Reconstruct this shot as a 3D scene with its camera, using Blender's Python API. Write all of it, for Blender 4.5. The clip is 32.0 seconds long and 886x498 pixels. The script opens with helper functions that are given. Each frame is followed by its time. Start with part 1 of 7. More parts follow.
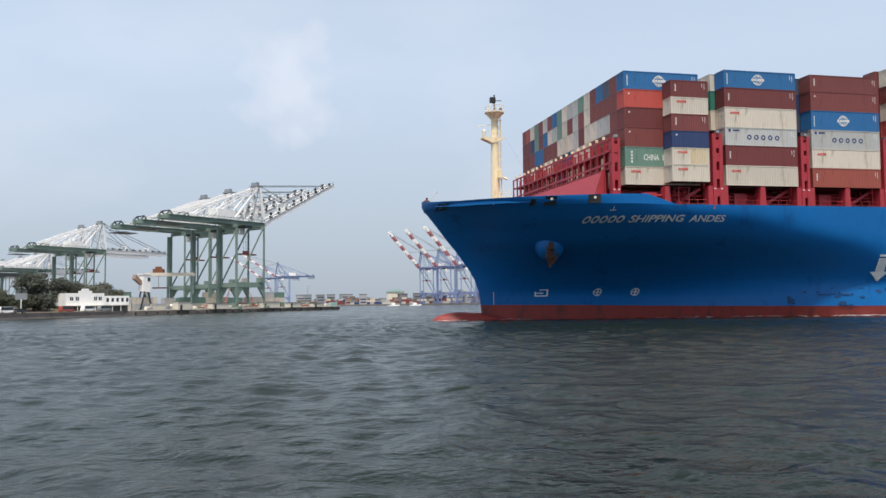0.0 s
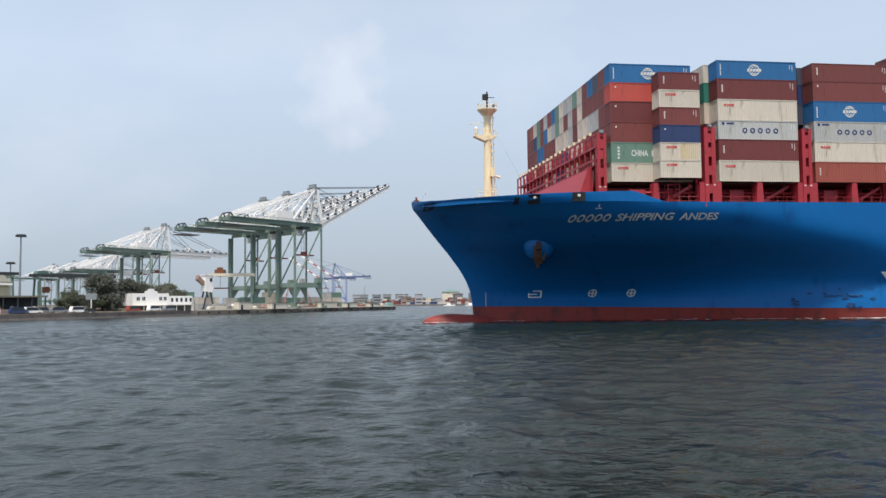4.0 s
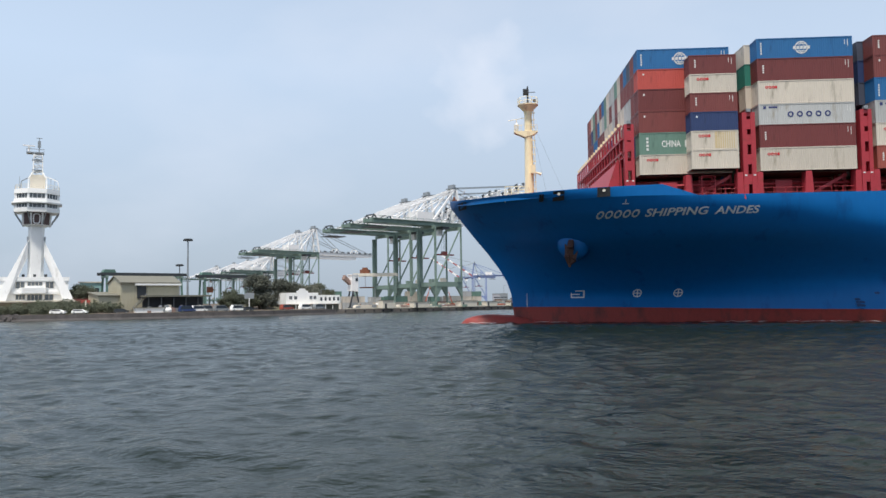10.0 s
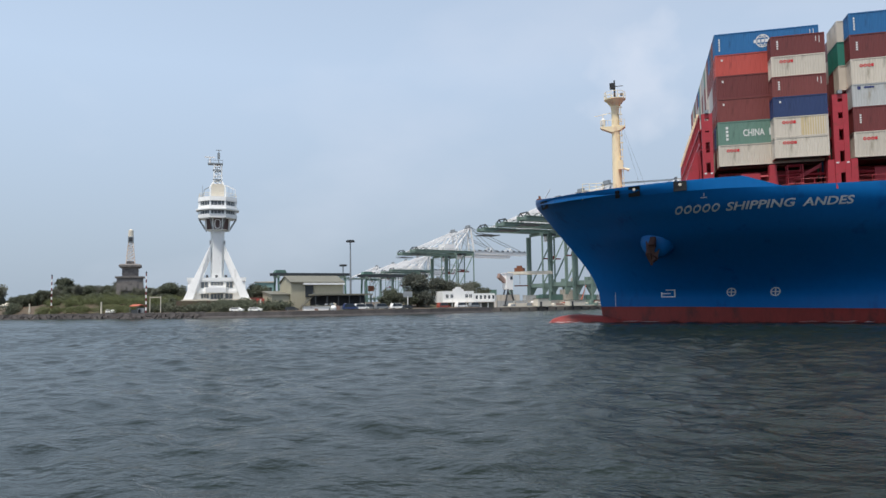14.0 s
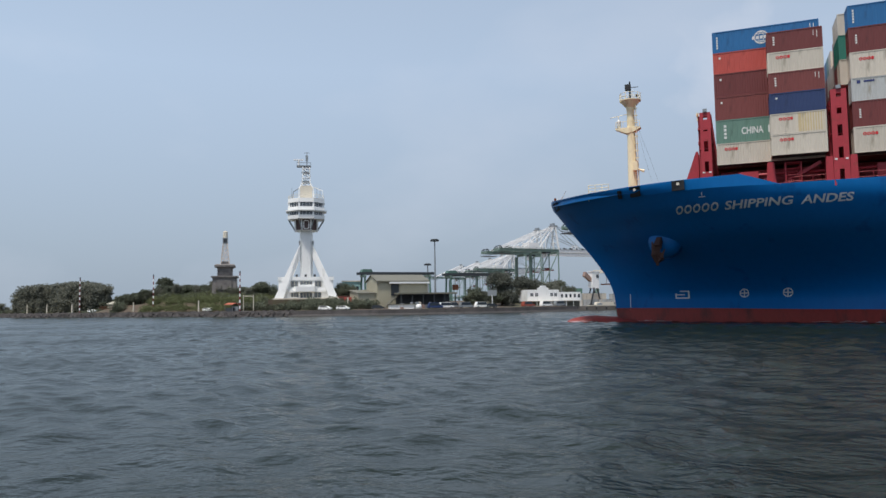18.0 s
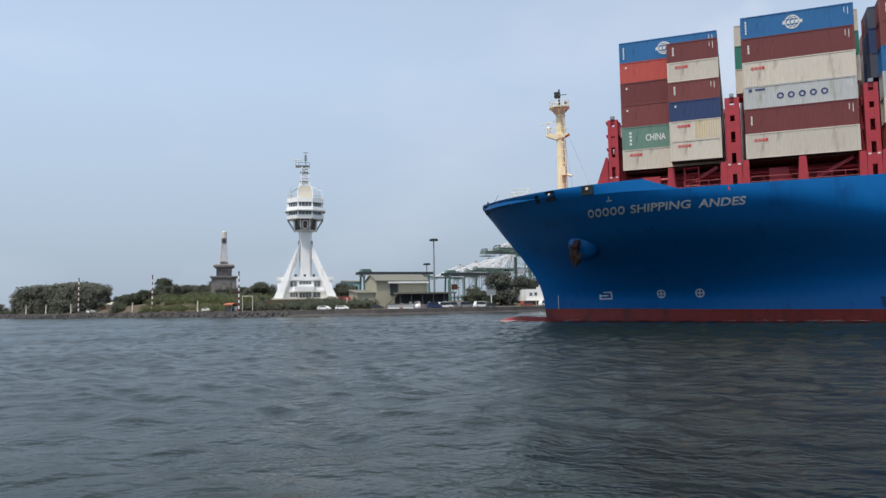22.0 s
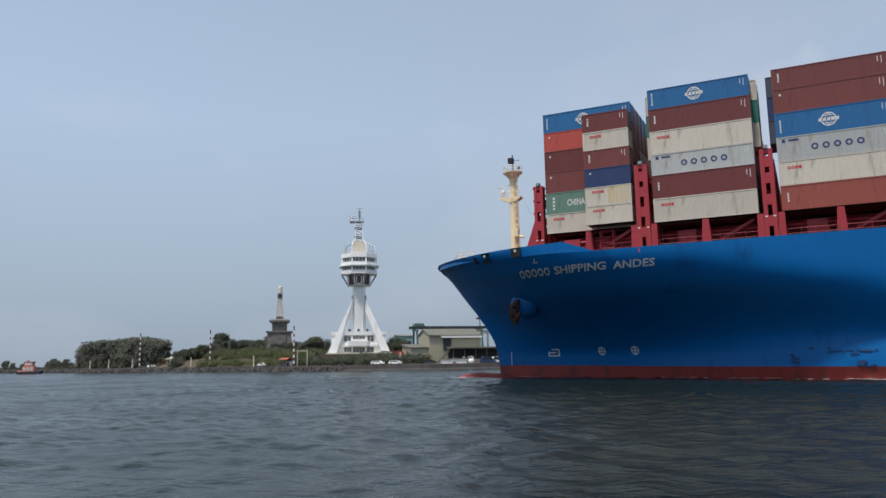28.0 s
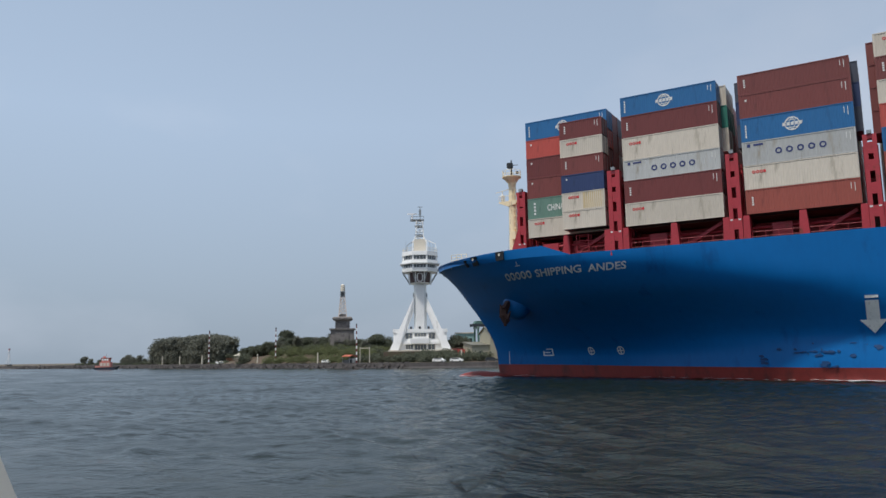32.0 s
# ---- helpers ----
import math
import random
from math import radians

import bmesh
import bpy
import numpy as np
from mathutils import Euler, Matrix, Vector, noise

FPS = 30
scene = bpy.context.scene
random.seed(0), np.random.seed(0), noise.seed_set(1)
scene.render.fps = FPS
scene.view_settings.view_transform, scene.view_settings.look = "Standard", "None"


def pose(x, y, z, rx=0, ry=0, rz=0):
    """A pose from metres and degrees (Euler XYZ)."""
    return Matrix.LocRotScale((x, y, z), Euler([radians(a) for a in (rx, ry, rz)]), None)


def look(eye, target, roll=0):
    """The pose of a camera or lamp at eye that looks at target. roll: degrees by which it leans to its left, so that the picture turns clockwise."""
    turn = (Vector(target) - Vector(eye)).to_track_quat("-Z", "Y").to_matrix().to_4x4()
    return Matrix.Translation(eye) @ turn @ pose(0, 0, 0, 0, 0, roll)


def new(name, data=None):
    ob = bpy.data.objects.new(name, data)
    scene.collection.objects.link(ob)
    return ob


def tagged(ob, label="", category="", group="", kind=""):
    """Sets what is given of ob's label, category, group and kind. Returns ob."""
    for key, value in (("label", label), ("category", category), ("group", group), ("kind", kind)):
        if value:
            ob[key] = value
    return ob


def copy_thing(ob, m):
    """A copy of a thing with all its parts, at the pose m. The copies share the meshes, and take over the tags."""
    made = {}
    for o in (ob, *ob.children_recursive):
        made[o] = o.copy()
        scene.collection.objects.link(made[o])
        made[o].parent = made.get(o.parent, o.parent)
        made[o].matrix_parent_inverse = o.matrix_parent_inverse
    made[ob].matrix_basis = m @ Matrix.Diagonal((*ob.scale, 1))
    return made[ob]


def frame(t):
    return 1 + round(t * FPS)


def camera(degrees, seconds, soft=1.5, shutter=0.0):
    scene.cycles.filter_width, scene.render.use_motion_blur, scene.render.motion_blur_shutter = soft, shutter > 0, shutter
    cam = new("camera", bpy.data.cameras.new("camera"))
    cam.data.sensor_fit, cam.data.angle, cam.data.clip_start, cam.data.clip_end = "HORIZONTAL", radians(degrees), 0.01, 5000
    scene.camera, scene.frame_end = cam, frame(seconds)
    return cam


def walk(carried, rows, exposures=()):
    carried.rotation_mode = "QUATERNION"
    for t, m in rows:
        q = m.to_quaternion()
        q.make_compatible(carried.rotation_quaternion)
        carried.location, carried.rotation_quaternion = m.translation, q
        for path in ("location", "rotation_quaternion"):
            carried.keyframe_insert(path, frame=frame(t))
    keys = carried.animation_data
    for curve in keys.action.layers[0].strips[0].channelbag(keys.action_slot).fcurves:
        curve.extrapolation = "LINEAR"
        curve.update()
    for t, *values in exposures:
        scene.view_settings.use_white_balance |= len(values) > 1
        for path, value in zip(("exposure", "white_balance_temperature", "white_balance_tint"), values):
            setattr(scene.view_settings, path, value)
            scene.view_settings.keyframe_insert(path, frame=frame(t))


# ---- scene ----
cam = camera(61.27, 32.0)
EYE = (14.036, 0.143)                 # the boat lies still; the camera turns and bobs on it
ROWS = [
    (0.0, 3.344, -13.152, 4.019, 0.917),
    (0.5, 3.352, -12.659, 4.025, 0.919),
    (1.0, 3.358, -12.375, 4.025, 0.881),
    (1.5, 3.364, -12.072, 4.037, 0.856),
    (2.0, 3.370, -11.787, 4.050, 0.846),
    (2.5, 3.378, -11.497, 4.040, 0.855),
    (3.0, 3.384, -10.830, 4.042, 0.849),
    (3.5, 3.391, -9.881, 4.069, 0.872),
    (5.5, 3.449, -6.066, 4.070, 0.808),
    (6.0, 3.450, -5.124, 4.082, 0.803),
    (6.5, 3.453, -4.451, 4.096, 0.763),
    (7.0, 3.456, -3.772, 4.097, 0.846),
    (7.5, 3.452, -3.001, 4.097, 0.813),
    (8.0, 3.448, -1.694, 4.110, 0.865),
    (8.5, 3.438, -0.534, 4.115, 0.854),
    (9.0, 3.426, 0.359, 4.124, 0.864),
    (9.5, 3.413, 1.284, 4.128, 0.875),
    (10.0, 3.398, 1.726, 4.156, 0.872),
    (10.5, 3.381, 2.224, 4.169, 0.873),
    (11.0, 3.360, 3.036, 4.169, 0.899),
    (11.5, 3.341, 4.005, 4.162, 0.959),
    (12.0, 3.333, 5.814, 4.168, 0.938),
    (12.5, 3.326, 7.725, 4.181, 0.975),
    (13.0, 3.317, 8.894, 4.201, 0.913),
    (13.5, 3.310, 11.100, 4.208, 0.942),
    (14.0, 3.314, 13.525, 4.215, 0.898),
    (14.5, 3.319, 15.914, 4.238, 0.826),
    (15.0, 3.323, 18.113, 4.258, 0.769),
    (15.5, 3.319, 20.093, 4.250, 0.776),
    (17.5, 3.225, 19.973, 4.239, 0.830),
    (18.0, 3.213, 19.969, 4.234, 0.860),
    (18.5, 3.201, 19.971, 4.238, 0.867),
    (19.0, 3.186, 19.950, 4.238, 0.830),
    (19.5, 3.170, 19.954, 4.244, 0.919),
    (20.0, 3.157, 19.906, 4.231, 0.934),
    (20.5, 3.142, 19.874, 4.251, 1.046),
    (21.0, 3.128, 19.858, 4.244, 1.031),
    (21.5, 3.116, 19.828, 4.247, 1.063),
    (22.0, 3.103, 19.905, 4.226, 1.000),
    (22.5, 3.092, 19.788, 4.723, 1.080),
    (23.0, 3.084, 19.741, 6.314, 1.117),
    (23.5, 3.079, 19.813, 7.203, 1.060),
    (24.0, 3.076, 19.895, 7.977, 1.057),
    (24.5, 3.077, 20.002, 8.415, 1.043),
    (25.0, 3.074, 20.204, 8.531, 1.144),
    (25.5, 3.075, 20.980, 8.502, 1.139),
    (27.5, 3.213, 23.437, 8.440, 1.006),
    (28.0, 3.224, 23.961, 8.408, 1.013),
    (28.5, 3.240, 24.547, 8.412, 0.991),
    (29.0, 3.262, 25.095, 8.377, 0.984),
    (29.5, 3.288, 25.776, 8.363, 0.934),
    (30.0, 3.315, 26.444, 8.336, 0.902),
    (30.5, 3.333, 27.140, 8.329, 0.859),
    (31.0, 3.345, 27.618, 8.318, 0.826),
    (31.5, 3.354, 27.990, 8.291, 0.828),
    (32.0, 3.366, 28.601, 8.264, 0.804),
]
walk(cam, [(t, pose(*EYE, z, 90 + pitch, roll, yaw)) for t, z, yaw, pitch, roll in ROWS],
     exposures=[(0.0, 0.28, 6850, 11), (9.0, 0.26, 6700, 10), (13.0, 0.20, 6560, 10), (14.2, 0.08, 6540, 10), (15.2, -0.03, 6520, 10), (17.0, -0.09, 6510, 10), (19.0, -0.08, 6500, 10), (22.0, 0.08, 6500, 10), (25.0, -0.08, 6480, 10), (32.0, -0.21, 6450, 10)])

# ---- world and sun ----
SUN_AZ, SUN_EL = 256.0, 66.0          # degrees: azimuth from +x towards +y, elevation
world = bpy.data.worlds.new("world")
scene.world = world
world.use_nodes = True
wn, wl = world.node_tree.nodes, world.node_tree.links
wn.clear()
w_out, w_bg = wn.new("ShaderNodeOutputWorld"), wn.new("ShaderNodeBackground")
w_sky, w_mix, w_cl = wn.new("ShaderNodeTexSky"), wn.new("ShaderNodeMix"), wn.new("ShaderNodeMix")
w_sky.sky_type, w_sky.sun_disc = "NISHITA", False
w_sky.sun_elevation, w_sky.sun_rotation = radians(SUN_EL), radians(90 - SUN_AZ)
w_sky.dust_density, w_sky.air_density, w_sky.ozone_density = 3.0, 1.0, 2.0
w_gain = wn.new("ShaderNodeVectorMath")
w_gain.operation = "SCALE"
w_gain.inputs["Scale"].default_value = 0.10
w_mix.data_type = w_cl.data_type = "RGBA"
w_co, w_sep, w_ramp = wn.new("ShaderNodeTexCoord"), wn.new("ShaderNodeSeparateXYZ"), wn.new("ShaderNodeValToRGB")
# summer haze: thick near the horizon, thin overhead
w_ramp.color_ramp.elements[0].position, w_ramp.color_ramp.elements[0].color = 0.0, (0.92, 0.92, 0.92, 1)
w_ramp.color_ramp.elements[1].position, w_ramp.color_ramp.elements[1].color = 0.8, (0.45, 0.45, 0.45, 1)
w_haze = wn.new("ShaderNodeValToRGB")
w_haze.color_ramp.elements[0].position, w_haze.color_ramp.elements[0].color = 0.0, (0.36, 0.43, 0.515, 1)
w_haze.color_ramp.elements[1].position, w_haze.color_ramp.elements[1].color = 0.30, (0.57, 0.70, 0.88, 1)
w_noise, w_nr, w_map = wn.new("ShaderNodeTexNoise"), wn.new("ShaderNodeValToRGB"), wn.new("ShaderNodeMapping")
w_map.inputs["Scale"].default_value = (1.0, 1.0, 1.9)
w_noise.inputs["Scale"].default_value, w_noise.inputs["Detail"].default_value = 2.3, 6.0
w_nr.color_ramp.elements[0].position, w_nr.color_ramp.elements[0].color = 0.50, (0, 0, 0, 1)
w_nr.color_ramp.elements[1].position, w_nr.color_ramp.elements[1].color = 0.85, (0.55, 0.55, 0.55, 1)
wl.new(w_co.outputs["Generated"], w_sep.inputs[0])
wl.new(w_sep.outputs["Z"], w_ramp.inputs[0])
wl.new(w_sep.outputs["Z"], w_haze.inputs[0])
wl.new(w_sky.outputs[0], w_gain.inputs[0])
wl.new(w_ramp.outputs[0], w_mix.inputs["Factor"])
wl.new(w_gain.outputs[0], w_mix.inputs["A"])
wl.new(w_haze.outputs[0], w_mix.inputs["B"])
wl.new(w_co.outputs["Generated"], w_map.inputs[0])
wl.new(w_map.outputs[0], w_noise.inputs["Vector"])
wl.new(w_noise.outputs[0], w_nr.inputs[0])
wl.new(w_nr.outputs[0], w_cl.inputs["Factor"])
wl.new(w_mix.outputs["Result"], w_cl.inputs["A"])
w_cl.inputs["B"].default_value = (0.66, 0.71, 0.82, 1)
# one soft cloud low in the sky over the terminal
w_dn, w_off, w_dist, w_mr, w_puff = wn.new("ShaderNodeTexNoise"), wn.new("ShaderNodeVectorMath"), wn.new("ShaderNodeVectorMath"), wn.new("ShaderNodeMapRange"), wn.new("ShaderNodeMix")
w_dn.inputs["Scale"].default_value, w_dn.inputs["Detail"].default_value = 14.0, 9.0
w_off.operation, w_dist.operation, w_puff.data_type = "MULTIPLY_ADD", "DISTANCE", "RGBA"
w_off.inputs[1].default_value, w_dist.inputs[1].default_value = (0.16, 0.16, 0.16), (0.102, 1.041, 0.355)
w_mr.inputs["From Min"].default_value, w_mr.inputs["From Max"].default_value = 0.075, 0.030
w_mr.inputs["To Max"].default_value = 0.28
wl.new(w_co.outputs["Generated"], w_dn.inputs["Vector"])
wl.new(w_dn.outputs["Color"], w_off.inputs[0])
wl.new(w_co.outputs["Generated"], w_off.inputs[2])
wl.new(w_off.outputs[0], w_dist.inputs[0])
wl.new(w_dist.outputs["Value"], w_mr.inputs["Value"])
wl.new(w_mr.outputs[0], w_puff.inputs["Factor"])
wl.new(w_cl.outputs["Result"], w_puff.inputs["A"])
w_puff.inputs["B"].default_value = (0.82, 0.84, 0.92, 1)
# the sky turns bluer away from the sun
w_az, w_blue = wn.new("ShaderNodeMapRange"), wn.new("ShaderNodeMix")
w_az.inputs["From Min"].default_value, w_az.inputs["From Max"].default_value = 0.0, -0.75
w_blue.data_type, w_blue.blend_type = "RGBA", "MULTIPLY"
w_blue.inputs["B"].default_value = (1.05, 1.07, 1.08, 1)
wl.new(w_sep.outputs["X"], w_az.inputs["Value"])
wl.new(w_az.outputs[0], w_blue.inputs["Factor"])
wl.new(w_puff.outputs["Result"], w_blue.inputs["A"])
wl.new(w_blue.outputs["Result"], w_bg.inputs["Color"])
wl.new(w_bg.outputs[0], w_out.inputs[0])
w_bg.inputs["Strength"].default_value = 1.0

sun = new("sun", bpy.data.lights.new("sun", "SUN"))
sun.data.energy, sun.data.angle, sun.data.color = 3.3, radians(6), (1.0, 0.95, 0.87)
sx, sy = math.cos(radians(SUN_AZ)) * math.cos(radians(SUN_EL)), math.sin(radians(SUN_AZ)) * math.cos(radians(SUN_EL))
sun.matrix_world = look((sx * 300, sy * 300, math.sin(radians(SUN_EL)) * 300), (0, 0, 0))


# ---- materials ----
def lin(r, g, b):
    """Linear colour from 0-255 display values."""
    return tuple(((c / 255 + 0.055) / 1.055) ** 2.4 if c > 10 else c / 3294.6 for c in (r, g, b))


def mat(name, colour, rough=0.6, metal=0.0, var=0.12, scale=0.6, fine=8.0, bump=0.0, stain=None, amount=0.0, rand=0.0,
        coords="Object", stretch=(1, 1, 1)):
    """A painted or natural surface: two scales of tone, stains of their own colour, fine relief, variation between pieces."""
    m = bpy.data.materials.new(name)
    m.use_nodes = True
    n, l = m.node_tree.nodes, m.node_tree.links
    b = n["Principled BSDF"]
    b.inputs["Roughness"].default_value, b.inputs["Metallic"].default_value = rough, metal
    co, mp = n.new("ShaderNodeTexCoord"), n.new("ShaderNodeMapping")
    mp.inputs["Scale"].default_value = stretch
    l.new(co.outputs[coords], mp.inputs[0])
    big, small = n.new("ShaderNodeTexNoise"), n.new("ShaderNodeTexNoise")
    big.inputs["Scale"].default_value, big.inputs["Detail"].default_value = scale, 4
    small.inputs["Scale"].default_value, small.inputs["Detail"].default_value = fine, 3
    for t in (big, small):
        l.new(mp.outputs[0], t.inputs["Vector"])
    add = n.new("ShaderNodeMath")
    add.operation = "ADD"
    l.new(big.outputs[0], add.inputs[0])
    l.new(small.outputs[0], add.inputs[1])
    rng = n.new("ShaderNodeMapRange")
    rng.inputs["From Min"].default_value, rng.inputs["From Max"].default_value = 0.6, 1.4
    rng.inputs["To Min"].default_value, rng.inputs["To Max"].default_value = 1 - var, 1 + var
    l.new(add.outputs[0], rng.inputs["Value"])
    hsv = n.new("ShaderNodeHueSaturation")
    hsv.inputs["Color"].default_value = (*colour, 1)
    val = rng.outputs[0]
    if rand:
        info, rr, mul = n.new("ShaderNodeObjectInfo"), n.new("ShaderNodeMapRange"), n.new("ShaderNodeMath")
        rr.inputs["To Min"].default_value, rr.inputs["To Max"].default_value = 1 - rand, 1 + rand
        l.new(info.outputs["Random"], rr.inputs["Value"])
        mul.operation = "MULTIPLY"
        l.new(val, mul.inputs[0])
        l.new(rr.outputs[0], mul.inputs[1])
        val = mul.outputs[0]
    l.new(val, hsv.inputs["Value"])
    out = hsv.outputs[0]
    if stain:
        sn, sr, mx = n.new("ShaderNodeTexNoise"), n.new("ShaderNodeValToRGB"), n.new("ShaderNodeMix")
        sn.inputs["Scale"].default_value, sn.inputs["Detail"].default_value = scale * 2.2, 8
        sn.inputs["Roughness"].default_value = 0.65
        l.new(mp.outputs[0], sn.inputs["Vector"])
        sr.color_ramp.elements[0].position, sr.color_ramp.elements[0].color = 0.62 - 0.2 * amount, (0, 0, 0, 1)
        sr.color_ramp.elements[1].position, sr.color_ramp.elements[1].color = 0.80 - 0.1 * amount, (1, 1, 1, 1)
        l.new(sn.outputs[0], sr.inputs[0])
        mx.data_type = "RGBA"
        l.new(sr.outputs[0], mx.inputs["Factor"])
        l.new(out, mx.inputs["A"])
        mx.inputs["B"].default_value = (*stain, 1)
        out = mx.outputs["Result"]
    l.new(out, b.inputs["Base Color"])
    if bump:
        bp = n.new("ShaderNodeBump")
        bp.inputs["Strength"].default_value, bp.inputs["Distance"].default_value = bump, 0.03
        l.new(small.outputs[0], bp.inputs["Height"])
        l.new(bp.outputs[0], b.inputs["Normal"])
    return m


RUST = lin(105, 62, 42)
M = {
    "hull": mat("hull_blue_paint", lin(0, 99, 166), 0.4, var=0.07, scale=0.12, fine=1.4, stain=lin(8, 58, 110), amount=0.1, stretch=(1, 1, 0.35)),
    "boot": mat("boot_topping_red", lin(142, 54, 48), 0.6, var=0.16, scale=0.3, fine=3, stain=lin(86, 46, 44), amount=0.6, stretch=(1, 1, 0.4)),
    "name_paint": mat("weathered_name_paint", lin(204, 206, 206), 0.6, var=0.12, scale=1.2, fine=8, stain=lin(110, 118, 128), amount=0.4),
    "white": mat("white_marking", lin(222, 222, 218), 0.55, var=0.08, scale=1.5, fine=9, stain=lin(150, 150, 148), amount=0.3),
    "ship_red": mat("ship_red_paint", lin(172, 52, 62), 0.5, var=0.12, scale=0.5, fine=4, stain=RUST, amount=0.2),
    "deck": mat("deck_paint", lin(120, 62, 58), 0.7, var=0.15, scale=0.4, fine=5),
    "mast": mat("mast_cream_paint", lin(246, 229, 190), 0.5, var=0.08, scale=0.5, fine=5, stain=lin(176, 118, 70), amount=0.35, stretch=(1, 1, 0.3)),
    "black": mat("black_rubber", lin(34, 35, 38), 0.6, var=0.2),
    "rust": mat("rusty_steel", lin(120, 74, 52), 0.8, var=0.3, scale=1.5, fine=12, bump=0.3),
    "steel": mat("grey_steel", lin(150, 155, 158), 0.45, 0.4, var=0.15),
    "scrape": mat("fender_scrape", lin(4, 60, 108), 0.7, var=0.3, scale=2, fine=8),
    "dark": mat("dark_steel", lin(62, 66, 70), 0.55, 0.2, var=0.2),
    # green paint, greyed and lightened to carry the haze before the cranes
    "green": mat("crane_green_hazed_paint", lin(118, 138, 128), 0.6, var=0.14, scale=0.2, fine=2, stain=lin(92, 116, 100), amount=0.3),
    "gantry": mat("gantry_dark_green", lin(86, 116, 106), 0.6, var=0.14, scale=0.3, fine=2),
    "crane_white": mat("crane_white_paint", lin(244, 242, 240), 0.5, var=0.06, scale=0.3, fine=2, stain=lin(214, 200, 196), amount=0.3),
    # pale blue: the far cranes' haze is mixed into the paint colour
    "crane_blue": mat("crane_blue_hazed_paint", lin(124, 140, 180), 0.55, var=0.1, scale=0.2, fine=2),
    "crane_red": mat("crane_red_paint", lin(168, 108, 112), 0.55, var=0.1, scale=0.3, fine=2),
    "wall_white": mat("white_stucco", lin(244, 244, 242), 0.75, var=0.05, scale=0.3, fine=4, stain=lin(205, 203, 198), amount=0.2, stretch=(1, 1, 0.3)),
    "cream_wall": mat("cream_render", lin(214, 206, 190), 0.8, var=0.08, scale=0.3, fine=4),
    "wet_wall": mat("dark_wet_concrete", lin(88, 84, 83), 0.85, var=0.25, scale=0.25, fine=2, bump=0.3, stain=lin(62, 58, 58), amount=0.6, stretch=(1, 1, 0.4)),
    "grass": mat("rough_grass", lin(92, 80, 68), 0.95, var=0.3, scale=0.15, fine=2, bump=0.4, stain=lin(92, 96, 66), amount=0.5),
    "anchor": mat("dark_rusty_anchor", lin(74, 50, 44), 0.8, var=0.3, scale=1.5, fine=10, bump=0.3),
    "glass": mat("dark_glazing", lin(58, 66, 74), 0.12, 0.0, var=0.2),
    # tower glass, its base colour lifted in place of haze
    "pale_glass": mat("hazed_grey_glazing", lin(100, 106, 110), 0.15, 0.0, var=0.2),
    "brown_wall": mat("dark_brown_cladding", lin(92, 72, 70), 0.6, var=0.12, scale=0.6),
    "stone": mat("dark_grey_stone", lin(126, 121, 118), 0.9, var=0.2, scale=0.5, fine=3, bump=0.4, stain=lin(76, 74, 76), amount=0.5),
    "concrete": mat("quay_concrete", lin(128, 122, 116), 0.9, var=0.15, scale=0.15, fine=2, bump=0.3, stain=lin(82, 78, 76), amount=0.5),
    "rubble": mat("rubble_stone", lin(98, 93, 91), 0.95, var=0.3, scale=0.7, fine=3, bump=0.5, rand=0.25),
    "earth": mat("sandy_earth", lin(98, 86, 77), 0.95, var=0.2, scale=0.06, fine=1, bump=0.3, stain=lin(92, 104, 70), amount=0.7),
    "shed": mat("olive_sheet_metal", lin(176, 170, 148), 0.55, var=0.08, scale=0.3, fine=3, stain=lin(160, 154, 134), amount=0.3, stretch=(1, 1, 0.3)),
    "shed_dark": mat("shed_grey_olive", lin(116, 114, 102), 0.6, var=0.1, scale=0.3, fine=3),
    "roof_red": mat("faded_red_roof", lin(176, 84, 74), 0.7, var=0.15, scale=0.5, fine=4),
    "bark": mat("bark", lin(86, 74, 62), 0.95, var=0.3, scale=2, fine=10, bump=0.5),
    "orange": mat("orange_plastic", lin(190, 104, 78), 0.5, var=0.1),
    "teal": mat("teal_panel", lin(150, 186, 182), 0.5, var=0.1),
}


M["hull"].node_tree.nodes["Principled BSDF"].inputs["Specular IOR Level"].default_value = 0.25


def leaf_mat(name, colour, amount=0.22):
    m = mat(name, colour, 0.75, var=0.2, scale=0.3, fine=2.5, rand=0.12)
    n, l = m.node_tree.nodes, m.node_tree.links
    b = n["Principled BSDF"]
    b.inputs["Specular IOR Level"].default_value = 0.12
    geo, rr, hs = n.new("ShaderNodeNewGeometry"), n.new("ShaderNodeMapRange"), n.new("ShaderNodeHueSaturation")
    rr.inputs["To Min"].default_value, rr.inputs["To Max"].default_value = 1 - amount, 1 + amount
    l.new(geo.outputs["Random Per Island"], rr.inputs["Value"])
    src = b.inputs["Base Color"].links[0].from_socket
    l.new(src, hs.inputs["Color"])
    l.new(rr.outputs[0], hs.inputs["Value"])
    l.new(hs.outputs[0], b.inputs["Base Color"])
    tr, mx = n.new("ShaderNodeBsdfTranslucent"), n.new("ShaderNodeMixShader")
    mx.inputs[0].default_value = 0.35
    l.new(hs.outputs[0], tr.inputs["Color"])
    l.new(b.outputs[0], mx.inputs[1])
    l.new(tr.outputs[0], mx.inputs[2])
    l.new(mx.outputs[0], n["Material Output"].inputs[0])
    return m


# leaf colours raised above foliage tones, so haze over the shore is painted in
M["leaf"] = leaf_mat("leaf_dark_green_hazed", (0.165, 0.18, 0.13))
M["leaf_light"] = leaf_mat("leaf_bright_green", (0.185, 0.205, 0.105), 0.18)
M["leaf_casuarina"] = leaf_mat("leaf_casuarina_green", (0.165, 0.175, 0.145), 0.15)
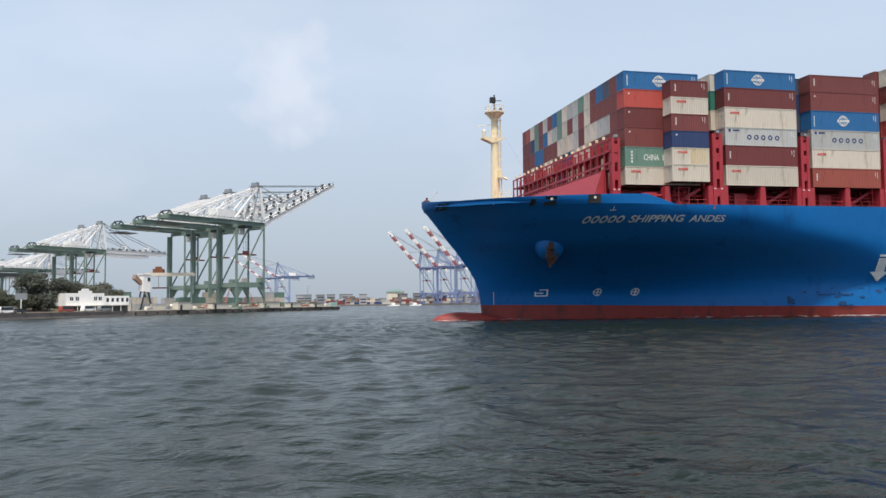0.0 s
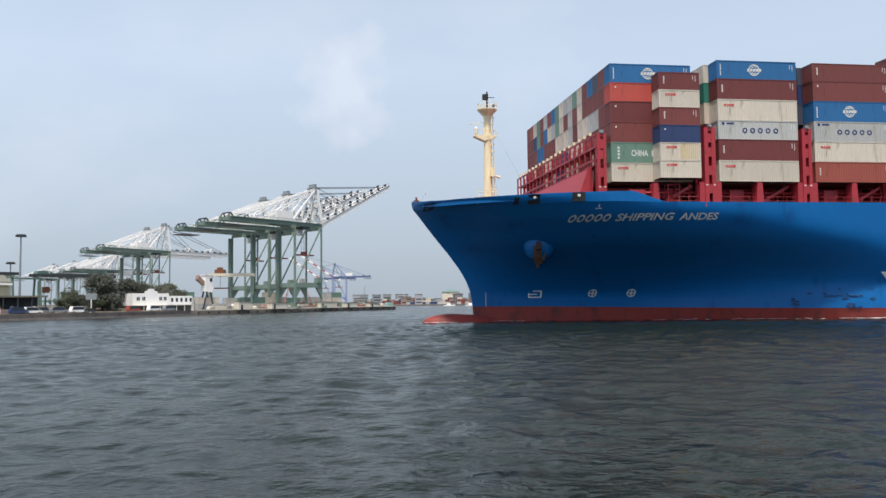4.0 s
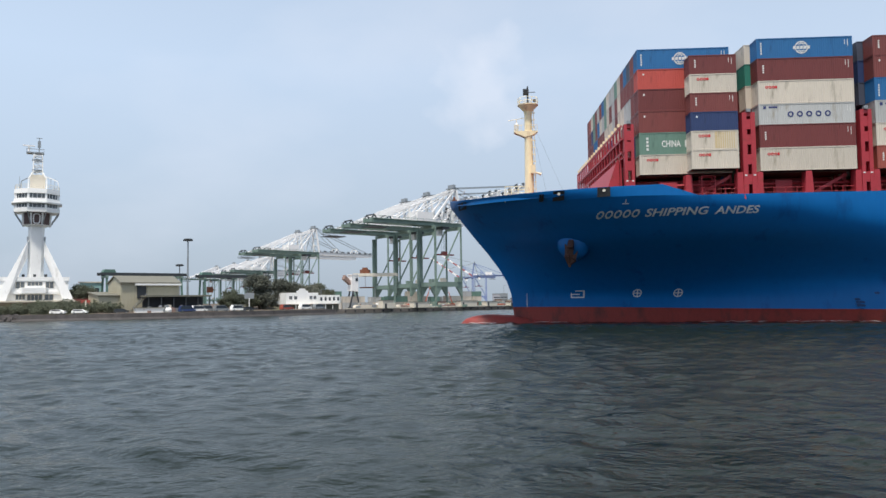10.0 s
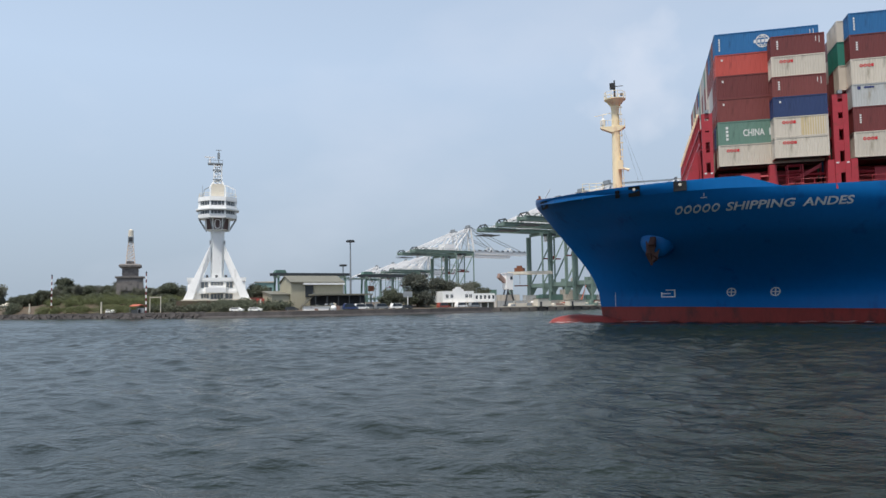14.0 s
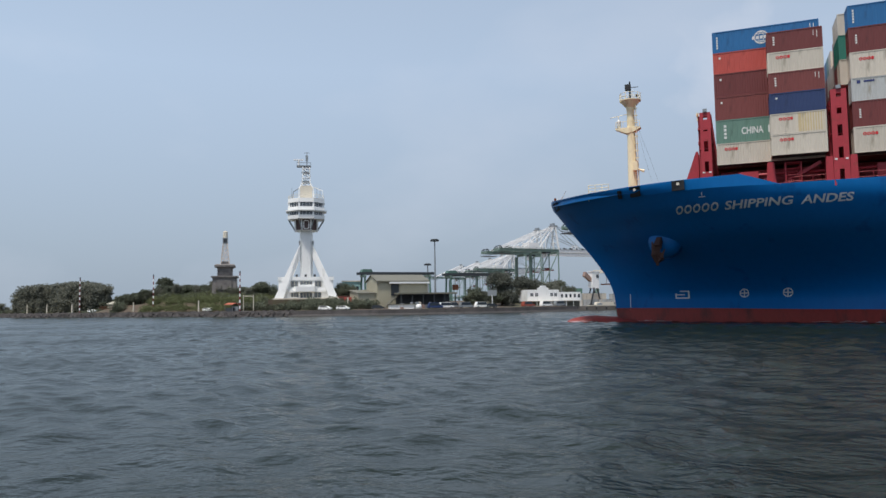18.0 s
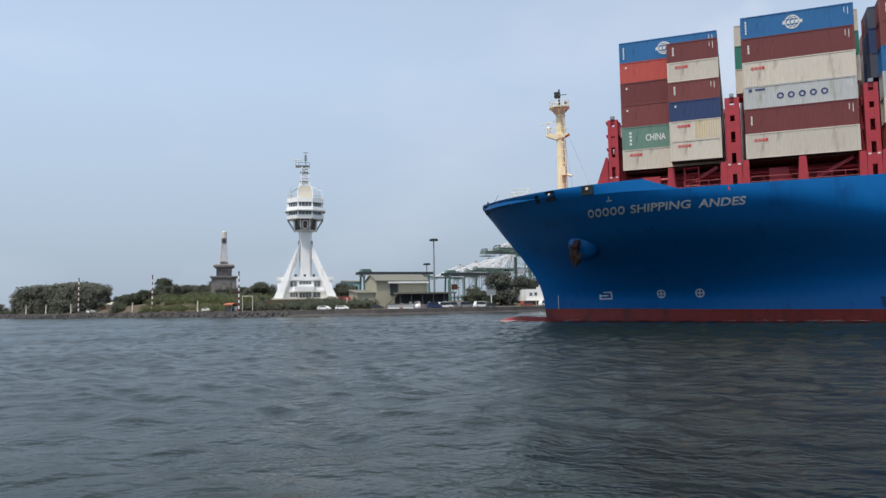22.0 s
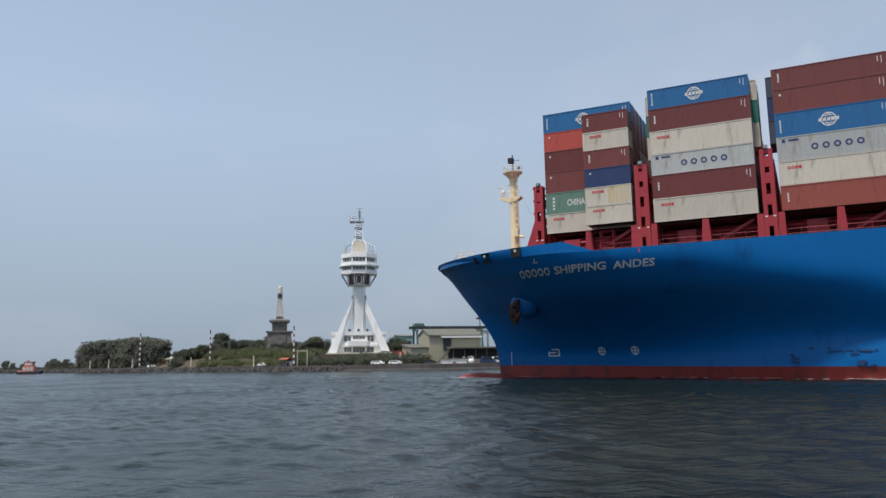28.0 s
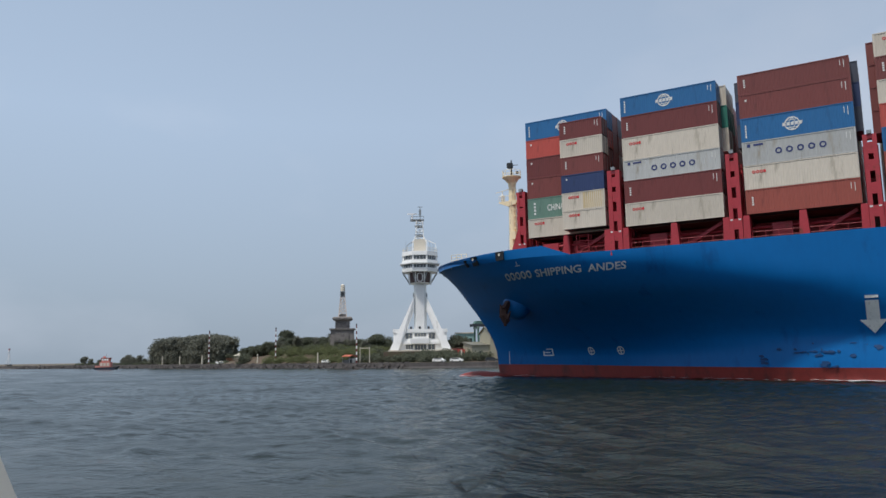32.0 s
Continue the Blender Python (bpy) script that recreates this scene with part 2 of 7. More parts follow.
M["leaf_grey"] = leaf_mat("leaf_grey_green_hazed", (0.235, 0.24, 0.195), 0.08)

BOX_RGB = {"brown": (122, 62, 58), "cream": (208, 198, 183), "grey": (181, 182, 180), "blue": (32, 101, 154),
           "orange": (184, 78, 68), "navy": (44, 62, 104), "green": (104, 136, 122), "yellow": (204, 184, 144),
           "brick": (154, 78, 66), "teal": (46, 122, 106), "maroon": (114, 54, 52), "slate": (74, 80, 96)}
BOX = {k: mat("container_" + k, lin(*v), 0.5, var=0.07, scale=0.4, fine=3, rand=0.10,
              stain=(lin(150, 140, 122) if k in ("cream", "grey", "yellow") else tuple(c * 0.6 for c in lin(*v))),
              amount=0.35 if k in ("cream", "grey", "yellow") else 0.15, stretch=(1, 1, 0.25)) for k, v in BOX_RGB.items()}

wm = bpy.data.materials.new("harbour_water")
wm.use_nodes = True
n, l = wm.node_tree.nodes, wm.node_tree.links
b = n["Principled BSDF"]
b.inputs["Base Color"].default_value = (0.010, 0.016, 0.011, 1)
b.inputs["Roughness"].default_value, b.inputs["IOR"].default_value = 0.18, 1.333
co, mp = n.new("ShaderNodeTexCoord"), n.new("ShaderNodeMapping")
mp.inputs["Scale"].default_value, mp.inputs["Rotation"].default_value = (0.75, 1.0, 1.0), (0, 0, radians(14))
l.new(co.outputs["Object"], mp.inputs[0])
prev = None
for sc, st, dist in ((0.10, 0.9, 0.7), (0.42, 0.9, 0.46), (1.5, 0.9, 0.14), (4.5, 0.9, 0.042)):
    nz, bp = n.new("ShaderNodeTexNoise"), n.new("ShaderNodeBump")
    nz.inputs["Scale"].default_value, nz.inputs["Detail"].default_value, nz.inputs["Roughness"].default_value = sc, 4, 0.6
    l.new(mp.outputs[0], nz.inputs["Vector"])
    bp.inputs["Strength"].default_value, bp.inputs["Distance"].default_value = st, dist
    l.new(nz.outputs[0], bp.inputs["Height"])
    if prev:
        l.new(prev.outputs[0], bp.inputs["Normal"])
    prev = bp
l.new(prev.outputs[0], b.inputs["Normal"])
# gusts roughen the surface in patches
gu, gr = n.new("ShaderNodeTexNoise"), n.new("ShaderNodeMapRange")
gu.inputs["Scale"].default_value, gu.inputs["Detail"].default_value = 0.09, 5
gr.inputs["From Min"].default_value, gr.inputs["From Max"].default_value = 0.35, 0.65
gr.inputs["To Min"].default_value, gr.inputs["To Max"].default_value = 0.10, 0.27
l.new(mp.outputs[0], gu.inputs["Vector"])
l.new(gu.outputs[0], gr.inputs["Value"])
l.new(gr.outputs[0], b.inputs["Roughness"])
M["water"] = wm


# ---- mesh helpers ----
class Mesh:
    """Collects vertices and faces of one part."""

    def __init__(self):
        self.v, self.f = [], []

    def add(self, verts, faces):
        k = len(self.v)
        self.v += [tuple(p) for p in verts]
        self.f += [tuple(i + k for i in f) for f in faces]
        return self

    def box(self, x0, y0, z0, x1, y1, z1):
        vs = [(x, y, z) for z in (z0, z1) for y in (y0, y1) for x in (x0, x1)]
        return self.add(vs, [(0, 2, 3, 1), (4, 5, 7, 6), (0, 1, 5, 4), (2, 6, 7, 3), (0, 4, 6, 2), (1, 3, 7, 5)])

    def bar(self, a, b, w, h=None, w2=None):
        """A square bar from a to b, w wide, h high, tapering to w2."""
        a, b = Vector(a), Vector(b)
        h = w if h is None else h
        q = 1.0 if w2 is None else w2 / w
        d = (b - a).normalized()
        up = Vector((0, 0, 1)) if abs(d.z) < 0.95 else Vector((0, 1, 0))
        s = d.cross(up).normalized()
        u = s.cross(d)
        vs = []
        for p, k in ((a, 1.0), (b, q)):
            vs += [p + s * (i * w * k / 2) + u * (j * h * k / 2) for i, j in ((-1, -1), (1, -1), (1, 1), (-1, 1))]
        return self.add(vs, [(0, 1, 2, 3), (7, 6, 5, 4), (0, 4, 5, 1), (1, 5, 6, 2), (2, 6, 7, 3), (3, 7, 4, 0)])

    def tube(self, a, b, r, r2=None, n=10):
        a, b = Vector(a), Vector(b)
        r2 = r if r2 is None else r2
        d = (b - a).normalized()
        up = Vector((0, 0, 1)) if abs(d.z) < 0.95 else Vector((0, 1, 0))
        s = d.cross(up).normalized()
        u = s.cross(d)
        vs = [p + (s * math.cos(i * math.tau / n) + u * math.sin(i * math.tau / n)) * k for p, k in ((a, r), (b, r2)) for i in range(n)]
        fs = [(i, (i + 1) % n, n + (i + 1) % n, n + i) for i in range(n)]
        return self.add(vs, fs + [tuple(range(n))[::-1], tuple(range(n, 2 * n))])

    def lathe(self, prof, n=16, c=(0, 0)):
        """Turns (radius, z) pairs about the upright through c."""
        vs = [(c[0] + r * math.cos(i * math.tau / n), c[1] + r * math.sin(i * math.tau / n), z) for r, z in prof for i in range(n)]
        fs = [(j * n + i, j * n + (i + 1) % n, (j + 1) * n + (i + 1) % n, (j + 1) * n + i) for j in range(len(prof) - 1) for i in range(n)]
        k = (len(prof) - 1) * n
        return self.add(vs, fs + [tuple(range(n))[::-1], tuple(range(k, k + n))])

    def prism(self, outline, axis, lo, hi):
        """A closed outline of 2D points, pushed along an axis (0, 1, 2)."""
        def put(p, h):
            q = list(p)
            q.insert(axis, h)
            return q
        n = len(outline)
        vs = [put(p, lo) for p in outline] + [put(p, hi) for p in outline]
        fs = [(i, (i + 1) % n, n + (i + 1) % n, n + i) for i in range(n)]
        return self.add(vs, fs + [tuple(range(n))[::-1], tuple(range(n, 2 * n))])

    def grid(self, rows):
        """A sheet through equal rows of points."""
        w = len(rows[0])
        return self.add([p for r in rows for p in r],
                        [(j * w + i, j * w + i + 1, (j + 1) * w + i + 1, (j + 1) * w + i) for j in range(len(rows) - 1) for i in range(w - 1)])

    def moved(self, m):
        self.v = [tuple(m @ Vector(p)) for p in self.v]
        return self

    def data(self, name, material, smooth=False):
        me = bpy.data.meshes.new(name)
        me.from_pydata(self.v, [], self.f)
        me.materials.append(material)
        if smooth:
            me.polygons.foreach_set("use_smooth", [True] * len(me.polygons))
        me.update()
        return me


def part(name, mesh, material, parent=None, label="", smooth=False, at=None):
    """One mesh object under a thing or a part; mesh may be a Mesh or shared mesh data."""
    ob = new(name, mesh.data(name, material, smooth) if type(mesh) is Mesh else mesh)
    if parent:
        ob.parent = parent
    if at:
        ob.matrix_basis = at
    if label:
        ob["label"] = label
    return ob


def thing(name, label, category, at=None, group="", mesh=None, material=None, smooth=False):
    ob = new(name, mesh.data(name, material, smooth) if mesh else None)
    ob.empty_display_size = 0.5
    if at:
        ob.matrix_basis = at
    return tagged(ob, label, category, group)


def setting(name, label, mesh, material, smooth=False):
    return tagged(new(name, mesh.data(name, material, smooth)), label, "", "", "structure")


CARRIED = []          # what sails along with the ship and rolls with it
AFLOAT = []           # what keeps to the surface beside it


# ---- water ----
def steps(stops):
    """Grid lines: stops are (value, spacing from there on); the spacing changes evenly in between."""
    out = [stops[0][0]]
    for (a, da), (z, dz) in zip(stops, stops[1:]):
        while out[-1] < z - 1e-6:
            k = (out[-1] - a) / (z - a)
            out.append(min(z, out[-1] + da + (dz - da) * k))
    return np.array(out)


def water_surface():
    xs = steps([(-3200, 300), (-500, 20), (-220, 1.6), (-120, 0.9), (-60, 0.45), (-25, 0.2), (45, 0.2), (110, 0.9), (180, 4), (600, 30), (3200, 300)])
    ys = steps([(-700, 200), (-60, 8), (-4, 1.0), (8, 0.12), (30, 0.13), (60, 0.3), (110, 0.5), (190, 1.1), (290, 5), (700, 40), (3600, 300)])
    X, Y = np.meshgrid(xs, ys)
    rng = np.random.RandomState(5)
    Z = np.zeros_like(X)
    dx = np.gradient(xs)[None, :] + 0 * X
    dy = np.gradient(ys)[:, None] + 0 * X
    cell = np.maximum(dx, dy)
    for k in range(64):
        lam = 0.55 * (8.0 / 0.55) ** (k / 63) * rng.uniform(0.9, 1.1)
        th = radians(70) + rng.normal(0, 1.1)
        amp = 0.052 * lam / math.tau * math.exp(-math.log(lam / 1.5) ** 2 / 1.1) * rng.uniform(0.6, 1.3)
        ph = rng.uniform(0, math.tau)
        wob = 1.3 * np.sin(X * 0.06 * rng.uniform(0.4, 1.5) + Y * 0.05 * rng.uniform(0.4, 1.5) + rng.uniform(0, 6))
        a = (X * math.cos(th) + Y * math.sin(th)) * math.tau / lam + ph + wob
        keep = np.clip(lam / (cell * 1.9) - 1, 0, 1) * (1 + 0.8 * np.clip((Y - 25) / 70, 0, 1) * (lam > 1.2))
        gust = 0.6 + 0.4 * np.sin(X * 0.16 * rng.uniform(0.4, 1.8) + rng.uniform(0, 6)) * np.sin(Y * 0.13 * rng.uniform(0.4, 1.8) + rng.uniform(0, 6))
        Z += amp * gust * keep * (np.sin(a) - 0.2 * np.cos(2 * a))
    h, w = X.shape
    idx = np.arange(h * w).reshape(h, w)
    quads = np.stack([idx[:-1, :-1], idx[:-1, 1:], idx[1:, 1:], idx[1:, :-1]], -1).reshape(-1, 4)
    me = bpy.data.meshes.new("water")
    me.vertices.add(h * w)
    me.vertices.foreach_set("co", np.stack([X, Y, Z], -1).ravel())
    me.loops.add(quads.size)
    me.loops.foreach_set("vertex_index", quads.ravel())
    me.polygons.add(len(quads))
    me.polygons.foreach_set("loop_start", np.arange(0, quads.size, 4))
    me.polygons.foreach_set("use_smooth", np.ones(len(quads), bool))
    me.update(calc_edges=True)
    me.validate()
    me.materials.append(M["water"])
    return tagged(new("water", me), "choppy grey-green harbour water with small wind waves", "", "", "structure")


water = water_surface()

# ---- land ----
# the waterline of the near bank, from the sea end to the corner of the quay
BANK = [(-1500, 478), (-900, 377.5), (-450, 292.6), (-370, 284.1), (-290, 263.1), (-230, 249.6), (-167, 230.6), (-142, 219.2), (-115, 214.6), (-90, 223), (-62, 243), (-35, 281)]
QUAY_TOP = 1.7


def inland(line, k, d):
    """The point d metres inland of the line's k-th point."""
    a, b = Vector(line[max(k - 1, 0)]), Vector(line[min(k + 1, len(line) - 1)])
    t = (b - a).normalized()
    return line[k][0] - t.y * d, line[k][1] + t.x * d


def ground():
    g = Mesh()
    dist = (0.0, 6, 14, 24, 40, 70, 140)
    rise = (QUAY_TOP, 1.9, 2.3, 3.4, 4.4, 4.8, 4.8)
    rows = []
    for k in range(len(BANK)):
        row = []
        for d, z in zip(dist, rise):
            if k < 4:
                z = min(z, 2.6)
            x, y = inland(BANK, k, d)
            row.append((x, y, z))
        rows.append(row)
    g.grid(rows)
    setting("ground", "sandy bank with patches of grass behind the channel wall", g, M["earth"])
    # container terminal behind: one flat sheet to the horizon
    t = Mesh()
    out = [(-34, 296), (50, 388), (30, 420), (-75, 560), (-330, 1050), (-900, 1900), (-2600, 1900), (-2600, 620), (-330, 420), (-150, 320), (-96, 262)]
    t.prism(out, 2, -3, 1.72)
    setting("terminal_ground", "flat grey concrete terminal ground with a quay edge", t, M["concrete"])
    f = Mesh().prism([(-420, 1240), (-40, 1010), (90, 880), (160, 775), (210, 680), (520, 560), (2400, 400), (2400, 3000), (-420, 3000)], 2, -3, 1.6)
    setting("far_shore", "flat quay of the far harbour basin", f, M["concrete"])


def channel_wall():
    """A low concrete wall with a sloping rubble foot along the bank."""
    w = Mesh()
    prof = [(-1.6, -1.2), (-0.9, 0.5), (-0.35, 0.55), (-0.3, QUAY_TOP + 0.15), (0.15, QUAY_TOP + 0.15), (0.2, -1.2)]
    rows = []
    for d, z in prof:
        rows.append([(*inland(BANK, k, d), z) for k in range(len(BANK))])
    w.grid(rows)
    setting("channel_wall", "low weathered concrete wall along the channel bank", w, M["wet_wall"])


def mound_z(u, v):
    return 3.0 + 6.0 * max(0.0, math.sin(math.pi * min(1, max(0, u)))) ** 0.7 * max(0.0, math.sin(math.pi * min(1, max(0, v * 0.9 + 0.02)))) ** 0.8 * (0.9 + 0.1 * math.sin(u * 23))


def on_mound(x, y):
    """Height of the mound's surface, or of the bank beside it."""
    u = (x + 238) / 108
    v = (y - (251.6 - u * 28.2)) / 46
    return max(2.0, mound_z(u, v) - 0.1) if 0.04 < u < 0.96 and 0.1 < v < 0.9 else 2.4


def mound():
    """The overgrown rise on which the stone tower stands."""
    m = Mesh()
    rows = []
    for j in range(9):
        v = j / 8
        row = []
        for i in range(21):
            u = i / 20
            x = -238 + u * 108
            y = 251.6 - u * 28.2 + v * 46
            z = mound_z(u, v)
            row.append((x, y, z - (1.6 if j in (0, 8) or i in (0, 20) else 0)))
        rows.append(row)
    m.grid(rows)
    setting("mound", "overgrown earth mound behind the bank", m, M["grass"], True)


ground()
mound()
channel_wall()


def revetment():
    """Broken stone along the foot of the seaward bank, one object of stuff."""
    rng = np.random.RandomState(12)
    m = Mesh()
    for a, b in zip(BANK[2:8], BANK[3:9]):
        L = math.hypot(b[0] - a[0], b[1] - a[1])
        tx, ty = (b[0] - a[0]) / L, (b[1] - a[1]) / L
        for _ in range(int(L * 3.4)):
            q, d = rng.uniform(0, L), rng.uniform(-2.6, 0.9)
            s_ = rng.uniform(0.25, 0.75)
            z = float(np.interp(d, [-2.6, -0.4, 0.9], [-0.25, 1.1, 1.75])) + rng.uniform(-0.1, 0.15)
            x, y = a[0] + tx * q - ty * d, a[1] + ty * q + tx * d
            j = rng.uniform(0.65, 1.15, (8, 3))
            k = 0
            vs = []
            for zz in (-0.7, 0.6):
                for yy in (-1, 1):
                    for xx in (-1, 1):
                        vs.append((x + xx * s_ * j[k, 0], y + yy * s_ * j[k, 1], z + zz * s_ * j[k, 2]))
                        k += 1
            m.add(vs, [(0, 2, 3, 1), (4, 5, 7, 6), (0, 1, 5, 4), (2, 6, 7, 3), (0, 4, 6, 2), (1, 3, 7, 5)])
    tagged(new("revetment_stones", m.data("revetment_stones", M["rubble"])), "broken grey-brown stones along the bank's foot", "stones", "", "stuff")


revetment()


# ---- the ship ----
CL, HALF = 124.2, 24.9                 # centre line and half the beam
ship = thing("container_ship", "blue container ship under way with stacked cargo and red lashing bridges", "ship")
CARRIED.append(ship)


def stem_x(z):
    return float(np.interp(z, [-2, 0, 3.2, 5.5, 7.4, 9.3, 12.2, 14.2, 16.2, 18.2, 19.75], [52.9, 52.7, 52.4, 52.1, 51.45, 50.4, 48.3, 46.65, 45.1, 43.6, 42.35]))


def rise(x):
    """How far the lines of the bow lie above those amidships."""
    return float(np.interp(x, [50, 75, 95], [0.85, 0.35, 0.0]))


def knuckle(x):
    """Height above which the flare stops and the plating stands upright, before the rise."""
    return float(np.interp(x, [42, 58, 73, 98, 123, 150], [18.9, 18.6, 17.6, 16.6, 14.6, 12.5]))


def breadth(x, z):
    """Half the ship's breadth at x, height z."""
    z = min(z, knuckle(x) + rise(x))
    low = z - rise(x)
    s = (x - stem_x(z)) / float(np.interp(low, [-2, 4.7, 9, 12.8, 16, 19], [72, 66, 67, 65, 48, 40]))
    s = min(max(s, 0.0), 1.0)
    fine = s * s * (3 - 2 * s)
    full = 1 - (1 - s) ** float(np.interp(low, [5, 12.8, 16, 19], [1.9, 2.9, 3.0, 3.1]))
    k = float(np.interp(low, [4.7, 12.8], [0, 1]))
    d = max(0.0, x - stem_x(z))            # the bow is rounded off towards the deck
    blunt = float(np.interp(z, [12, 15.5, 18, 19.75], [0.1, 0.5, 2.0, 4.1])) * (1 - math.exp(-d / 1.1)) * math.exp(-(d / 9) ** 2)
    # aft of the name the flare runs on up to a line that falls towards the side's full breadth
    under = max(0.0, float(np.interp(x, [76, 84, 90, 98, 107, 114, 125, 140], [18.4, 17.9, 17.0, 14.5, 12.4, 9.8, 5.5, 0.0])) - z)
    tuck = 0.34 * min(under * under / (under + 0.8), 5.0) * min(max((x - 74) / 12, 0.0), 1.0) * min(max((z - 3.0) / 4, 0.0), 1.0)
    return HALF * (fine + (full - fine) * k) + 0.12 + blunt - tuck


def top_z(x):
    """The sheer: bulwark round the bow, then the deck edge."""
    return float(np.interp(x, [42.3, 43.5, 46, 58, 71.5, 75.5, 100, 330], [20.85, 20.35, 20.0, 19.95, 19.9, 18.3, 18.25, 18.25]))


def on_side(x, z, out=0.03):
    return x, CL - breadth(x, z) - out, z


def strake_z(x):
    """Where the upright bulwark strake begins; it runs out into the deck edge aft of the forecastle."""
    return float(np.interp(x, [42.3, 46, 52, 70, 75.5, 400], [19.5, 18.9, 18.7, 18.5, 18.25, 18.2]))


US = (0, .002, .005, .009, .015, .025, .045, .07, .1, .13, .16, .2, .24, .28, .32, .36, .4, .46, .52, .58, .64, .7, .76, .82, .88, .94, 1.0)


def hull_rows(heights):
    """Rows of points round the whole hull; heights are functions of x."""
    rows = []
    for hf in heights:
        near = []
        for u in US:
            x = 42.3 + u * 91
            for _ in range(3):
                x = stem_x(hf(x)) + u * (133 - stem_x(hf(x)))
            near.append((x, hf(x)))
        near += [(x, hf(x)) for x in (150, 180, 230, 280, 335)]
        port = [(x, CL - breadth(x, z), z) for x, z in near]
        starb = [(x, CL + breadth(x, z), z) for x, z in near[1:]]
        rows.append(starb[::-1] + port)
    return rows


def boot_z(x):
    return float(np.interp(x, [52, 65, 80, 110, 335], [3.3, 3.2, 3.0, 2.9, 2.9]))


def hull():
    n = 22
    up = [lambda x, q=k / n: boot_z(x) + (strake_z(x) - boot_z(x)) * q for k in range(n + 1)]
    h = part("hull", Mesh().grid(hull_rows(up)), M["hull"], ship, "blue painted steel hull with a flared bow", smooth=True)
    st = [lambda x, q=q: strake_z(x) + (top_z(x) + 0.005 - strake_z(x)) * q for q in (0, 0.5, 1)]
    part("bulwark", Mesh().grid(hull_rows(st)), M["hull"], ship, "upright blue bulwark strake", smooth=True)
    inner = Mesh().grid([[(x + (0.35 if abs(y - CL) < 4 else 0.0), y + (0.25 if y < CL else -0.25), z - d) for x, y, z in hull_rows([top_z])[0]] for d in (0.04, 0.85)])
    part("bulwark_inside", inner, M["hull"], ship)
    part("transom", Mesh().add([(335, CL - 25, 2), (335, CL + 25, 2), (335, CL + 25, 18.2), (335, CL - 25, 18.2)], [(0, 1, 2, 3)]), M["hull"], ship)
    red = [lambda x, q=q: -2.5 + (boot_z(x) + 2.5) * q for q in (0, 0.3, 0.5, 0.7, 0.85, 1)]
    part("boot_topping", Mesh().grid(hull_rows(red)), M["boot"], ship, "weathered red boot topping at the waterline", smooth=True)
    bulb = Mesh()
    prof = []
    for i in range(19):
        a = i / 18
        x = 43.7 + a * 16
        rad = 2.7 * math.sin(min(1, a * 2.2) * math.pi / 2) ** 0.55 if a > 0 else 0.02
        rad *= 1 - 0.55 * max(0, a - 0.55) / 0.45
        zc = -0.25 + 0.85 * max(0, 1 - a * 2.2) - 0.35 * max(0, a - 0.3)
        prof.append([(x, CL + 0.8 * rad * math.cos(t), zc + rad * 0.86 * math.sin(t)) for t in np.linspace(0, math.tau, 25)])
    bulb.grid(prof)
    part("bulbous_bow", bulb, M["boot"], ship, "red bulbous bow breaking the surface", smooth=True)
    d = Mesh()
    xs = [45.5, 48, 51, 56, 62, 68, 74, 90, 110, 133, 200, 335]
    zz = lambda x: 18.9 if x < 70 else 17.7
    d.grid([[(x, CL - breadth(x, 17.5) + 0.3, zz(x)) for x in xs], [(x, CL + breadth(x, 17.5) - 0.3, zz(x)) for x in xs]])
    part("deck", d, M["deck"], ship, "red-brown steel deck")
    return h


hull_part = hull()


def hull_plate(name, shape, material, label="", out=0.08):
    """Lays flat points (along x, up z) on the near side of the hull as a thin plate."""
    m = Mesh()
    for outline in shape:
        c = len(outline)
        m.add([on_side(x, z, out) for x, z in outline] + [on_side(x, z, -0.02) for x, z in outline],
              [tuple(range(c))] + [(i, (i + 1) % c, c + (i + 1) % c, c + i) for i in range(c)])
    return part(name, m, material, hull_part, label)


def ring(cx, cz, r, w, n=20, x_scale=1.0):
    """A flat ring as quads."""
    out = []
    for i in range(n):
        a, b = i * math.tau / n, (i + 1) * math.tau / n
        out.append([(cx + q * math.cos(t) * x_scale, cz + q * math.sin(t)) for q, t in ((r, a), (r, b), (r - w, b), (r - w, a))])
    return out


def hull_ring(name, cx, cz, r, w, x_scale=1.0, lean=0.0, n=18):
    """A painted ring on the hull, in one piece."""
    m = Mesh()
    for out in (0.08, -0.02):
        for q in (r, r - w):
            m.v += [on_side(cx + q * math.cos(k * math.tau / n) * x_scale + lean * q * math.sin(k * math.tau / n), cz + q * math.sin(k * math.tau / n), out) for k in range(n)]
    for k in range(n):
        j = (k + 1) % n
        m.f += [(k, j, n + j, n + k), (2 * n + k, 2 * n + j, j, k), (n + k, n + j, 3 * n + j, 3 * n + k)]
    return part(name, m, M["name_paint"] if name == "name_ring" else M["white"], hull_part)


def rect(x0, z0, x1, z1, lean=0.0):
    return [(x0, z0), (x1, z0), (x1 + lean, z1), (x0 + lean, z1)]


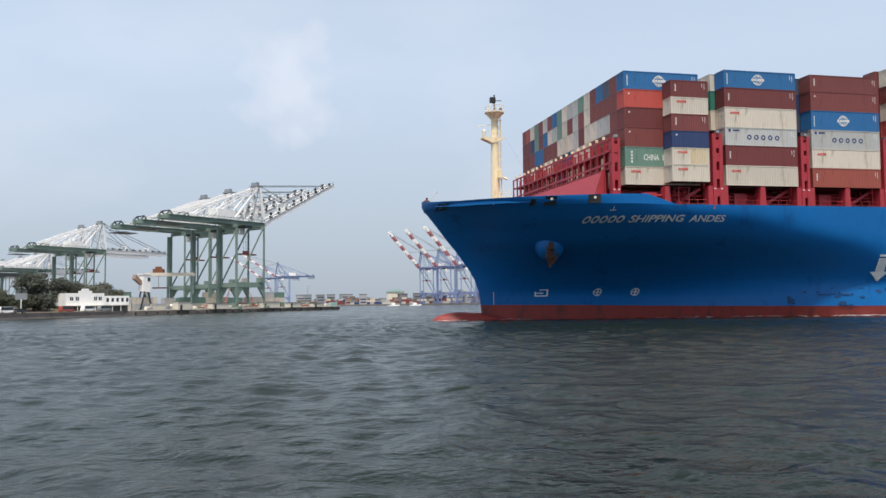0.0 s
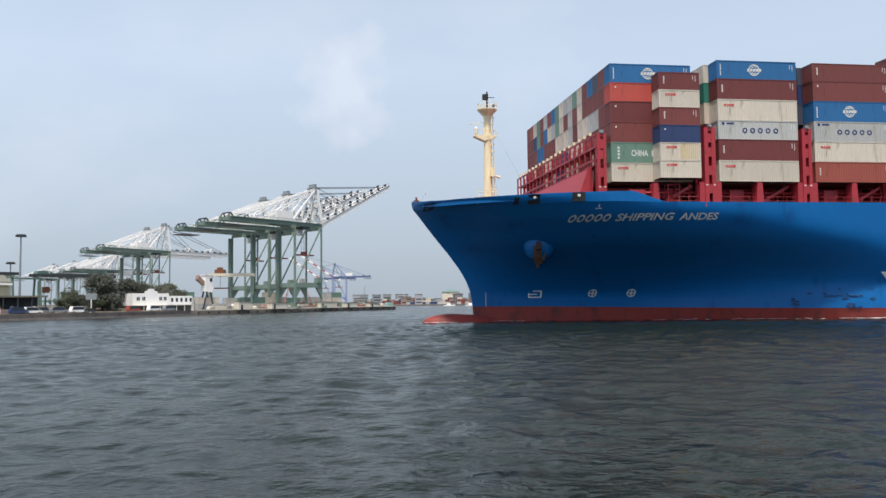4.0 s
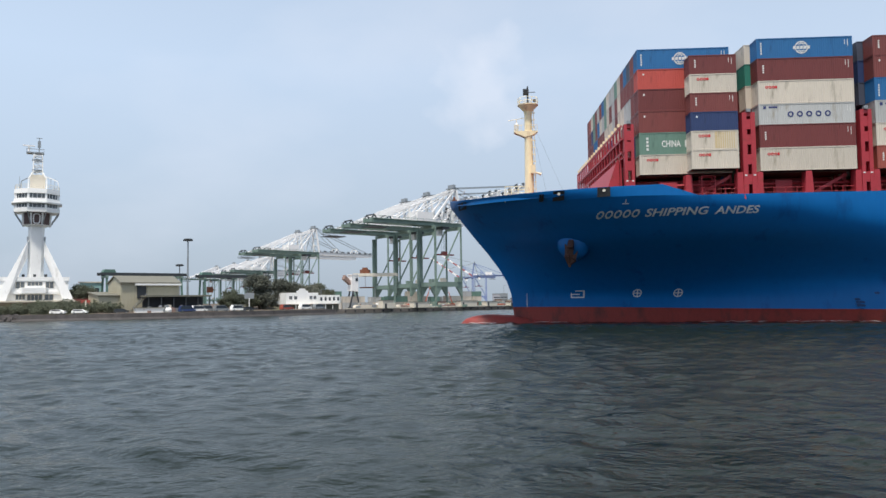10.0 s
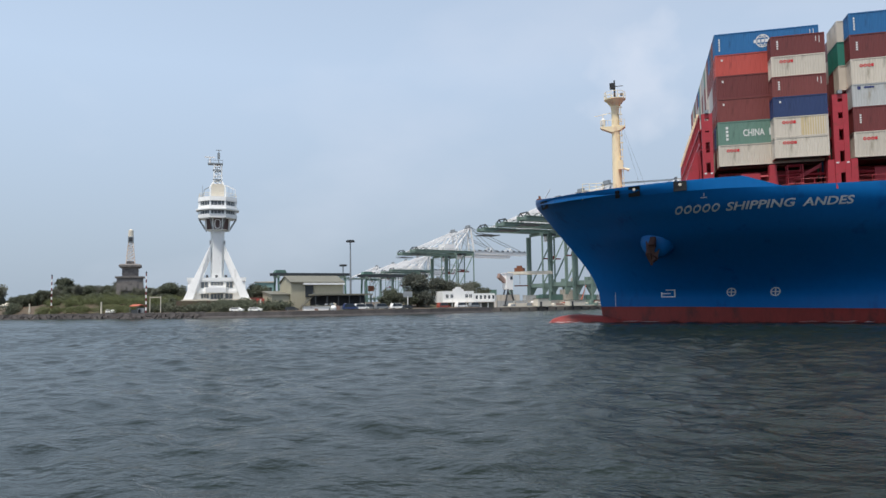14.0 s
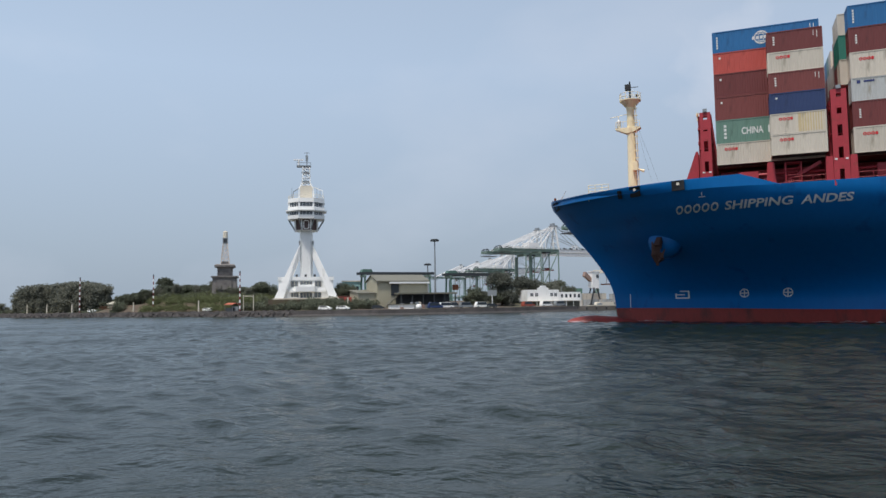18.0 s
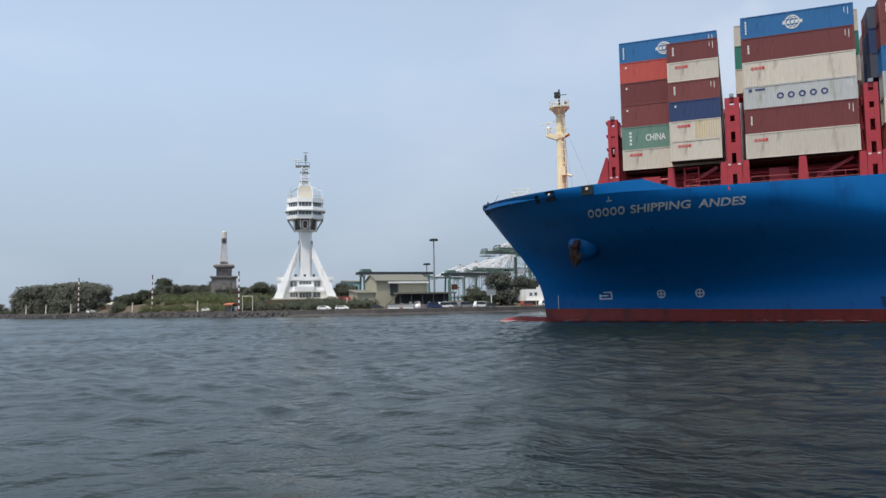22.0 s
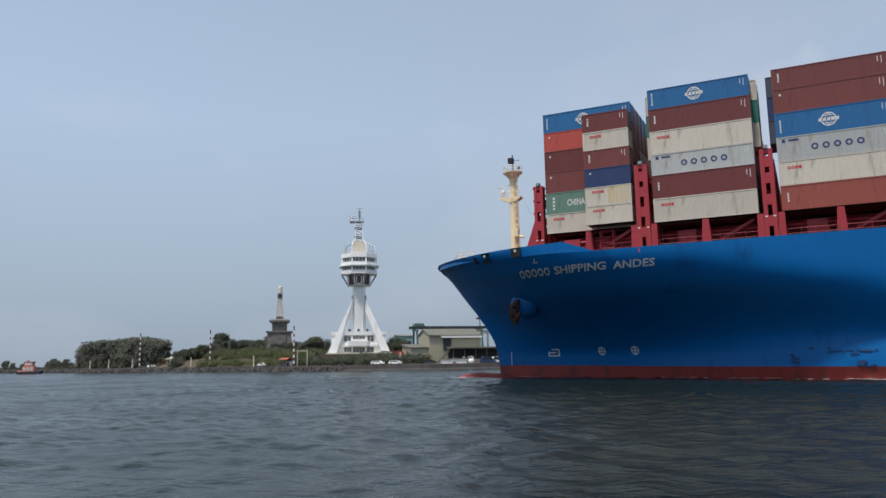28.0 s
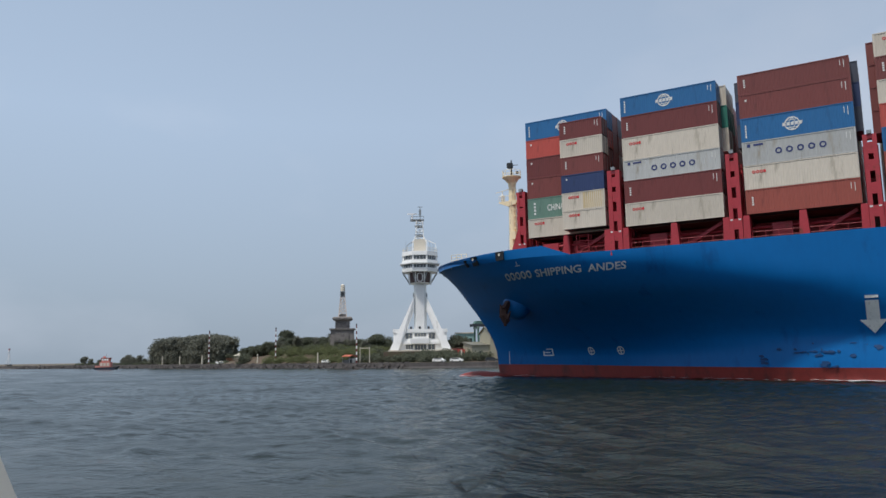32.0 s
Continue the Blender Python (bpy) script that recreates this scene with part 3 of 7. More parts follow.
def outlines(text):
    """Built-in font outlines, scaled to a unit of width and height: points and faces."""
    cu = bpy.data.curves.new("letters", "FONT")
    cu.body, cu.size, cu.resolution_u, cu.offset = text, 1.0, 3, 0.022
    ob = new("letters", cu)
    me = ob.to_mesh()
    vs = [v.co.copy() for v in me.vertices]
    fs = [tuple(p.vertices) for p in me.polygons]
    ob.to_mesh_clear()
    bpy.data.objects.remove(ob)
    left, low = min(v.x for v in vs), min(v.y for v in vs)
    wid, hi = max(v.x for v in vs) - left, max(v.y for v in vs) - low
    return [((v.x - left) / wid, (v.y - low) / hi) for v in vs], fs


def letters(text, x0, z0, size, width, lean=0.22):
    """Painted lettering laid on the hull."""
    vs, fs = outlines(text)
    m = Mesh().add([on_side(x0 + u * width + lean * v * size, z0 + v * size, 0.08) for u, v in vs], fs)
    return part("lettering", m, M["name_paint"], hull_part, "weathered white ship name lettering")


def hull_marks():
    # name: the first word as plain rings, the rest lettered
    base = lambda x: 15.88 - 0.0055 * (x - 63.3)
    for k in range(5):
        x = 63.35 + k * 1.1
        hull_ring("name_ring", x + 0.5, base(x) + 0.48, 0.49, 0.2, 0.95, 0.2)
    letters("SHIPPING", 69.4, base(73) , 0.98, 7.6, 0.2)
    letters("ANDES", 77.95, base(80), 0.98, 5.4, 0.2)
    # thruster and bulb symbols
    hull_plate("bulb_mark", [rect(61.6, 4.65, 61.8, 5.45), rect(61.6, 4.65, 63.7, 4.83), rect(63.5, 4.65, 63.7, 5.85), rect(62.3, 5.67, 63.7, 5.85), rect(61.8, 5.15, 63.0, 5.3)], M["white"])
    for cx in (71.4, 76.97):
        hull_ring("thruster_ring", cx, 5.33, 0.64, 0.15)
        hull_plate("thruster_mark", [rect(cx - 0.5, 5.25, cx + 0.5, 5.41), rect(cx - 0.08, 4.85, cx + 0.08, 5.8)], M["white"])
    hull_plate("tug_arrow", [[(110.0, 10.3), (110.0, 8.2), (109.3, 8.2), (110.65, 6.7), (112.0, 8.2), (111.3, 8.2), (111.3, 10.3)][::-1]], M["white"])
    hull_plate("arrow_caption", [rect(110.0, 10.55, 111.3, 10.85)], M["white"])
    hull_plate("anchor_mark", [rect(66.4, 17.55, 67.2, 17.65), rect(66.75, 17.75, 66.85, 18.1)], M["white"])
    hull_plate("draught_mark", [rect(54.62, 3.3, 54.7, 5.5)], M["white"])
    rng = random.Random(4)
    for cx, cz, n, sx, sz in ((97.9, 3.6, 10, 0.5, 0.7), (104, 4.6, 20, 4.0, 0.5), (113, 5.4, 26, 5.5, 0.6), (121, 5.2, 16, 4.0, 0.7), (105.5, 3.2, 8, 1.4, 0.2)):
        for i in range(n):
            x, z = rng.gauss(cx, sx * 0.5), rng.gauss(cz, sz * 0.6)
            w, h = rng.uniform(0.15, 0.9), rng.uniform(0.05, 0.34)
            hull_plate("scrape_mark", [[(x + w * 0.2, z), (x + w * 0.8, z - h * 0.2), (x + w, z + h * 0.4), (x + w * 0.7, z + h), (x + w * 0.25, z + h * 0.9), (x, z + h * 0.5)]], M["scrape"], "dark scrape where a fender rubbed the paint")
    # fairleads in the bulwark
    for x, z, w in ((58.2, 19.2, 1.5), (63.95, 19.25, 1.6), (44.5, 19.5, 1.3), (55.95, 19.25, 0.6)):
        f = hull_plate("fairlead", [rect(x - w / 2, z - 0.62, x + w / 2, z + (0.62 if w > 1.4 else 0.3))], M["black"], "dark mooring fairlead in the bulwark", 0.26)
        # flat disc for the opening; cream on wide ones paints the daylight showing through
        hole_disc = Mesh().add([on_side(x + 0.13 * w * math.cos(a), z + 0.18 + 0.2 * math.sin(a), 0.29) for a in np.linspace(0, math.tau, 13)[:-1]], [tuple(range(12))])
        part("hole_disc", hole_disc, M["cream_wall"] if w > 1.4 else M["dark"], f)


hull_marks()


def anchor():
    c = Vector(on_side(61.05, 12.9, -0.5))
    out = Vector((-0.30, -0.86, 0.05)).normalized()
    b = Mesh().lathe([(2.45, -0.9), (2.35, 0.1), (2.05, 0.8), (1.45, 1.35), (0.7, 1.65), (0.05, 1.7)], 28)
    b.moved(Matrix.Translation(c) @ out.to_track_quat("Z", "Y").to_matrix().to_4x4())
    part("anchor_bolster", b, M["hull"], ship, "rounded blue anchor bolster", smooth=True)
    tip, head = Vector((60.2, 111.2, 9.4)), Vector((60.3, 110.75, 12.0))
    a = part("anchor", Mesh().bar(head + Vector((0.3, 0.9, 1.2)), head, 0.7, 0.7, w2=0.9).bar(head, tip, 0.9, 0.8, w2=0.35), M["anchor"], ship, "rusty stockless anchor hauled up tight")
    for end in ((59.6, 110.8, 12.8), (61.35, 110.8, 11.7)):
        e = Vector(end)
        part("fluke", Mesh().bar(tip + Vector((0, 0.05, 0.5)), (tip + e) / 2 + Vector((0, -0.25, 0)), 0.45, 0.5, w2=0.75).bar((tip + e) / 2 + Vector((0, -0.25, 0)), e, 0.75, 0.5, w2=0.15), M["anchor"], a)
    part("crown", Mesh().bar((59.5, 111.0, 11.2), (61.0, 110.9, 10.9), 0.6, w2=0.5), M["anchor"], a)


anchor()


def bow_foam():
    """White broken water where the bulb and the side meet the surface; it sails along with the ship."""
    rng = random.Random(9)
    m = Mesh()
    spots = [(rng.gauss(47.5, 1.3), CL - 3.3 + rng.gauss(0, 0.25), 0.22) for _ in range(14)]
    for cx, n, sx in ((58, 9, 2.5), (85, 8, 2.0), (95, 16, 4.0), (107, 30, 3.5), (113, 26, 3.0), (122, 34, 6.0)):
        for _ in range(n):
            x = rng.gauss(cx, sx)
            spots.append((x, CL - 1.1 - breadth(x, 1.3) - abs(rng.gauss(0, 0.4)) - 0.1, 0.24))
    for x, y, r in spots:
        z = 0.12 + rng.uniform(0, 0.14)
        n = 7
        ring_ = []
        for i in range(n):
            a = i * math.tau / n
            q = r * rng.uniform(0.35, 1.3)
            ring_.append((x + 3.2 * q * math.cos(a), y + 0.7 * q * math.sin(a), z - 0.03))
        m.add(ring_ + [(x, y, z)], [(i, (i + 1) % n, n) for i in range(n)])
    ob = tagged(new("bow_foam", m.data("bow_foam", M["foam"])), "small white flecks of foam along the ship's waterline", "foam", "", "stuff")
    AFLOAT.append(ob)


M["foam"] = mat("white_foam", lin(214, 220, 222), 0.7, var=0.15, scale=2, fine=12)
bow_foam()


def mast():
    x, y = 55.55, CL + 0.75
    m = part("foremast", Mesh().lathe([(0.78, 18.9), (0.74, 25), (0.60, 34.9), (0.72, 35.6), (1.45, 36.45), (1.6, 36.6)], 16, (x, y)), M["mast"], ship, "cream foremast with rust streaks")
    part("platform", Mesh().lathe([(1.7, 36.6), (1.72, 36.78)], 16, (x, y)), M["mast"], m)
    for i in range(10):
        a = i * math.tau / 10
        part("rail_post", Mesh().tube((x + 1.65 * math.cos(a), y + 1.65 * math.sin(a), 36.78), (x + 1.65 * math.cos(a), y + 1.65 * math.sin(a), 37.85), 0.045, n=5), M["mast"], m)
    rr = Mesh()
    for z in (37.3, 37.85):
        for i in range(10):
            a, b2 = i * math.tau / 10, (i + 1) * math.tau / 10
            rr.tube((x + 1.65 * math.cos(a), y + 1.65 * math.sin(a), z), (x + 1.65 * math.cos(b2), y + 1.65 * math.sin(b2), z), 0.035, n=5)
    part("rail", rr, M["mast"], m)
    top = Mesh().tube((x, y, 36.7), (x, y, 39.9), 0.17, 0.12, n=8)
    top.box(x - 0.75, y - 0.4, 38.5, x + 0.15, y + 0.4, 39.4).tube((x, y, 38.9), (x + 1.3, y, 38.9), 0.06, n=6).box(x + 0.9, y - 0.2, 37.3, x + 1.3, y + 0.2, 37.7)
    part("mast_head_light", top, M["black"], m, "black mast-head lantern and pole")
    part("side_platform", Mesh().prism([(x - 2.4, 32.1), (x - 2.4, 32.3), (x + 1.5, 32.3), (x + 1.5, 32.1), (x + 0.6, 31.6), (x - 0.6, 31.3)], 1, y - 0.7, y + 0.7), M["mast"], m)
    part("side_lantern", Mesh().lathe([(0.12, 32.3), (0.34, 32.7), (0.36, 33.5), (0.12, 33.8)], 10, (x - 1.95, y)), M["white"], m)
    sp = Mesh()
    for px in (x - 2.35, x - 1.2, x + 1.4):
        sp.tube((px, y - 0.6, 32.3), (px, y - 0.6, 33.3), 0.04, n=5)
    sp.tube((x - 2.35, y - 0.6, 33.3), (x + 1.4, y - 0.6, 33.3), 0.035, n=5).tube((x - 3.3, y, 34.2), (x - 0.6, y, 34.6), 0.05, n=5).tube((x - 1.95, y, 33.8), (x - 1.95, y, 34.4), 0.05, n=5)
    part("side_rail", sp, M["mast"], m)
    lad = Mesh()
    for s in (-0.22, 0.22):
        lad.tube((x + 1.05, y - 0.5 + s, 19.0), (x + 0.85, y - 0.5 + s, 36.5), 0.045, n=5)
    for i in range(60):
        lad.tube((x + 1.04 - i * 0.0033, y - 0.72, 19.1 + i * 0.29), (x + 1.04 - i * 0.0033, y - 0.28, 19.1 + i * 0.29), 0.03, n=4)
    part("ladder", lad, M["mast"], m, "cream climbing ladder with rust streaks")
    for zc in np.arange(21.5, 36, 1.15):
        part("ladder_bracket", Mesh().bar((x + 0.5, y - 0.5, zc), (x + 1.12, y - 0.5, zc), 0.12), M["mast"], m)
    part("horn_box", Mesh().box(x + 0.2, y - 1.15, 25.2, x + 0.95, y - 0.5, 26.6).tube((x + 0.9, y - 0.8, 25.4), (x + 1.9, y - 0.8, 25.0), 0.12, 0.25, n=8), M["mast"], m, "rust-stained box and horn on the mast")
    for s in (-1, 1):
        part("stay", Mesh().tube((x + 0.2, y, 35.0), (x + 4.5, y + s * 12, 20.0), 0.012, n=4), M["dark"], m)
    # mooring platform rails inside the bulwark
    for x0, x1, s in ((51.0, 53.9, 1), (47.0, 49.6, -1)):
        fr = Mesh()
        yy = CL - s * (breadth(x0, 19.5) - 0.7)
        for k in range(4):
            fr.tube((x0 + (x1 - x0) * k / 3, yy, 19.0), (x0 + (x1 - x0) * k / 3, yy, 21.3), 0.045, n=5)
        for z in (20.4, 20.85, 21.3):
            fr.tube((x0, yy, z), (x1, yy, z), 0.04, n=5)
        fr.box(x0, yy - 0.1, 20.0, x1, yy + 0.9, 20.15)
        part("bow_rail", fr, M["mast"], ship, "cream tubular rail of a mooring platform")
    part("jackstaff", Mesh().tube((43.2, CL, 20.0), (44.9, CL - 0.6, 22.6), 0.06, n=5).tube((43.2, CL, 20.0), (43.2, CL + 0.6, 21.6), 0.05, n=5), M["white"], ship)
    part("bow_chock", Mesh().box(42.7, CL - 1.1, 20.3, 43.5, CL + 1.1, 21.0).tube((43.1, CL - 0.7, 21.0), (43.1, CL - 0.7, 21.5), 0.18, n=8), M["rust"], ship, "rusty closed chock at the stem head")
    for yy in (CL - 5, CL + 5):
        part("windlass", Mesh().box(52, yy - 1.5, 18.9, 54.4, yy + 1.5, 20.6), M["mast"], ship, "cream windlass housing")


mast()

# cargo bays: start of each bay along the ship
BAYS = (68.8, 83.75, 98.5, 113.2, 127.9, 142.6)
ROW_Y, PITCH, NROW = 99.45, 2.5, 20


def lashing_bridge(x0, x1, top, front=False):
    first_y = ROW_Y + (PITCH if front else 0)
    lb = part("lashing_bridge", Mesh().box(x0 + 0.1, first_y + 1.2, 23.8, x1 - 0.1, ROW_Y + NROW * PITCH - 0.4, 24.0), M["ship_red"], ship, "red steel lashing bridge")
    y_end = ROW_Y + NROW * PITCH - 0.6
    part("walkway", Mesh().box(x0 + 0.1, first_y + 1.2, top - 2.0, x1 - 0.1, y_end, top - 1.8), M["ship_red"], lb)
    for k in range(NROW + 1):
        y = ROW_Y + 0.1 + k * PITCH
        if k == 0 or front and k == 1:
            continue
        for x in (x0, x1 - 0.25):
            part("post", Mesh().box(x, y - 0.13, 17.6, x + 0.25, y + 0.13, top - 0.6 if not front else top), M["ship_red"], lb)
    for z in ((top - 1.4, top - 0.9) if not front else (top - 3.9, top - 0.3, top - 2.1)):
        part("rail", Mesh().box(x0, first_y + 0.9, z, x0 + 0.1, y_end, z + (0.3 if front else 0.1)), M["ship_red"], lb)
        part("rail", Mesh().box(x1 - 0.1, first_y + 0.9, z, x1, y_end, z + 0.1), M["ship_red"], lb)
    return lb


def end_column(x0, x1, top, lb, inboard=0.0):
    """The broad slotted column at the ship's side."""
    y0, y1 = ROW_Y - 0.1 + inboard, ROW_Y + 1.0 + inboard
    c = Mesh()
    side = (x1 - x0 - 0.5) / 2
    for x in (x0, x1 - side):
        c.box(x, y0, 17.6, x + side, y1, top)
    zs = [17.6, 20.8, 23.4, 26.0, top - 0.9, top]
    for a, b2 in zip(zs[:-1], zs[1:]):
        c.box(x0 + side, y0 + 0.06, b2 - 1.3 if b2 < top else b2 - 0.5, x1 - side, y1 - 0.1, b2)
    col = part("end_column", c, M["ship_red"], lb, "red slotted end column")
    for x in (x0 + 0.12, x1 - 0.42):
        part("name_plate", Mesh().box(x, y0 - 0.03, 20.6, x + 0.3, y0, 20.78), M["white"], lb)
    part("floodlight", Mesh().box((x0 + x1) / 2 - 0.25, y0 - 0.15, top + 0.05, (x0 + x1) / 2 + 0.25, y0 + 0.4, top + 0.45), M["steel"], lb)
    return col


def bridges():
    for a, b2 in zip(BAYS[:-1], BAYS[1:]):
        x0, x1 = a + 12.19 + 0.45, b2 - 0.45
        lb = lashing_bridge(x0, x1, 28.6)
        end_column(x0 + 0.1, x1 - 0.1, 28.9, lb)
        for x in (x0 - 0.75, x1 - 0.1):
            part("pedestal", Mesh().prism([(x, 17.6), (x + 0.85, 17.6), (x + 0.8, 21.1), (x + 0.1, 21.1)], 1, ROW_Y, ROW_Y + 1.4), M["ship_red"], lb, "red container pedestal")
    f = lashing_bridge(66.6, 68.3, 28.4, True)
    end_column(66.9, 68.2, 28.4, f, PITCH + 0.5)
    # raking breakwater plate before the first bay
    part("breakwater", Mesh().prism([(64.4, 18.2), (66.3, 23.6), (66.5, 23.6), (66.5, 18.2)], 1, ROW_Y + 5.2, ROW_Y + 44), M["ship_red"], f, "raked red breakwater plate")
    part("breakwater_rib", Mesh().prism([(64.2, 18.2), (66.2, 23.8), (66.5, 23.8), (66.5, 18.2)], 1, ROW_Y + 4.9, ROW_Y + 5.2), M["ship_red"], f)
    for k in range(2, NROW):
        part("cell_guide", Mesh().box(66.4, ROW_Y + k * PITCH - 0.14, 28.4, 66.75, ROW_Y + k * PITCH + 0.14, 28.85), M["mast"], f)
    # hatch coaming and deck gear under the stacks
    side = lambda x: max(ROW_Y + 0.6, CL - breadth(x, 17.5) + 0.5)
    for i, a in enumerate(BAYS[:-1]):
        part("hatch_coaming", Mesh().box(a + 0.3, ROW_Y + 6.4, 17.7, a + 11.9, ROW_Y + NROW * PITCH - 3, 21.0), M["ship_red"], ship, "red hatch coaming")
        mid = a + 6.1
        inb = 1.3 if i == 0 else 0.0
        part("pedestal", Mesh().prism([(mid - 0.62, 17.6), (mid + 0.62, 17.6), (mid + 0.36, 21.1), (mid - 0.36, 21.1)], 1, ROW_Y + inb, ROW_Y + 1.4 + inb), M["ship_red"], ship, "red tapered mid-bay pedestal")
        for x in np.arange(a + 0.4, a + 12, 1.45):
            part("rail_post", Mesh().tube((x, side(x), 17.7), (x, side(x), 19.1), 0.04, n=5), M["ship_red"], ship)
        for z in (18.5, 19.1):
            part("deck_rail", Mesh().tube((a + 0.4, side(a + 0.4), z), (a + 12, side(a + 12), z), 0.035, n=5), M["ship_red"], ship)
        part("pipe", Mesh().tube((a, ROW_Y + 2.3, 19.8), (a + 12.2, ROW_Y + 2.3, 19.8), 0.18, n=8), M["ship_red"], ship)
        part("brace", Mesh().bar((a + 7.6, ROW_Y + 1.8, 18.6), (a + 11.6, ROW_Y + 1.8, 20.8), 0.4), M["ship_red"], ship)
        part("vent_box", Mesh().box(a + 2.5, ROW_Y + 1.9, 17.7, a + 4.7, ROW_Y + 2.7, 20.2), M["ship_red"], ship)
    # small stair frames under the first bay
    for x0, y0, top in ((76.5, 100.5, 20.9), (71.6, 102.4, 20.4)):
        st = Mesh()
        for x in (x0, x0 + 1.7):
            for y in (y0, y0 + 1.2):
                st.tube((x, y, 17.7), (x, y, top), 0.07, n=6)
        for z in np.arange(18.6, top, 0.75):
            st.tube((x0, y0, z), (x0 + 1.7, y0, z), 0.05, n=5).tube((x0, y0 + 1.2, z), (x0 + 1.7, y0 + 1.2, z), 0.05, n=5)
        frame_ = part("stair_frame", st, M["ship_red"], ship, "red tubular stair frame")
        for i in range(9):
            part("tread", Mesh().box(x0 + 0.1 + i * 0.15, y0 + 0.15, 17.9 + i * 0.3, x0 + 0.42 + i * 0.15, y0 + 1.05, 17.95 + i * 0.3), M["ship_red"], frame_)


bridges()


# ---- containers ----
def corrugated(x0, x1, y, depth, z0, z1, pitch=0.28):
    """An upright ribbed panel from x0 to x1."""
    n = max(3, int(round((x1 - x0) / pitch)))
    p = (x1 - x0) / n
    line = []
    for i in range(n):
        a = x0 + i * p
        line += [(a, y), (a + 0.26 * p, y), (a + 0.5 * p, y + depth), (a + 0.76 * p, y + depth)]
    line.append((x1, y))
    return Mesh().grid([[(x, yy, z) for x, yy in line] for z in (z0, z1)])


BOX_DATA = {}


def box_meshes(length, height, colour):
    key = (length, height, colour)
    if key in BOX_DATA:
        return BOX_DATA[key]
    m, W_ = BOX[colour], 2.438
    d = {}
    d["corner_post"] = Mesh().box(0, 0, 0, 0.16, 0.16, height).data("corner_post", m)
    d["side_rail"] = Mesh().box(0.16, 0, 0, length - 0.16, 0.10, 0.12).data("side_rail", m)
    d["side_panel"] = corrugated(0.16, length - 0.16, 0.025, 0.030, 0.12, height - 0.10).data("side_panel", m)
    e = corrugated(0.16, W_ - 0.16, 0.03, 0.045, 0.1, height - 0.1)
    e.v = [(y, x, z) for x, y, z in e.v]
    e.f = [f[::-1] for f in e.f]
    d["front_panel"] = e.data("front_panel", m)
    d["roof"] = Mesh().box(0.02, 0.02, height - 0.06, length - 0.02, W_ - 0.02, height - 0.02).data("roof", m)
    door = Mesh().box(length - 0.06, 0.17, 0.14, length - 0.02, W_ / 2 - 0.01, height - 0.14)
    for zz in (0.5, 1.1, 1.7, 2.2):
        door.box(length - 0.02, 0.25, zz, length, W_ / 2 - 0.1, zz + 0.08)
    d["door"] = door.data("door", m)
    d["lock_rod"] = Mesh().tube((length + 0.0, 0.75, 0.15), (length + 0.0, 0.75, height - 0.15), 0.03, n=6).data("lock_rod", M["steel"])
    d["floor"] = Mesh().box(0.02, 0.02, 0.02, length - 0.02, W_ - 0.02, 0.10).data("floor", M["dark"])
    d["end_rail"] = Mesh().box(0, 0.16, 0, 0.1, W_ - 0.16, 0.12).data("end_rail", m)
    whole = Mesh().box(0.05, 0.05, 0, length - 0.05, W_ - 0.05, height - 0.02)
    e2 = corrugated(0.16, W_ - 0.16, -0.0, 0.045, 0.1, height - 0.1)
    e2.v = [(y, x, z) for x, y, z in e2.v]
    e2.f = [f[::-1] for f in e2.f]
    whole.add(e2.v, e2.f)
    for y in (0, W_ - 0.14):
        whole.box(0, y, 0, 0.14, y + 0.14, height).box(length - 0.14, y, 0, length, y + 0.14, height)
        whole.box(0.14, y, 0, length - 0.14, y + 0.08, 0.1).box(0.14, y, height - 0.1, length - 0.14, y + 0.08, height)
    whole.box(0.0, 0.14, 0, 0.1, W_ - 0.14, 0.12).box(0, 0.14, height - 0.1, 0.1, W_ - 0.14, height)
    d["whole"] = whole.data("container", m)
    BOX_DATA[key] = d
    return d


NAMES = {"brown": "brown", "cream": "cream white", "grey": "light grey", "blue": "bright blue", "orange": "orange red", "navy": "navy blue",
         "green": "pale green", "yellow": "stained yellow", "brick": "brick red", "teal": "teal green", "maroon": "dark maroon", "slate": "dark slate grey"}


def container(x, y, z, length, height, colour, full, marks=""):
    label = "%s corrugated steel shipping container stacked on the ship" % NAMES[colour]
    d = box_meshes(length, height, colour)
    W_ = 2.438
    if not full:
        ob = new("shipping_container", d["whole"])
        ob.matrix_basis = pose(x, y, z)
        tagged(ob, label, "container", "containers on deck")
        CARRIED.append(ob)
        return
    c = thing("shipping_container", label, "container", pose(x, y, z), "containers on deck")
    CARRIED.append(c)
    for px in (0, length - 0.16):
        for py in (0, W_ - 0.16):
            part("corner_post", d["corner_post"], None, c, at=pose(px, py, 0))
    for py in (0, W_ - 0.10):
        part("bottom_rail", d["side_rail"], None, c, at=pose(0, py, 0))
        part("top_rail", d["side_rail"], None, c, at=pose(0, py, height - 0.12))
    part("side_panel", d["side_panel"], None, c)
    part("side_panel", d["side_panel"], None, c, at=pose(length, W_, 0, 0, 0, 180))
    part("front_panel", d["front_panel"], None, c)
    for pz in (0, height - 0.12):
        part("end_rail", d["end_rail"], None, c, at=pose(0, 0, pz))
    part("roof", d["roof"], None, c)
    part("floor", d["floor"], None, c)
    dr = part("door", d["door"], None, c)
    part("lock_rod", d["lock_rod"], None, dr)
    dr = part("door", d["door"], None, c, at=pose(0, W_ / 2 - 0.15, 0))
    part("lock_rod", d["lock_rod"], None, dr)
    side_marks(c, length, height, marks)


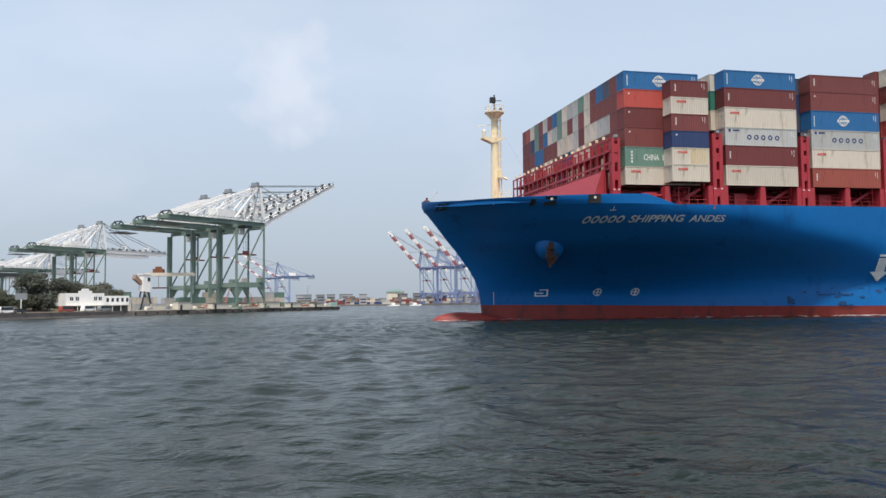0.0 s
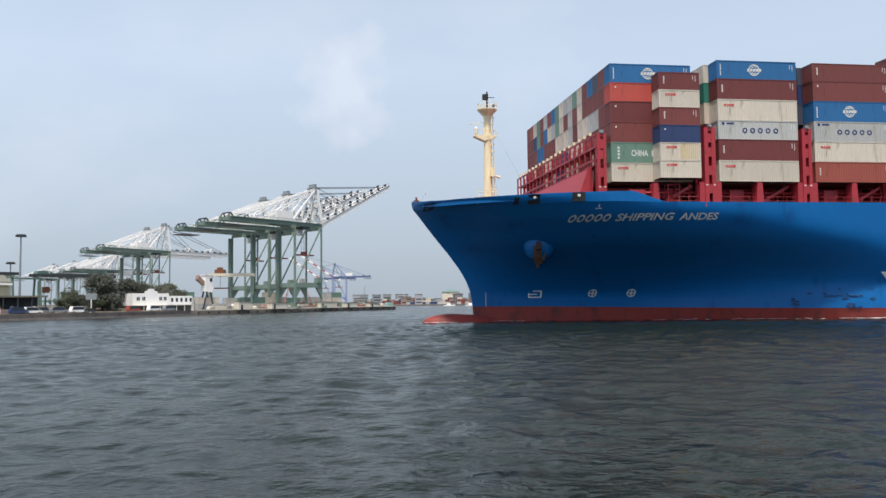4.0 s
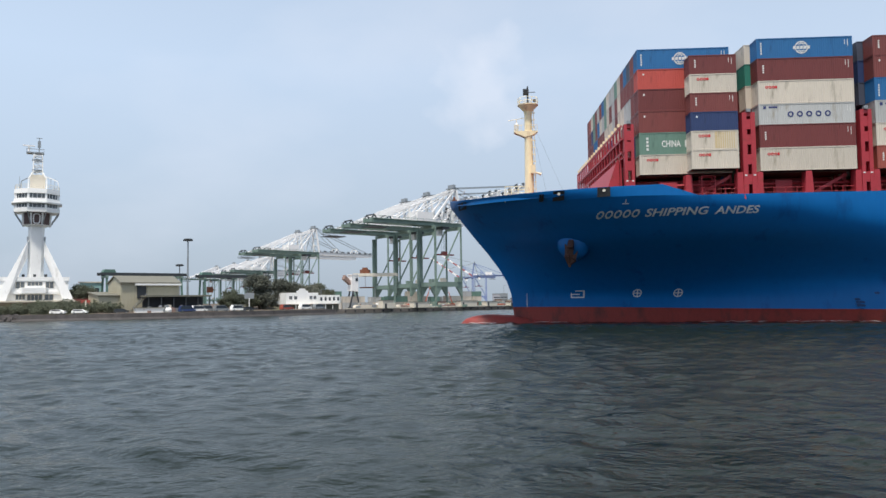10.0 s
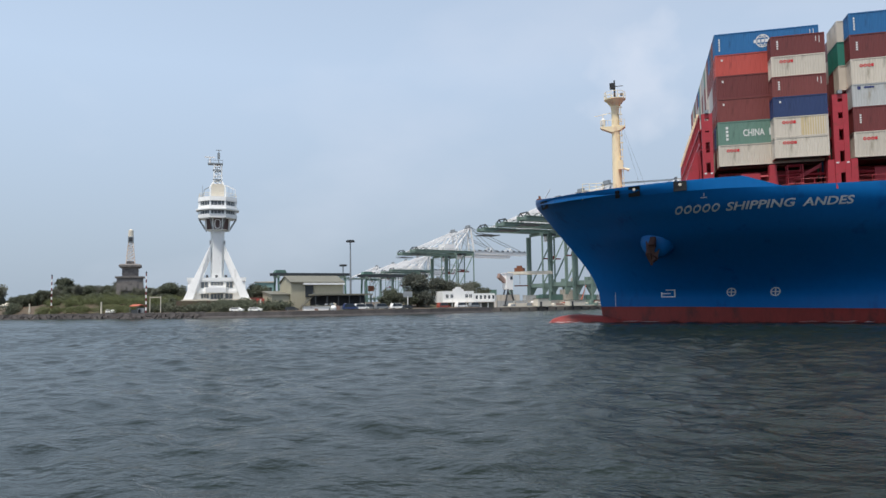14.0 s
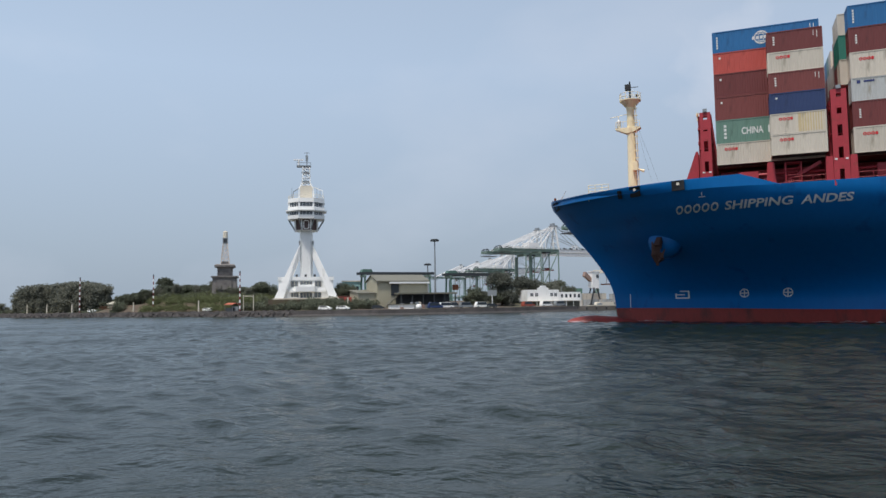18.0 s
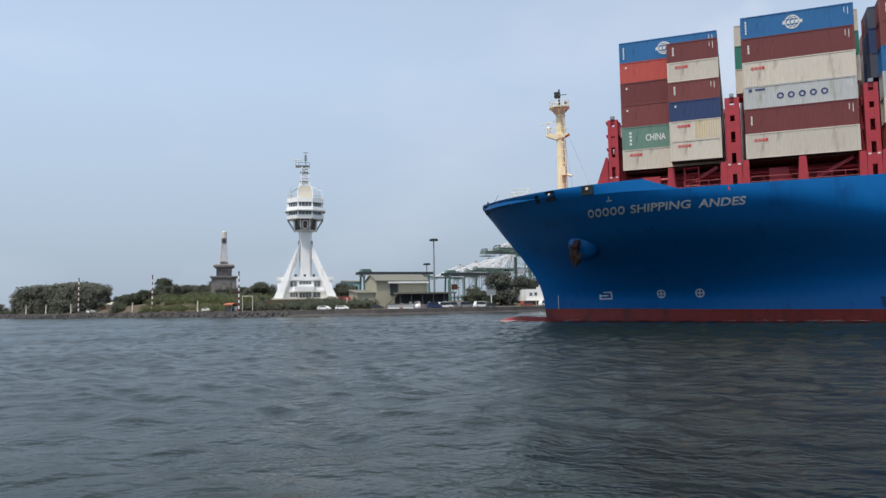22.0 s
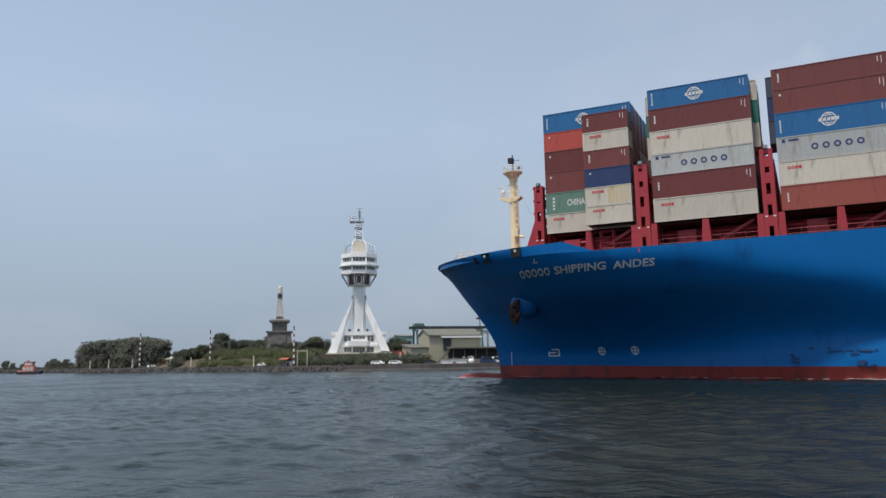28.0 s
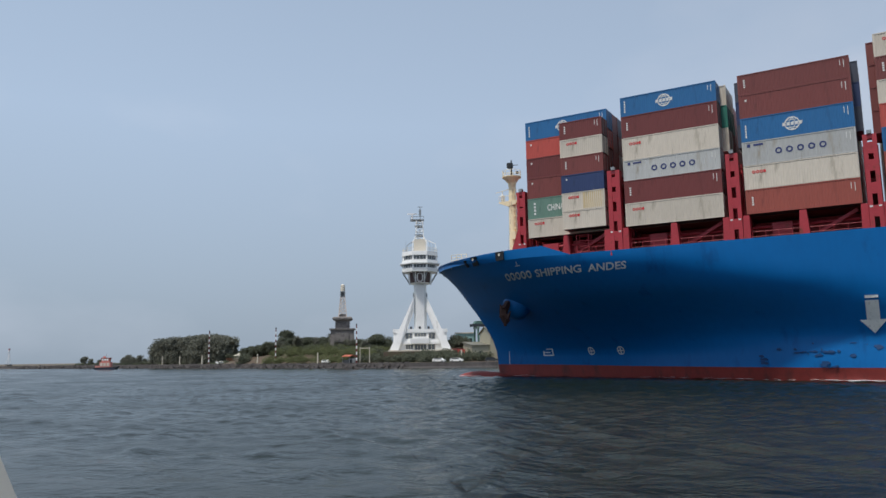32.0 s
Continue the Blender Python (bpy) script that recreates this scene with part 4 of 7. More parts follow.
def flat(c, name, quads, material):
    m = Mesh()
    for q in quads:
        k = len(q)
        m.add([(x, 0.012, z) for x, z in q] + [(x, 0.03, z) for x, z in q], [tuple(range(k))] + [(i, (i + 1) % k, k + (i + 1) % k, k + i) for i in range(k)])
    return part(name, m, material, c)


M["logo_red"] = mat("logo_red_paint", lin(204, 40, 48), 0.5, var=0.1)
M["logo_navy"] = mat("logo_navy_paint", lin(44, 56, 110), 0.5, var=0.1)


def flat_ring(c, name, cx, cz, r, w, material, x_scale=1.0, n=16):
    m = Mesh()
    for y in (0.012, 0.03):
        for q in (r, r - w):
            m.v += [(cx + q * math.cos(k * math.tau / n) * x_scale, y, cz + q * math.sin(k * math.tau / n)) for k in range(n)]
    for k in range(n):
        j = (k + 1) % n
        m.f += [(k, j, n + j, n + k), (2 * n + k, 2 * n + j, j, k), (n + k, n + j, 3 * n + j, 3 * n + k)]
    return part(name, m, material, c)


def flat_text(c, text, x0, z0, width, height):
    vs, fs = outlines(text)
    return part("lettering", Mesh().add([(x0 + u * width, 0.012, z0 + v * height) for u, v in vs], fs), M["white"], c, "white painted lettering")


def side_marks(c, length, height, marks):
    """Plain shapes that stand for the painted marks."""
    if "o" in marks:          # short red wordmark near the end
        x = 0.95
        for i in range(3):
            flat_ring(c, "wordmark_ring", x + 0.18 + i * 0.42, height * 0.66 + 0.17, 0.19, 0.1, M["logo_red"])
        flat(c, "wordmark_bar", [rect(x + 1.24, height * 0.66, x + 1.52, height * 0.66 + 0.34)], M["logo_red"])
    if "w" in marks:          # upright white initials
        flat(c, "upright_wordmark", [rect(0.68, height * 0.34 + i * 0.28, 0.88, height * 0.34 + 0.2 + i * 0.28) for i in range(4)], M["white"])
    if "c" in marks:          # five spaced navy blocks
        for i in range(5):
            cx = 4.05 + i * 1.18
            flat_ring(c, "wordmark_ring", cx, height * 0.48, 0.38, 0.17, M["logo_navy"])
        flat(c, "small_mark", [rect(0.6, height * 0.76, 0.95, height * 0.9), rect(1.3, height * 0.8, 2.4, height * 0.88)], M["logo_navy"])
    if "g" in marks:          # white roundel
        cx, cz = length * 0.47, height * 0.5
        flat_ring(c, "roundel", cx, cz, 0.84, 0.13, M["white"])
        flat_ring(c, "roundel_meridian", cx, cz, 0.72, 0.1, M["white"], 0.45)
        for i in range(5):
            flat(c, "roundel_block", [rect(cx - 1.08 + i * 0.45, cz - 0.2, cx - 0.74 + i * 0.45, cz + 0.2, 0.06)], M["white"])
        for dz in (0.42, -0.5):
            flat(c, "roundel_bar", [rect(cx - 0.55, cz + dz, cx + 0.55, cz + dz + 0.08)], M["white"])
        flat(c, "upright_mark", [rect(0.5, 0.5 + i * 0.33, 0.66, 0.75 + i * 0.33) for i in range(5)], M["white"])
    if "h" in marks:          # white blocks of a wide wordmark
        for i in range(4):
            flat(c, "upright_block", [rect(0.95, 0.55 + i * 0.48, 1.25, 0.87 + i * 0.48)], M["white"])
        flat_text(c, "CHINA", 3.0, 0.95, 2.5, 0.9)
        for i in range(6):
            flat(c, "wordmark_bar", [rect(6.05 + i * 0.6, 0.95, 6.4 + i * 0.6, 1.85)], M["white"])
    if "i" in marks or "w" in marks or "c" in marks or "g" in marks:   # number plate bars at the far end
        for x0, z0, z1 in ((length - 0.62, 0.5, 0.84), (length - 1.0, 0.6, 0.84)):
            flat(c, "number_bar", [rect(x0, height * z0, x0 + 0.07, height * z1)], M["white"])
    if "p" in marks:          # a repainted stretch of the side
        part("repainted_panel", corrugated(length * 0.5, length - 0.3, 0.018, 0.030, 0.14, height - 0.12), BOX["yellow"], c, "yellowed repainted panel")
    if "s" in marks:
        flat(c, "small_mark", [rect(0.7, height * 0.70, 0.92, height * 0.79)], M["white"])
    if "q" in marks:
        flat(c, "caption", [rect(length - 2.2 + i * 0.36, height * 0.66, length - 1.93 + i * 0.36, height * 0.76) for i in range(3)], M["logo_navy"])


HC, BASE = 2.896, 21.42
# tiers of the first three bays: standard and high boxes mixed
TALL = ((2.70, 2.97, 2.95, 2.95, 2.72, 2.72), (3.03, 3.0, 2.70, 3.07, 2.95, 2.63), (2.96, 2.96, 2.95, 2.98, 2.96, 2.58))
NAME = {"b": "brown", "c": "cream", "g": "grey", "x": "blue", "n": "navy", "s": "slate", "m": "maroon", "r": "brick", "t": "teal", "e": "green"}


def joined_stock(items):
    """The boxes deep inside the stacks, in one object."""
    me = bpy.data.meshes.new("container_stock")
    cols = sorted({it[3] for it in items})
    vs, fs, ids = [], [], []
    for x, y, z, c, tall in items:
        k = len(vs)
        vs += [(x + a, y + b2, z + d) for d in (0, tall - 0.02) for b2 in (0.02, 2.42) for a in (0.02, 12.17)]
        fs += [tuple(k + i for i in f) for f in ((0, 2, 3, 1), (4, 5, 7, 6), (0, 1, 5, 4), (2, 6, 7, 3), (0, 4, 6, 2), (1, 3, 7, 5))]
        ids += [cols.index(c)] * 6
    me.from_pydata(vs, [], fs)
    for c in cols:
        me.materials.append(BOX[c])
    me.polygons.foreach_set("material_index", ids)
    me.update()
    ob = tagged(new("container_stock", me), "mixed shipping containers deep inside the deck stacks", "containers", "", "stuff")
    CARRIED.append(ob)


def cargo():
    stock = []
    rng = random.Random(11)
    palette = ["brown"] * 5 + ["cream"] * 5 + ["grey"] * 3 + ["blue"] * 2 + ["green", "green", "navy", "brick", "brick", "maroon", "maroon"]
    # near row of each bay, bottom tier first: colour and marks
    first = [("cream", "o"), ("green", "h"), ("brown", "s"), ("maroon", "s"), ("orange", "s"), ("blue", "g")]
    short = [("cream", "o"), ("cream", "op"), ("navy", "s"), ("brown", "w"), ("cream", "o"), ("maroon", "w")]
    near = {1: [("cream", "o"), ("maroon", "w"), ("grey", "c"), ("cream", "o"), ("maroon", "w"), ("blue", "g")],
            2: [("brick", "w"), ("cream", "o"), ("grey", "c"), ("blue", "g"), ("brown", "si"), ("brown", "w")],
            3: [("navy", ""), ("brick", ""), ("blue", "g"), ("orange", ""), ("cream", "o"), ("brown", "w"), ("cream", "o")],
            4: [("brown", "w"), ("cream", "o"), ("brown", ""), ("blue", "g"), ("grey", ""), ("brown", "w")]}
    # the forward ends of the first bay, bottom tier first, from the near side across
    front = ("bcgbbcccbngbnbcbbc", "nbcbbcccnngbcbnbbm", "bbbbcccnnbbccbbcbb", "bggccmgcccbbbxxbmm", "bbbbcbgbcegcxbenmm", "bsxbceggcexbgbecrb")
    behind = {(1, 1): "bbmctc", (1, 2): "bbcbtc", (2, 1): "bbnsns", (2, 2): "bmnnsb"}
    for i, a in enumerate(BAYS[:5]):
        for r in range(NROW):
            y = ROW_Y + r * PITCH
            tiers = near[i] if r == 0 and i else None
            if i == 0 and r == 0:
                for k, (col, mk) in enumerate(short):
                    container(a + 6.2, y, BASE + 0.25 + k * 2.5, 6.058, 2.49, col, True, mk)
                continue
            if i == 0 and r == 1:
                tiers = first
            elif i == 0:
                tiers = [(NAME[row[r - 2]], "") for row in front]
            elif (i, r) in behind:
                tiers = [(NAME[c], "") for c in behind[i, r]]
            if tiers is None:
                hi = (6 if rng.random() < 0.85 else 5) if i < 3 else (7 if rng.random() < 0.6 else 6)
                shade = ["brown", "grey", "green", "maroon", "brown"]
                tiers = [(rng.choice(palette if r > 3 else shade), "") for _ in range(hi)]
            z = (BASE, 21.22, 21.2, 21.25, 21.25)[i]
            for k, (col, mk) in enumerate(tiers):
                tall = TALL[i][k] if i < 3 else (2.745, HC)[i - 3]
                full = (r == 0) or (i == 0 and r == 1)
                if i and (r > 2 or (r > 0 and k < 2)):
                    stock.append((a, y, z, col, tall))
                elif i and r and z > 28.9:
                    # longer boxes overhang both ends above the lashing bridges
                    container(a - 0.76, y, z, 13.716, tall - 0.015, col, full, mk)
                else:
                    container(a, y, z, 12.192, tall - 0.015, col, full, mk)
                z += tall
    joined_stock(stock)


cargo()


# ---- shore: signal tower ----
def signal_tower():
    g = 5.5
    t = thing("signal_tower", "white concrete harbour signal tower with splayed legs and glazed head", "tower", pose(-125.1, 238.4, -0.05, 0, 0, 30))
    t.scale = (1.135, 1.135, 1.142)
    # local x runs along the bank, local -y faces the channel
    part("terrace", Mesh().box(-11.6, -6.4, 1.2, 11.6, 8.0, g - 0.4), M["grass"], t, "earth terrace under the tower")
    part("terrace_wall", Mesh().box(11.6, -6.6, 1.2, 21.0, -6.2, g), M["roof_red"], t, "faded red terrace wall")
    part("plinth", Mesh().box(-10.2, -6.0, g - 0.4, 10.2, 7.5, g), M["cream_wall"], t)
    part("shaft", Mesh().prism([(-2.05, -1.3), (-1.3, -2.05), (1.3, -2.05), (2.05, -1.3), (2.05, 1.3), (1.3, 2.05), (-1.3, 2.05), (-2.05, 1.3)], 2, g, 27.3), M["wall_white"], t)
    for sx_ in (-1, 1):
        for sy_ in (-1, 1):
            leg = Mesh()
            y0, y1 = sy_ * 2.5, sy_ * 1.1
            Y0, Y1 = sy_ * 5.2, sy_ * 3.7
            leg.add([(sx_ * 2.0, y0, 22.4), (sx_ * 2.0, y0, 18.2), (sx_ * 7.0, Y0, g), (sx_ * 9.8, Y0, g),
                     (sx_ * 2.0, y1, 22.4), (sx_ * 2.0, y1, 18.2), (sx_ * 7.0, Y1, g), (sx_ * 9.8, Y1, g)],
                    [(0, 1, 2, 3), (7, 6, 5, 4), (0, 4, 5, 1), (1, 5, 6, 2), (2, 6, 7, 3), (3, 7, 4, 0)])
            part("leg", leg, M["wall_white"], t)
            part("leg_lamp", Mesh().box(sx_ * 2.1 - 0.25, sy_ * 2.2 - 0.2, 22.4, sx_ * 2.1 + 0.25, sy_ * 2.2 + 0.2, 23.5), M["steel"], t)
    # two-storey hall between the legs
    hall = part("hall", Mesh().box(-8.6, -3.4, g, 8.4, 3.4, 11.2), M["wall_white"], t)
    part("parapet", Mesh().box(-8.8, -3.7, 11.0, 8.6, -3.4, 12.1), M["wall_white"], hall)
    part("balcony", Mesh().prism([(-3.9, -3.4), (-3.2, -5.3), (2.6, -5.3), (3.3, -3.4)], 2, 7.5, 9.1), M["wall_white"], hall)
    part("balcony_rail", Mesh().box(-6.2, -3.95, 7.3, 6.0, -3.4, 8.1), M["wall_white"], hall)
    for x0, x1, z0, z1 in ((-4.7, -2.6, 9.0, 10.7), (-1.9, 1.8, 9.7, 10.7), (2.6, 4.6, 9.0, 10.7), (-1.9, 1.8, 5.6, 7.2), (-4.7, -2.4, 5.8, 7.2), (2.4, 4.6, 5.6, 7.2), (-6.6, -6.1, 9.0, 10.2), (5.6, 6.1, 9.0, 10.2)):
        w = part("window", Mesh().box(x0, -3.5, z0, x1, -3.3, z1), M["pale_glass"], hall)
        n = max(2, int((x1 - x0) / 0.75))
        for k in range(n + 1):
            x = x0 + (x1 - x0) * k / n
            part("mullion", Mesh().box(x - 0.06, -3.58, z0, x + 0.06, -3.48, z1), M["cream_wall"], w)
    for x in (-3.0, -0.2, 2.6):
        part("roof_vent", Mesh().box(x - 0.35, -2.6, 12.1, x + 0.35, -2.0, 12.9), M["dark"], hall)
    # head: octagonal galleries
    def ring_prof(r0, z0, r1, z1):
        return Mesh().lathe([(r0 * 1.14, z0), (r1 * 1.14, z1)], 8).moved(pose(0, 0, 0, 0, 0, 22.5))
    part("head_floor", ring_prof(2.5, 26.5, 3.3, 26.95), M["wall_white"], t)
    part("cladding", ring_prof(3.15, 26.9, 3.3, 30.5), M["brown_wall"], t, "dark brown cladding below the galleries")
    for k in range(8):
        a = radians(22.5 + k * 45)
        c, s = math.cos(a), math.sin(a)
        part("strut", Mesh().bar((3.6 * c, 3.6 * s, 26.6), (6.1 * c, 6.1 * s, 30.4), 0.26), M["steel"], t)
        part("pilaster", Mesh().bar((3.7 * c, 3.7 * s, 26.7), (3.8 * c, 3.8 * s, 30.5), 0.5), M["wall_white"], t)
    for z0, z1, r0, r1 in ((30.3, 31.5, 5.45, 5.5), (32.6, 34.1, 5.5, 5.5), (35.5, 36.8, 5.5, 5.4)):
        part("gallery", ring_prof(r0, z0, r1, z1), M["wall_white"], t)
    part("balcony_ledge", ring_prof(6.05, 32.75, 6.05, 33.15), M["wall_white"], t)
    for z0, z1 in ((31.45, 32.65), (34.05, 35.55)):
        part("window_band", ring_prof(5.0, z0, 5.0, z1), M["pale_glass"], t, "dark glazed window band")
        for k in range(8):
            a = radians(22.5 + k * 45)
            part("corner_pier", Mesh().bar((5.75 * math.cos(a), 5.75 * math.sin(a), z0), (5.75 * math.cos(a), 5.75 * math.sin(a), z1), 0.6), M["wall_white"], t)
            b2 = radians(k * 45)
            for d in (-1.1, 0, 1.1):
                px, py = 5.4 * math.cos(b2) - d * math.sin(b2), 5.4 * math.sin(b2) + d * math.cos(b2)
                part("mullion", Mesh().bar((px, py, z0), (px, py, z1), 0.1), M["wall_white"], t)
    part("roof", ring_prof(5.3, 36.6, 5.3, 36.75), M["cream_wall"], t)
    rail = Mesh()
    for k in range(24):
        a, b2 = k * math.tau / 24, (k + 1) * math.tau / 24
        p = lambda q, z: (5.6 * math.cos(q), 5.6 * math.sin(q), z)
        rail.tube(p(a, 36.7), p(a, 38.0), 0.05, n=4).tube(p(a, 38.0), p(b2, 38.0), 0.05, n=4).tube(p(a, 37.4), p(b2, 37.4), 0.04, n=4)
    part("roof_rail", rail, M["cream_wall"], t)
    part("roof_house", Mesh().prism([(-2.0, 36.7), (2.0, 36.7), (2.0, 40.3), (1.4, 41.2), (-1.4, 41.2), (-2.0, 40.3)], 1, -1.9, 1.9), M["cream_wall"], t, "cream roof-top plant house")
    for s in (-1, 1):
        part("frame_arm", Mesh().bar((s * 2.3, -1.8, 36.7), (s * 2.3, -1.8, 40.0), 0.3).bar((s * 2.3, -1.8, 40.0), (s * 1.3, -1.2, 42.0), 0.3), M["wall_white"], t)
    part("davit", Mesh().bar((2.0, -1.0, 41.0), (5.2, -1.6, 39.6), 0.24).bar((5.2, -1.6, 39.6), (5.4, -1.6, 37.0), 0.16), M["wall_white"], t)
    part("davit", Mesh().bar((-2.0, -1.0, 40.6), (-4.0, -1.6, 39.2), 0.24).bar((-4.0, -1.6, 39.2), (-4.4, -1.6, 37.0), 0.2), M["steel"], t)
    lat = Mesh()
    for sx_ in (-1, 1):
        for sy_ in (-1, 1):
            lat.bar((sx_ * 1.25, sy_ * 1.25, 41.0), (sx_ * 1.05, sy_ * 1.05, 47.6), 0.34 if sx_ * sy_ > 0 else 0.26)
    for z in (42.4, 43.9, 45.4, 46.9):
        for s in (-1, 1):
            lat.bar((-1.15, s * 1.15, z), (1.15, s * 1.15, z), 0.2).bar((s * 1.15, -1.15, z), (s * 1.15, 1.15, z), 0.2).bar((-1.15, s * 1.15, z), (1.15, s * 1.15, z - 1.4), 0.14)
    part("lattice_mast", lat, M["wall_white"], t, "white steel lattice mast")
    for z in (42.6, 45.6):
        part("mast_landing", Mesh().box(-1.5, -1.4, z, 1.0, 1.4, z + 0.18), M["steel"], t)
    part("mast_deck", Mesh().box(-3.0, -1.3, 47.5, 1.5, 1.3, 47.85).box(-3.0, -1.35, 48.6, 1.5, -1.25, 48.75).box(-3.0, -1.35, 47.8, -2.9, -1.25, 48.7).box(1.4, -1.35, 47.8, 1.5, -1.25, 48.7), M["steel"], t)
    part("radar_scanner", Mesh().box(-4.0, -0.2, 49.6, -0.9, 0.2, 49.95).tube((-2.4, 0, 47.8), (-2.4, 0, 49.6), 0.28, n=6), M["crane_white"], t, "pale radar scanner bar")
    part("top_pole", Mesh().tube((0.2, 0, 47.8), (0.2, 0, 52.2), 0.16, 0.1, n=6).box(-0.6, -0.05, 52.0, 1.0, 0.05, 52.2).box(-0.2, -0.25, 49.4, 0.6, 0.25, 51.2), M["steel"], t)
    for x in (-4.6, 3.4, 4.4):
        part("aerial", Mesh().tube((x, 2, 36.7), (x, 2, 41.0), 0.06, n=5), M["steel"], t)
    em = Mesh()
    for i in range(16):
        a, b2 = i * math.tau / 16, (i + 1) * math.tau / 16
        f = lambda q, r, k: (max(-0.95, min(0.95, 1.15 * math.cos(q))) * k, -3.68, 28.55 + max(-1.45, min(1.45, 1.75 * math.sin(q))) * (k if k == 1 else 0.82))
        em.add([f(a, 1, 1), f(b2, 1, 1), f(b2, 1, 0.68), f(a, 1, 0.68)] + [(x, -3.46, z) for x, y, z in (f(a, 1, 1), f(b2, 1, 1), f(b2, 1, 0.68), f(a, 1, 0.68))],
               [(0, 1, 2, 3), (0, 4, 5, 1), (1, 5, 6, 2), (2, 6, 7, 3), (3, 7, 4, 0)])
    part("emblem", em, M["crane_white"], t, "plain white rounded frame emblem")
    part("emblem_plate", Mesh().box(-1.6, -3.58, 27.0, 1.6, -3.2, 30.3), M["brown_wall"], t)


signal_tower()


# ---- the old stone tower ----
def old_tower():
    t = thing("old_stone_tower", "dark grey stepped stone tower carrying a rusty lattice beacon", "tower", pose(-169.2, 250.7, -0.3, 0, 0, 34))
    t.scale = (1.2, 1.2, 1.284)
    part("base", Mesh().add([(x * s, y * s, z) for s, z in ((4.1, 3.0), (3.8, 12.0)) for x, y in ((-1, -1), (1, -1), (1, 1), (-1, 1))],
                            [(0, 1, 5, 4), (1, 2, 6, 5), (2, 3, 7, 6), (3, 0, 4, 7), (4, 5, 6, 7)]), M["stone"], t)
    part("base_panel", Mesh().box(-2.2, -4.3, 8.2, 2.2, -4.0, 11.0), M["stone"], t)
    part("base_coping", Mesh().box(-4.3, -4.3, 12.0, 4.3, 4.3, 12.4), M["stone"], t)
    part("drum", Mesh().box(-2.35, -2.35, 12.4, 2.35, 2.35, 15.0), M["stone"], t)
    for z in (13.1, 14.0):
        part("band", Mesh().box(-2.45, -2.45, z, 2.45, 2.45, z + 0.25), M["stone"], t)
    part("cornice", Mesh().add([(x * s, y * s, z) for s, z in ((2.4, 14.8), (3.3, 15.3), (3.3, 15.8), (2.8, 16.1)) for x, y in ((-1, -1), (1, -1), (1, 1), (-1, 1))],
                               [(4 * k + i, 4 * k + (i + 1) % 4, 4 * k + 4 + (i + 1) % 4, 4 * k + 4 + i) for k in range(3) for i in range(4)] + [(12, 13, 14, 15)]), M["stone"], t)
    part("parapet_post", Mesh().box(-1.2, -1.2, 15.9, 1.2, 1.2, 17.0), M["stone"], t)
    la = Mesh()
    for sx_ in (-1, 1):
        for sy_ in (-1, 1):
            la.bar((sx_ * 1.35, sy_ * 1.35, 16.0), (sx_ * 0.6, sy_ * 0.6, 23.6), 0.26)
    for k in range(6):
        z0, z1 = 16.8 + k * 1.15, 16.8 + (k + 1) * 1.15
        a, b2 = 1.35 - k * 0.125, 1.35 - (k + 1) * 0.125
        for s in (-1, 1):
            la.bar((-a, s * a, z0), (b2, s * b2, z1), 0.13).bar((a, s * a, z0), (-b2, s * b2, z1), 0.09)
            la.bar((s * a, -a, z0), (s * b2, b2, z1), 0.09).bar((-b2, s * b2, z1), (b2, s * b2, z1), 0.09)
    part("lattice", la, mat("weathered_lattice_paint", lin(216, 204, 194), 0.7, var=0.2, stain=RUST, amount=0.4), t)
    part("lantern_box", Mesh().box(-0.85, -0.85, 22.6, 0.85, 0.85, 24.4), M["steel"], t, "grey square lantern box")
    part("lantern_face", Mesh().box(-0.55, -0.9, 22.9, 0.55, -0.85, 24.1), M["dark"], t)
    part("lantern", Mesh().tube((0, 0, 24.4), (0, 0, 26.3), 0.8, 0.74, 14).tube((0, 0, 26.3), (0, 0, 26.6), 0.74, 0.3, 14), M["cream_wall"], t, "cream drum lantern")


old_tower()


# ---- striped range poles and small posts on the bank ----
def striped_pole(x, y, z0, top):
    t = thing("striped_pole", "tall red and white banded navigation pole on the bank", "pole", pose(x, y, z0), "striped poles")
    n = 13
    for k in range(n):
        a, b2 = (top - z0) * k / n, (top - z0) * (k + 1) / n
        part("band", Mesh().tube((0, 0, a), (0, 0, b2), 0.27 - 0.006 * k, 0.264 - 0.006 * k, 10), M["wall_white"] if k % 2 else M["pole_red"], t)
    part("lamp", Mesh().lathe([(0.22, top - z0), (0.28, top - z0 + 0.25), (0.1, top - z0 + 0.7)], 8), M["dark"], t)


M["pole_red"] = mat("pole_dark_red", lin(120, 52, 54), 0.6, var=0.1)
striped_pole(-249.2, 256.0, 1.7, 16.9)
striped_pole(-196.8, 241.9, 1.7, 16.2)
striped_pole(-142.1, 222.1, 1.7, 15.3)


def wire_post(x, y, z, h):
    t = thing("fence_post", "weathered concrete post along the bank road", "post", pose(x, y, z), "bank posts")
    part("shaft", Mesh().add([(px * s, py * s, zz) for s, zz in ((0.24, 0), (0.16, h)) for px, py in ((-1, -1), (1, -1), (1, 1), (-1, 1))],
                             [(0, 1, 5, 4), (1, 2, 6, 5), (2, 3, 7, 6), (3, 0, 4, 7), (4, 5, 6, 7)]), M["cream_wall"], t)
    part("cap", Mesh().box(-0.16, -0.16, h, 0.16, 0.16, h + 0.1), M["cream_wall"], t)


for k, (px, py) in enumerate(((-289.5, 264.4), (-273.3, 260.8), (-254.1, 256.6), (-209.3, 244.9), (-167.4, 232.3), (-103.0, 228.0))):
    wire_post(px, py, 1.7, 4.2)


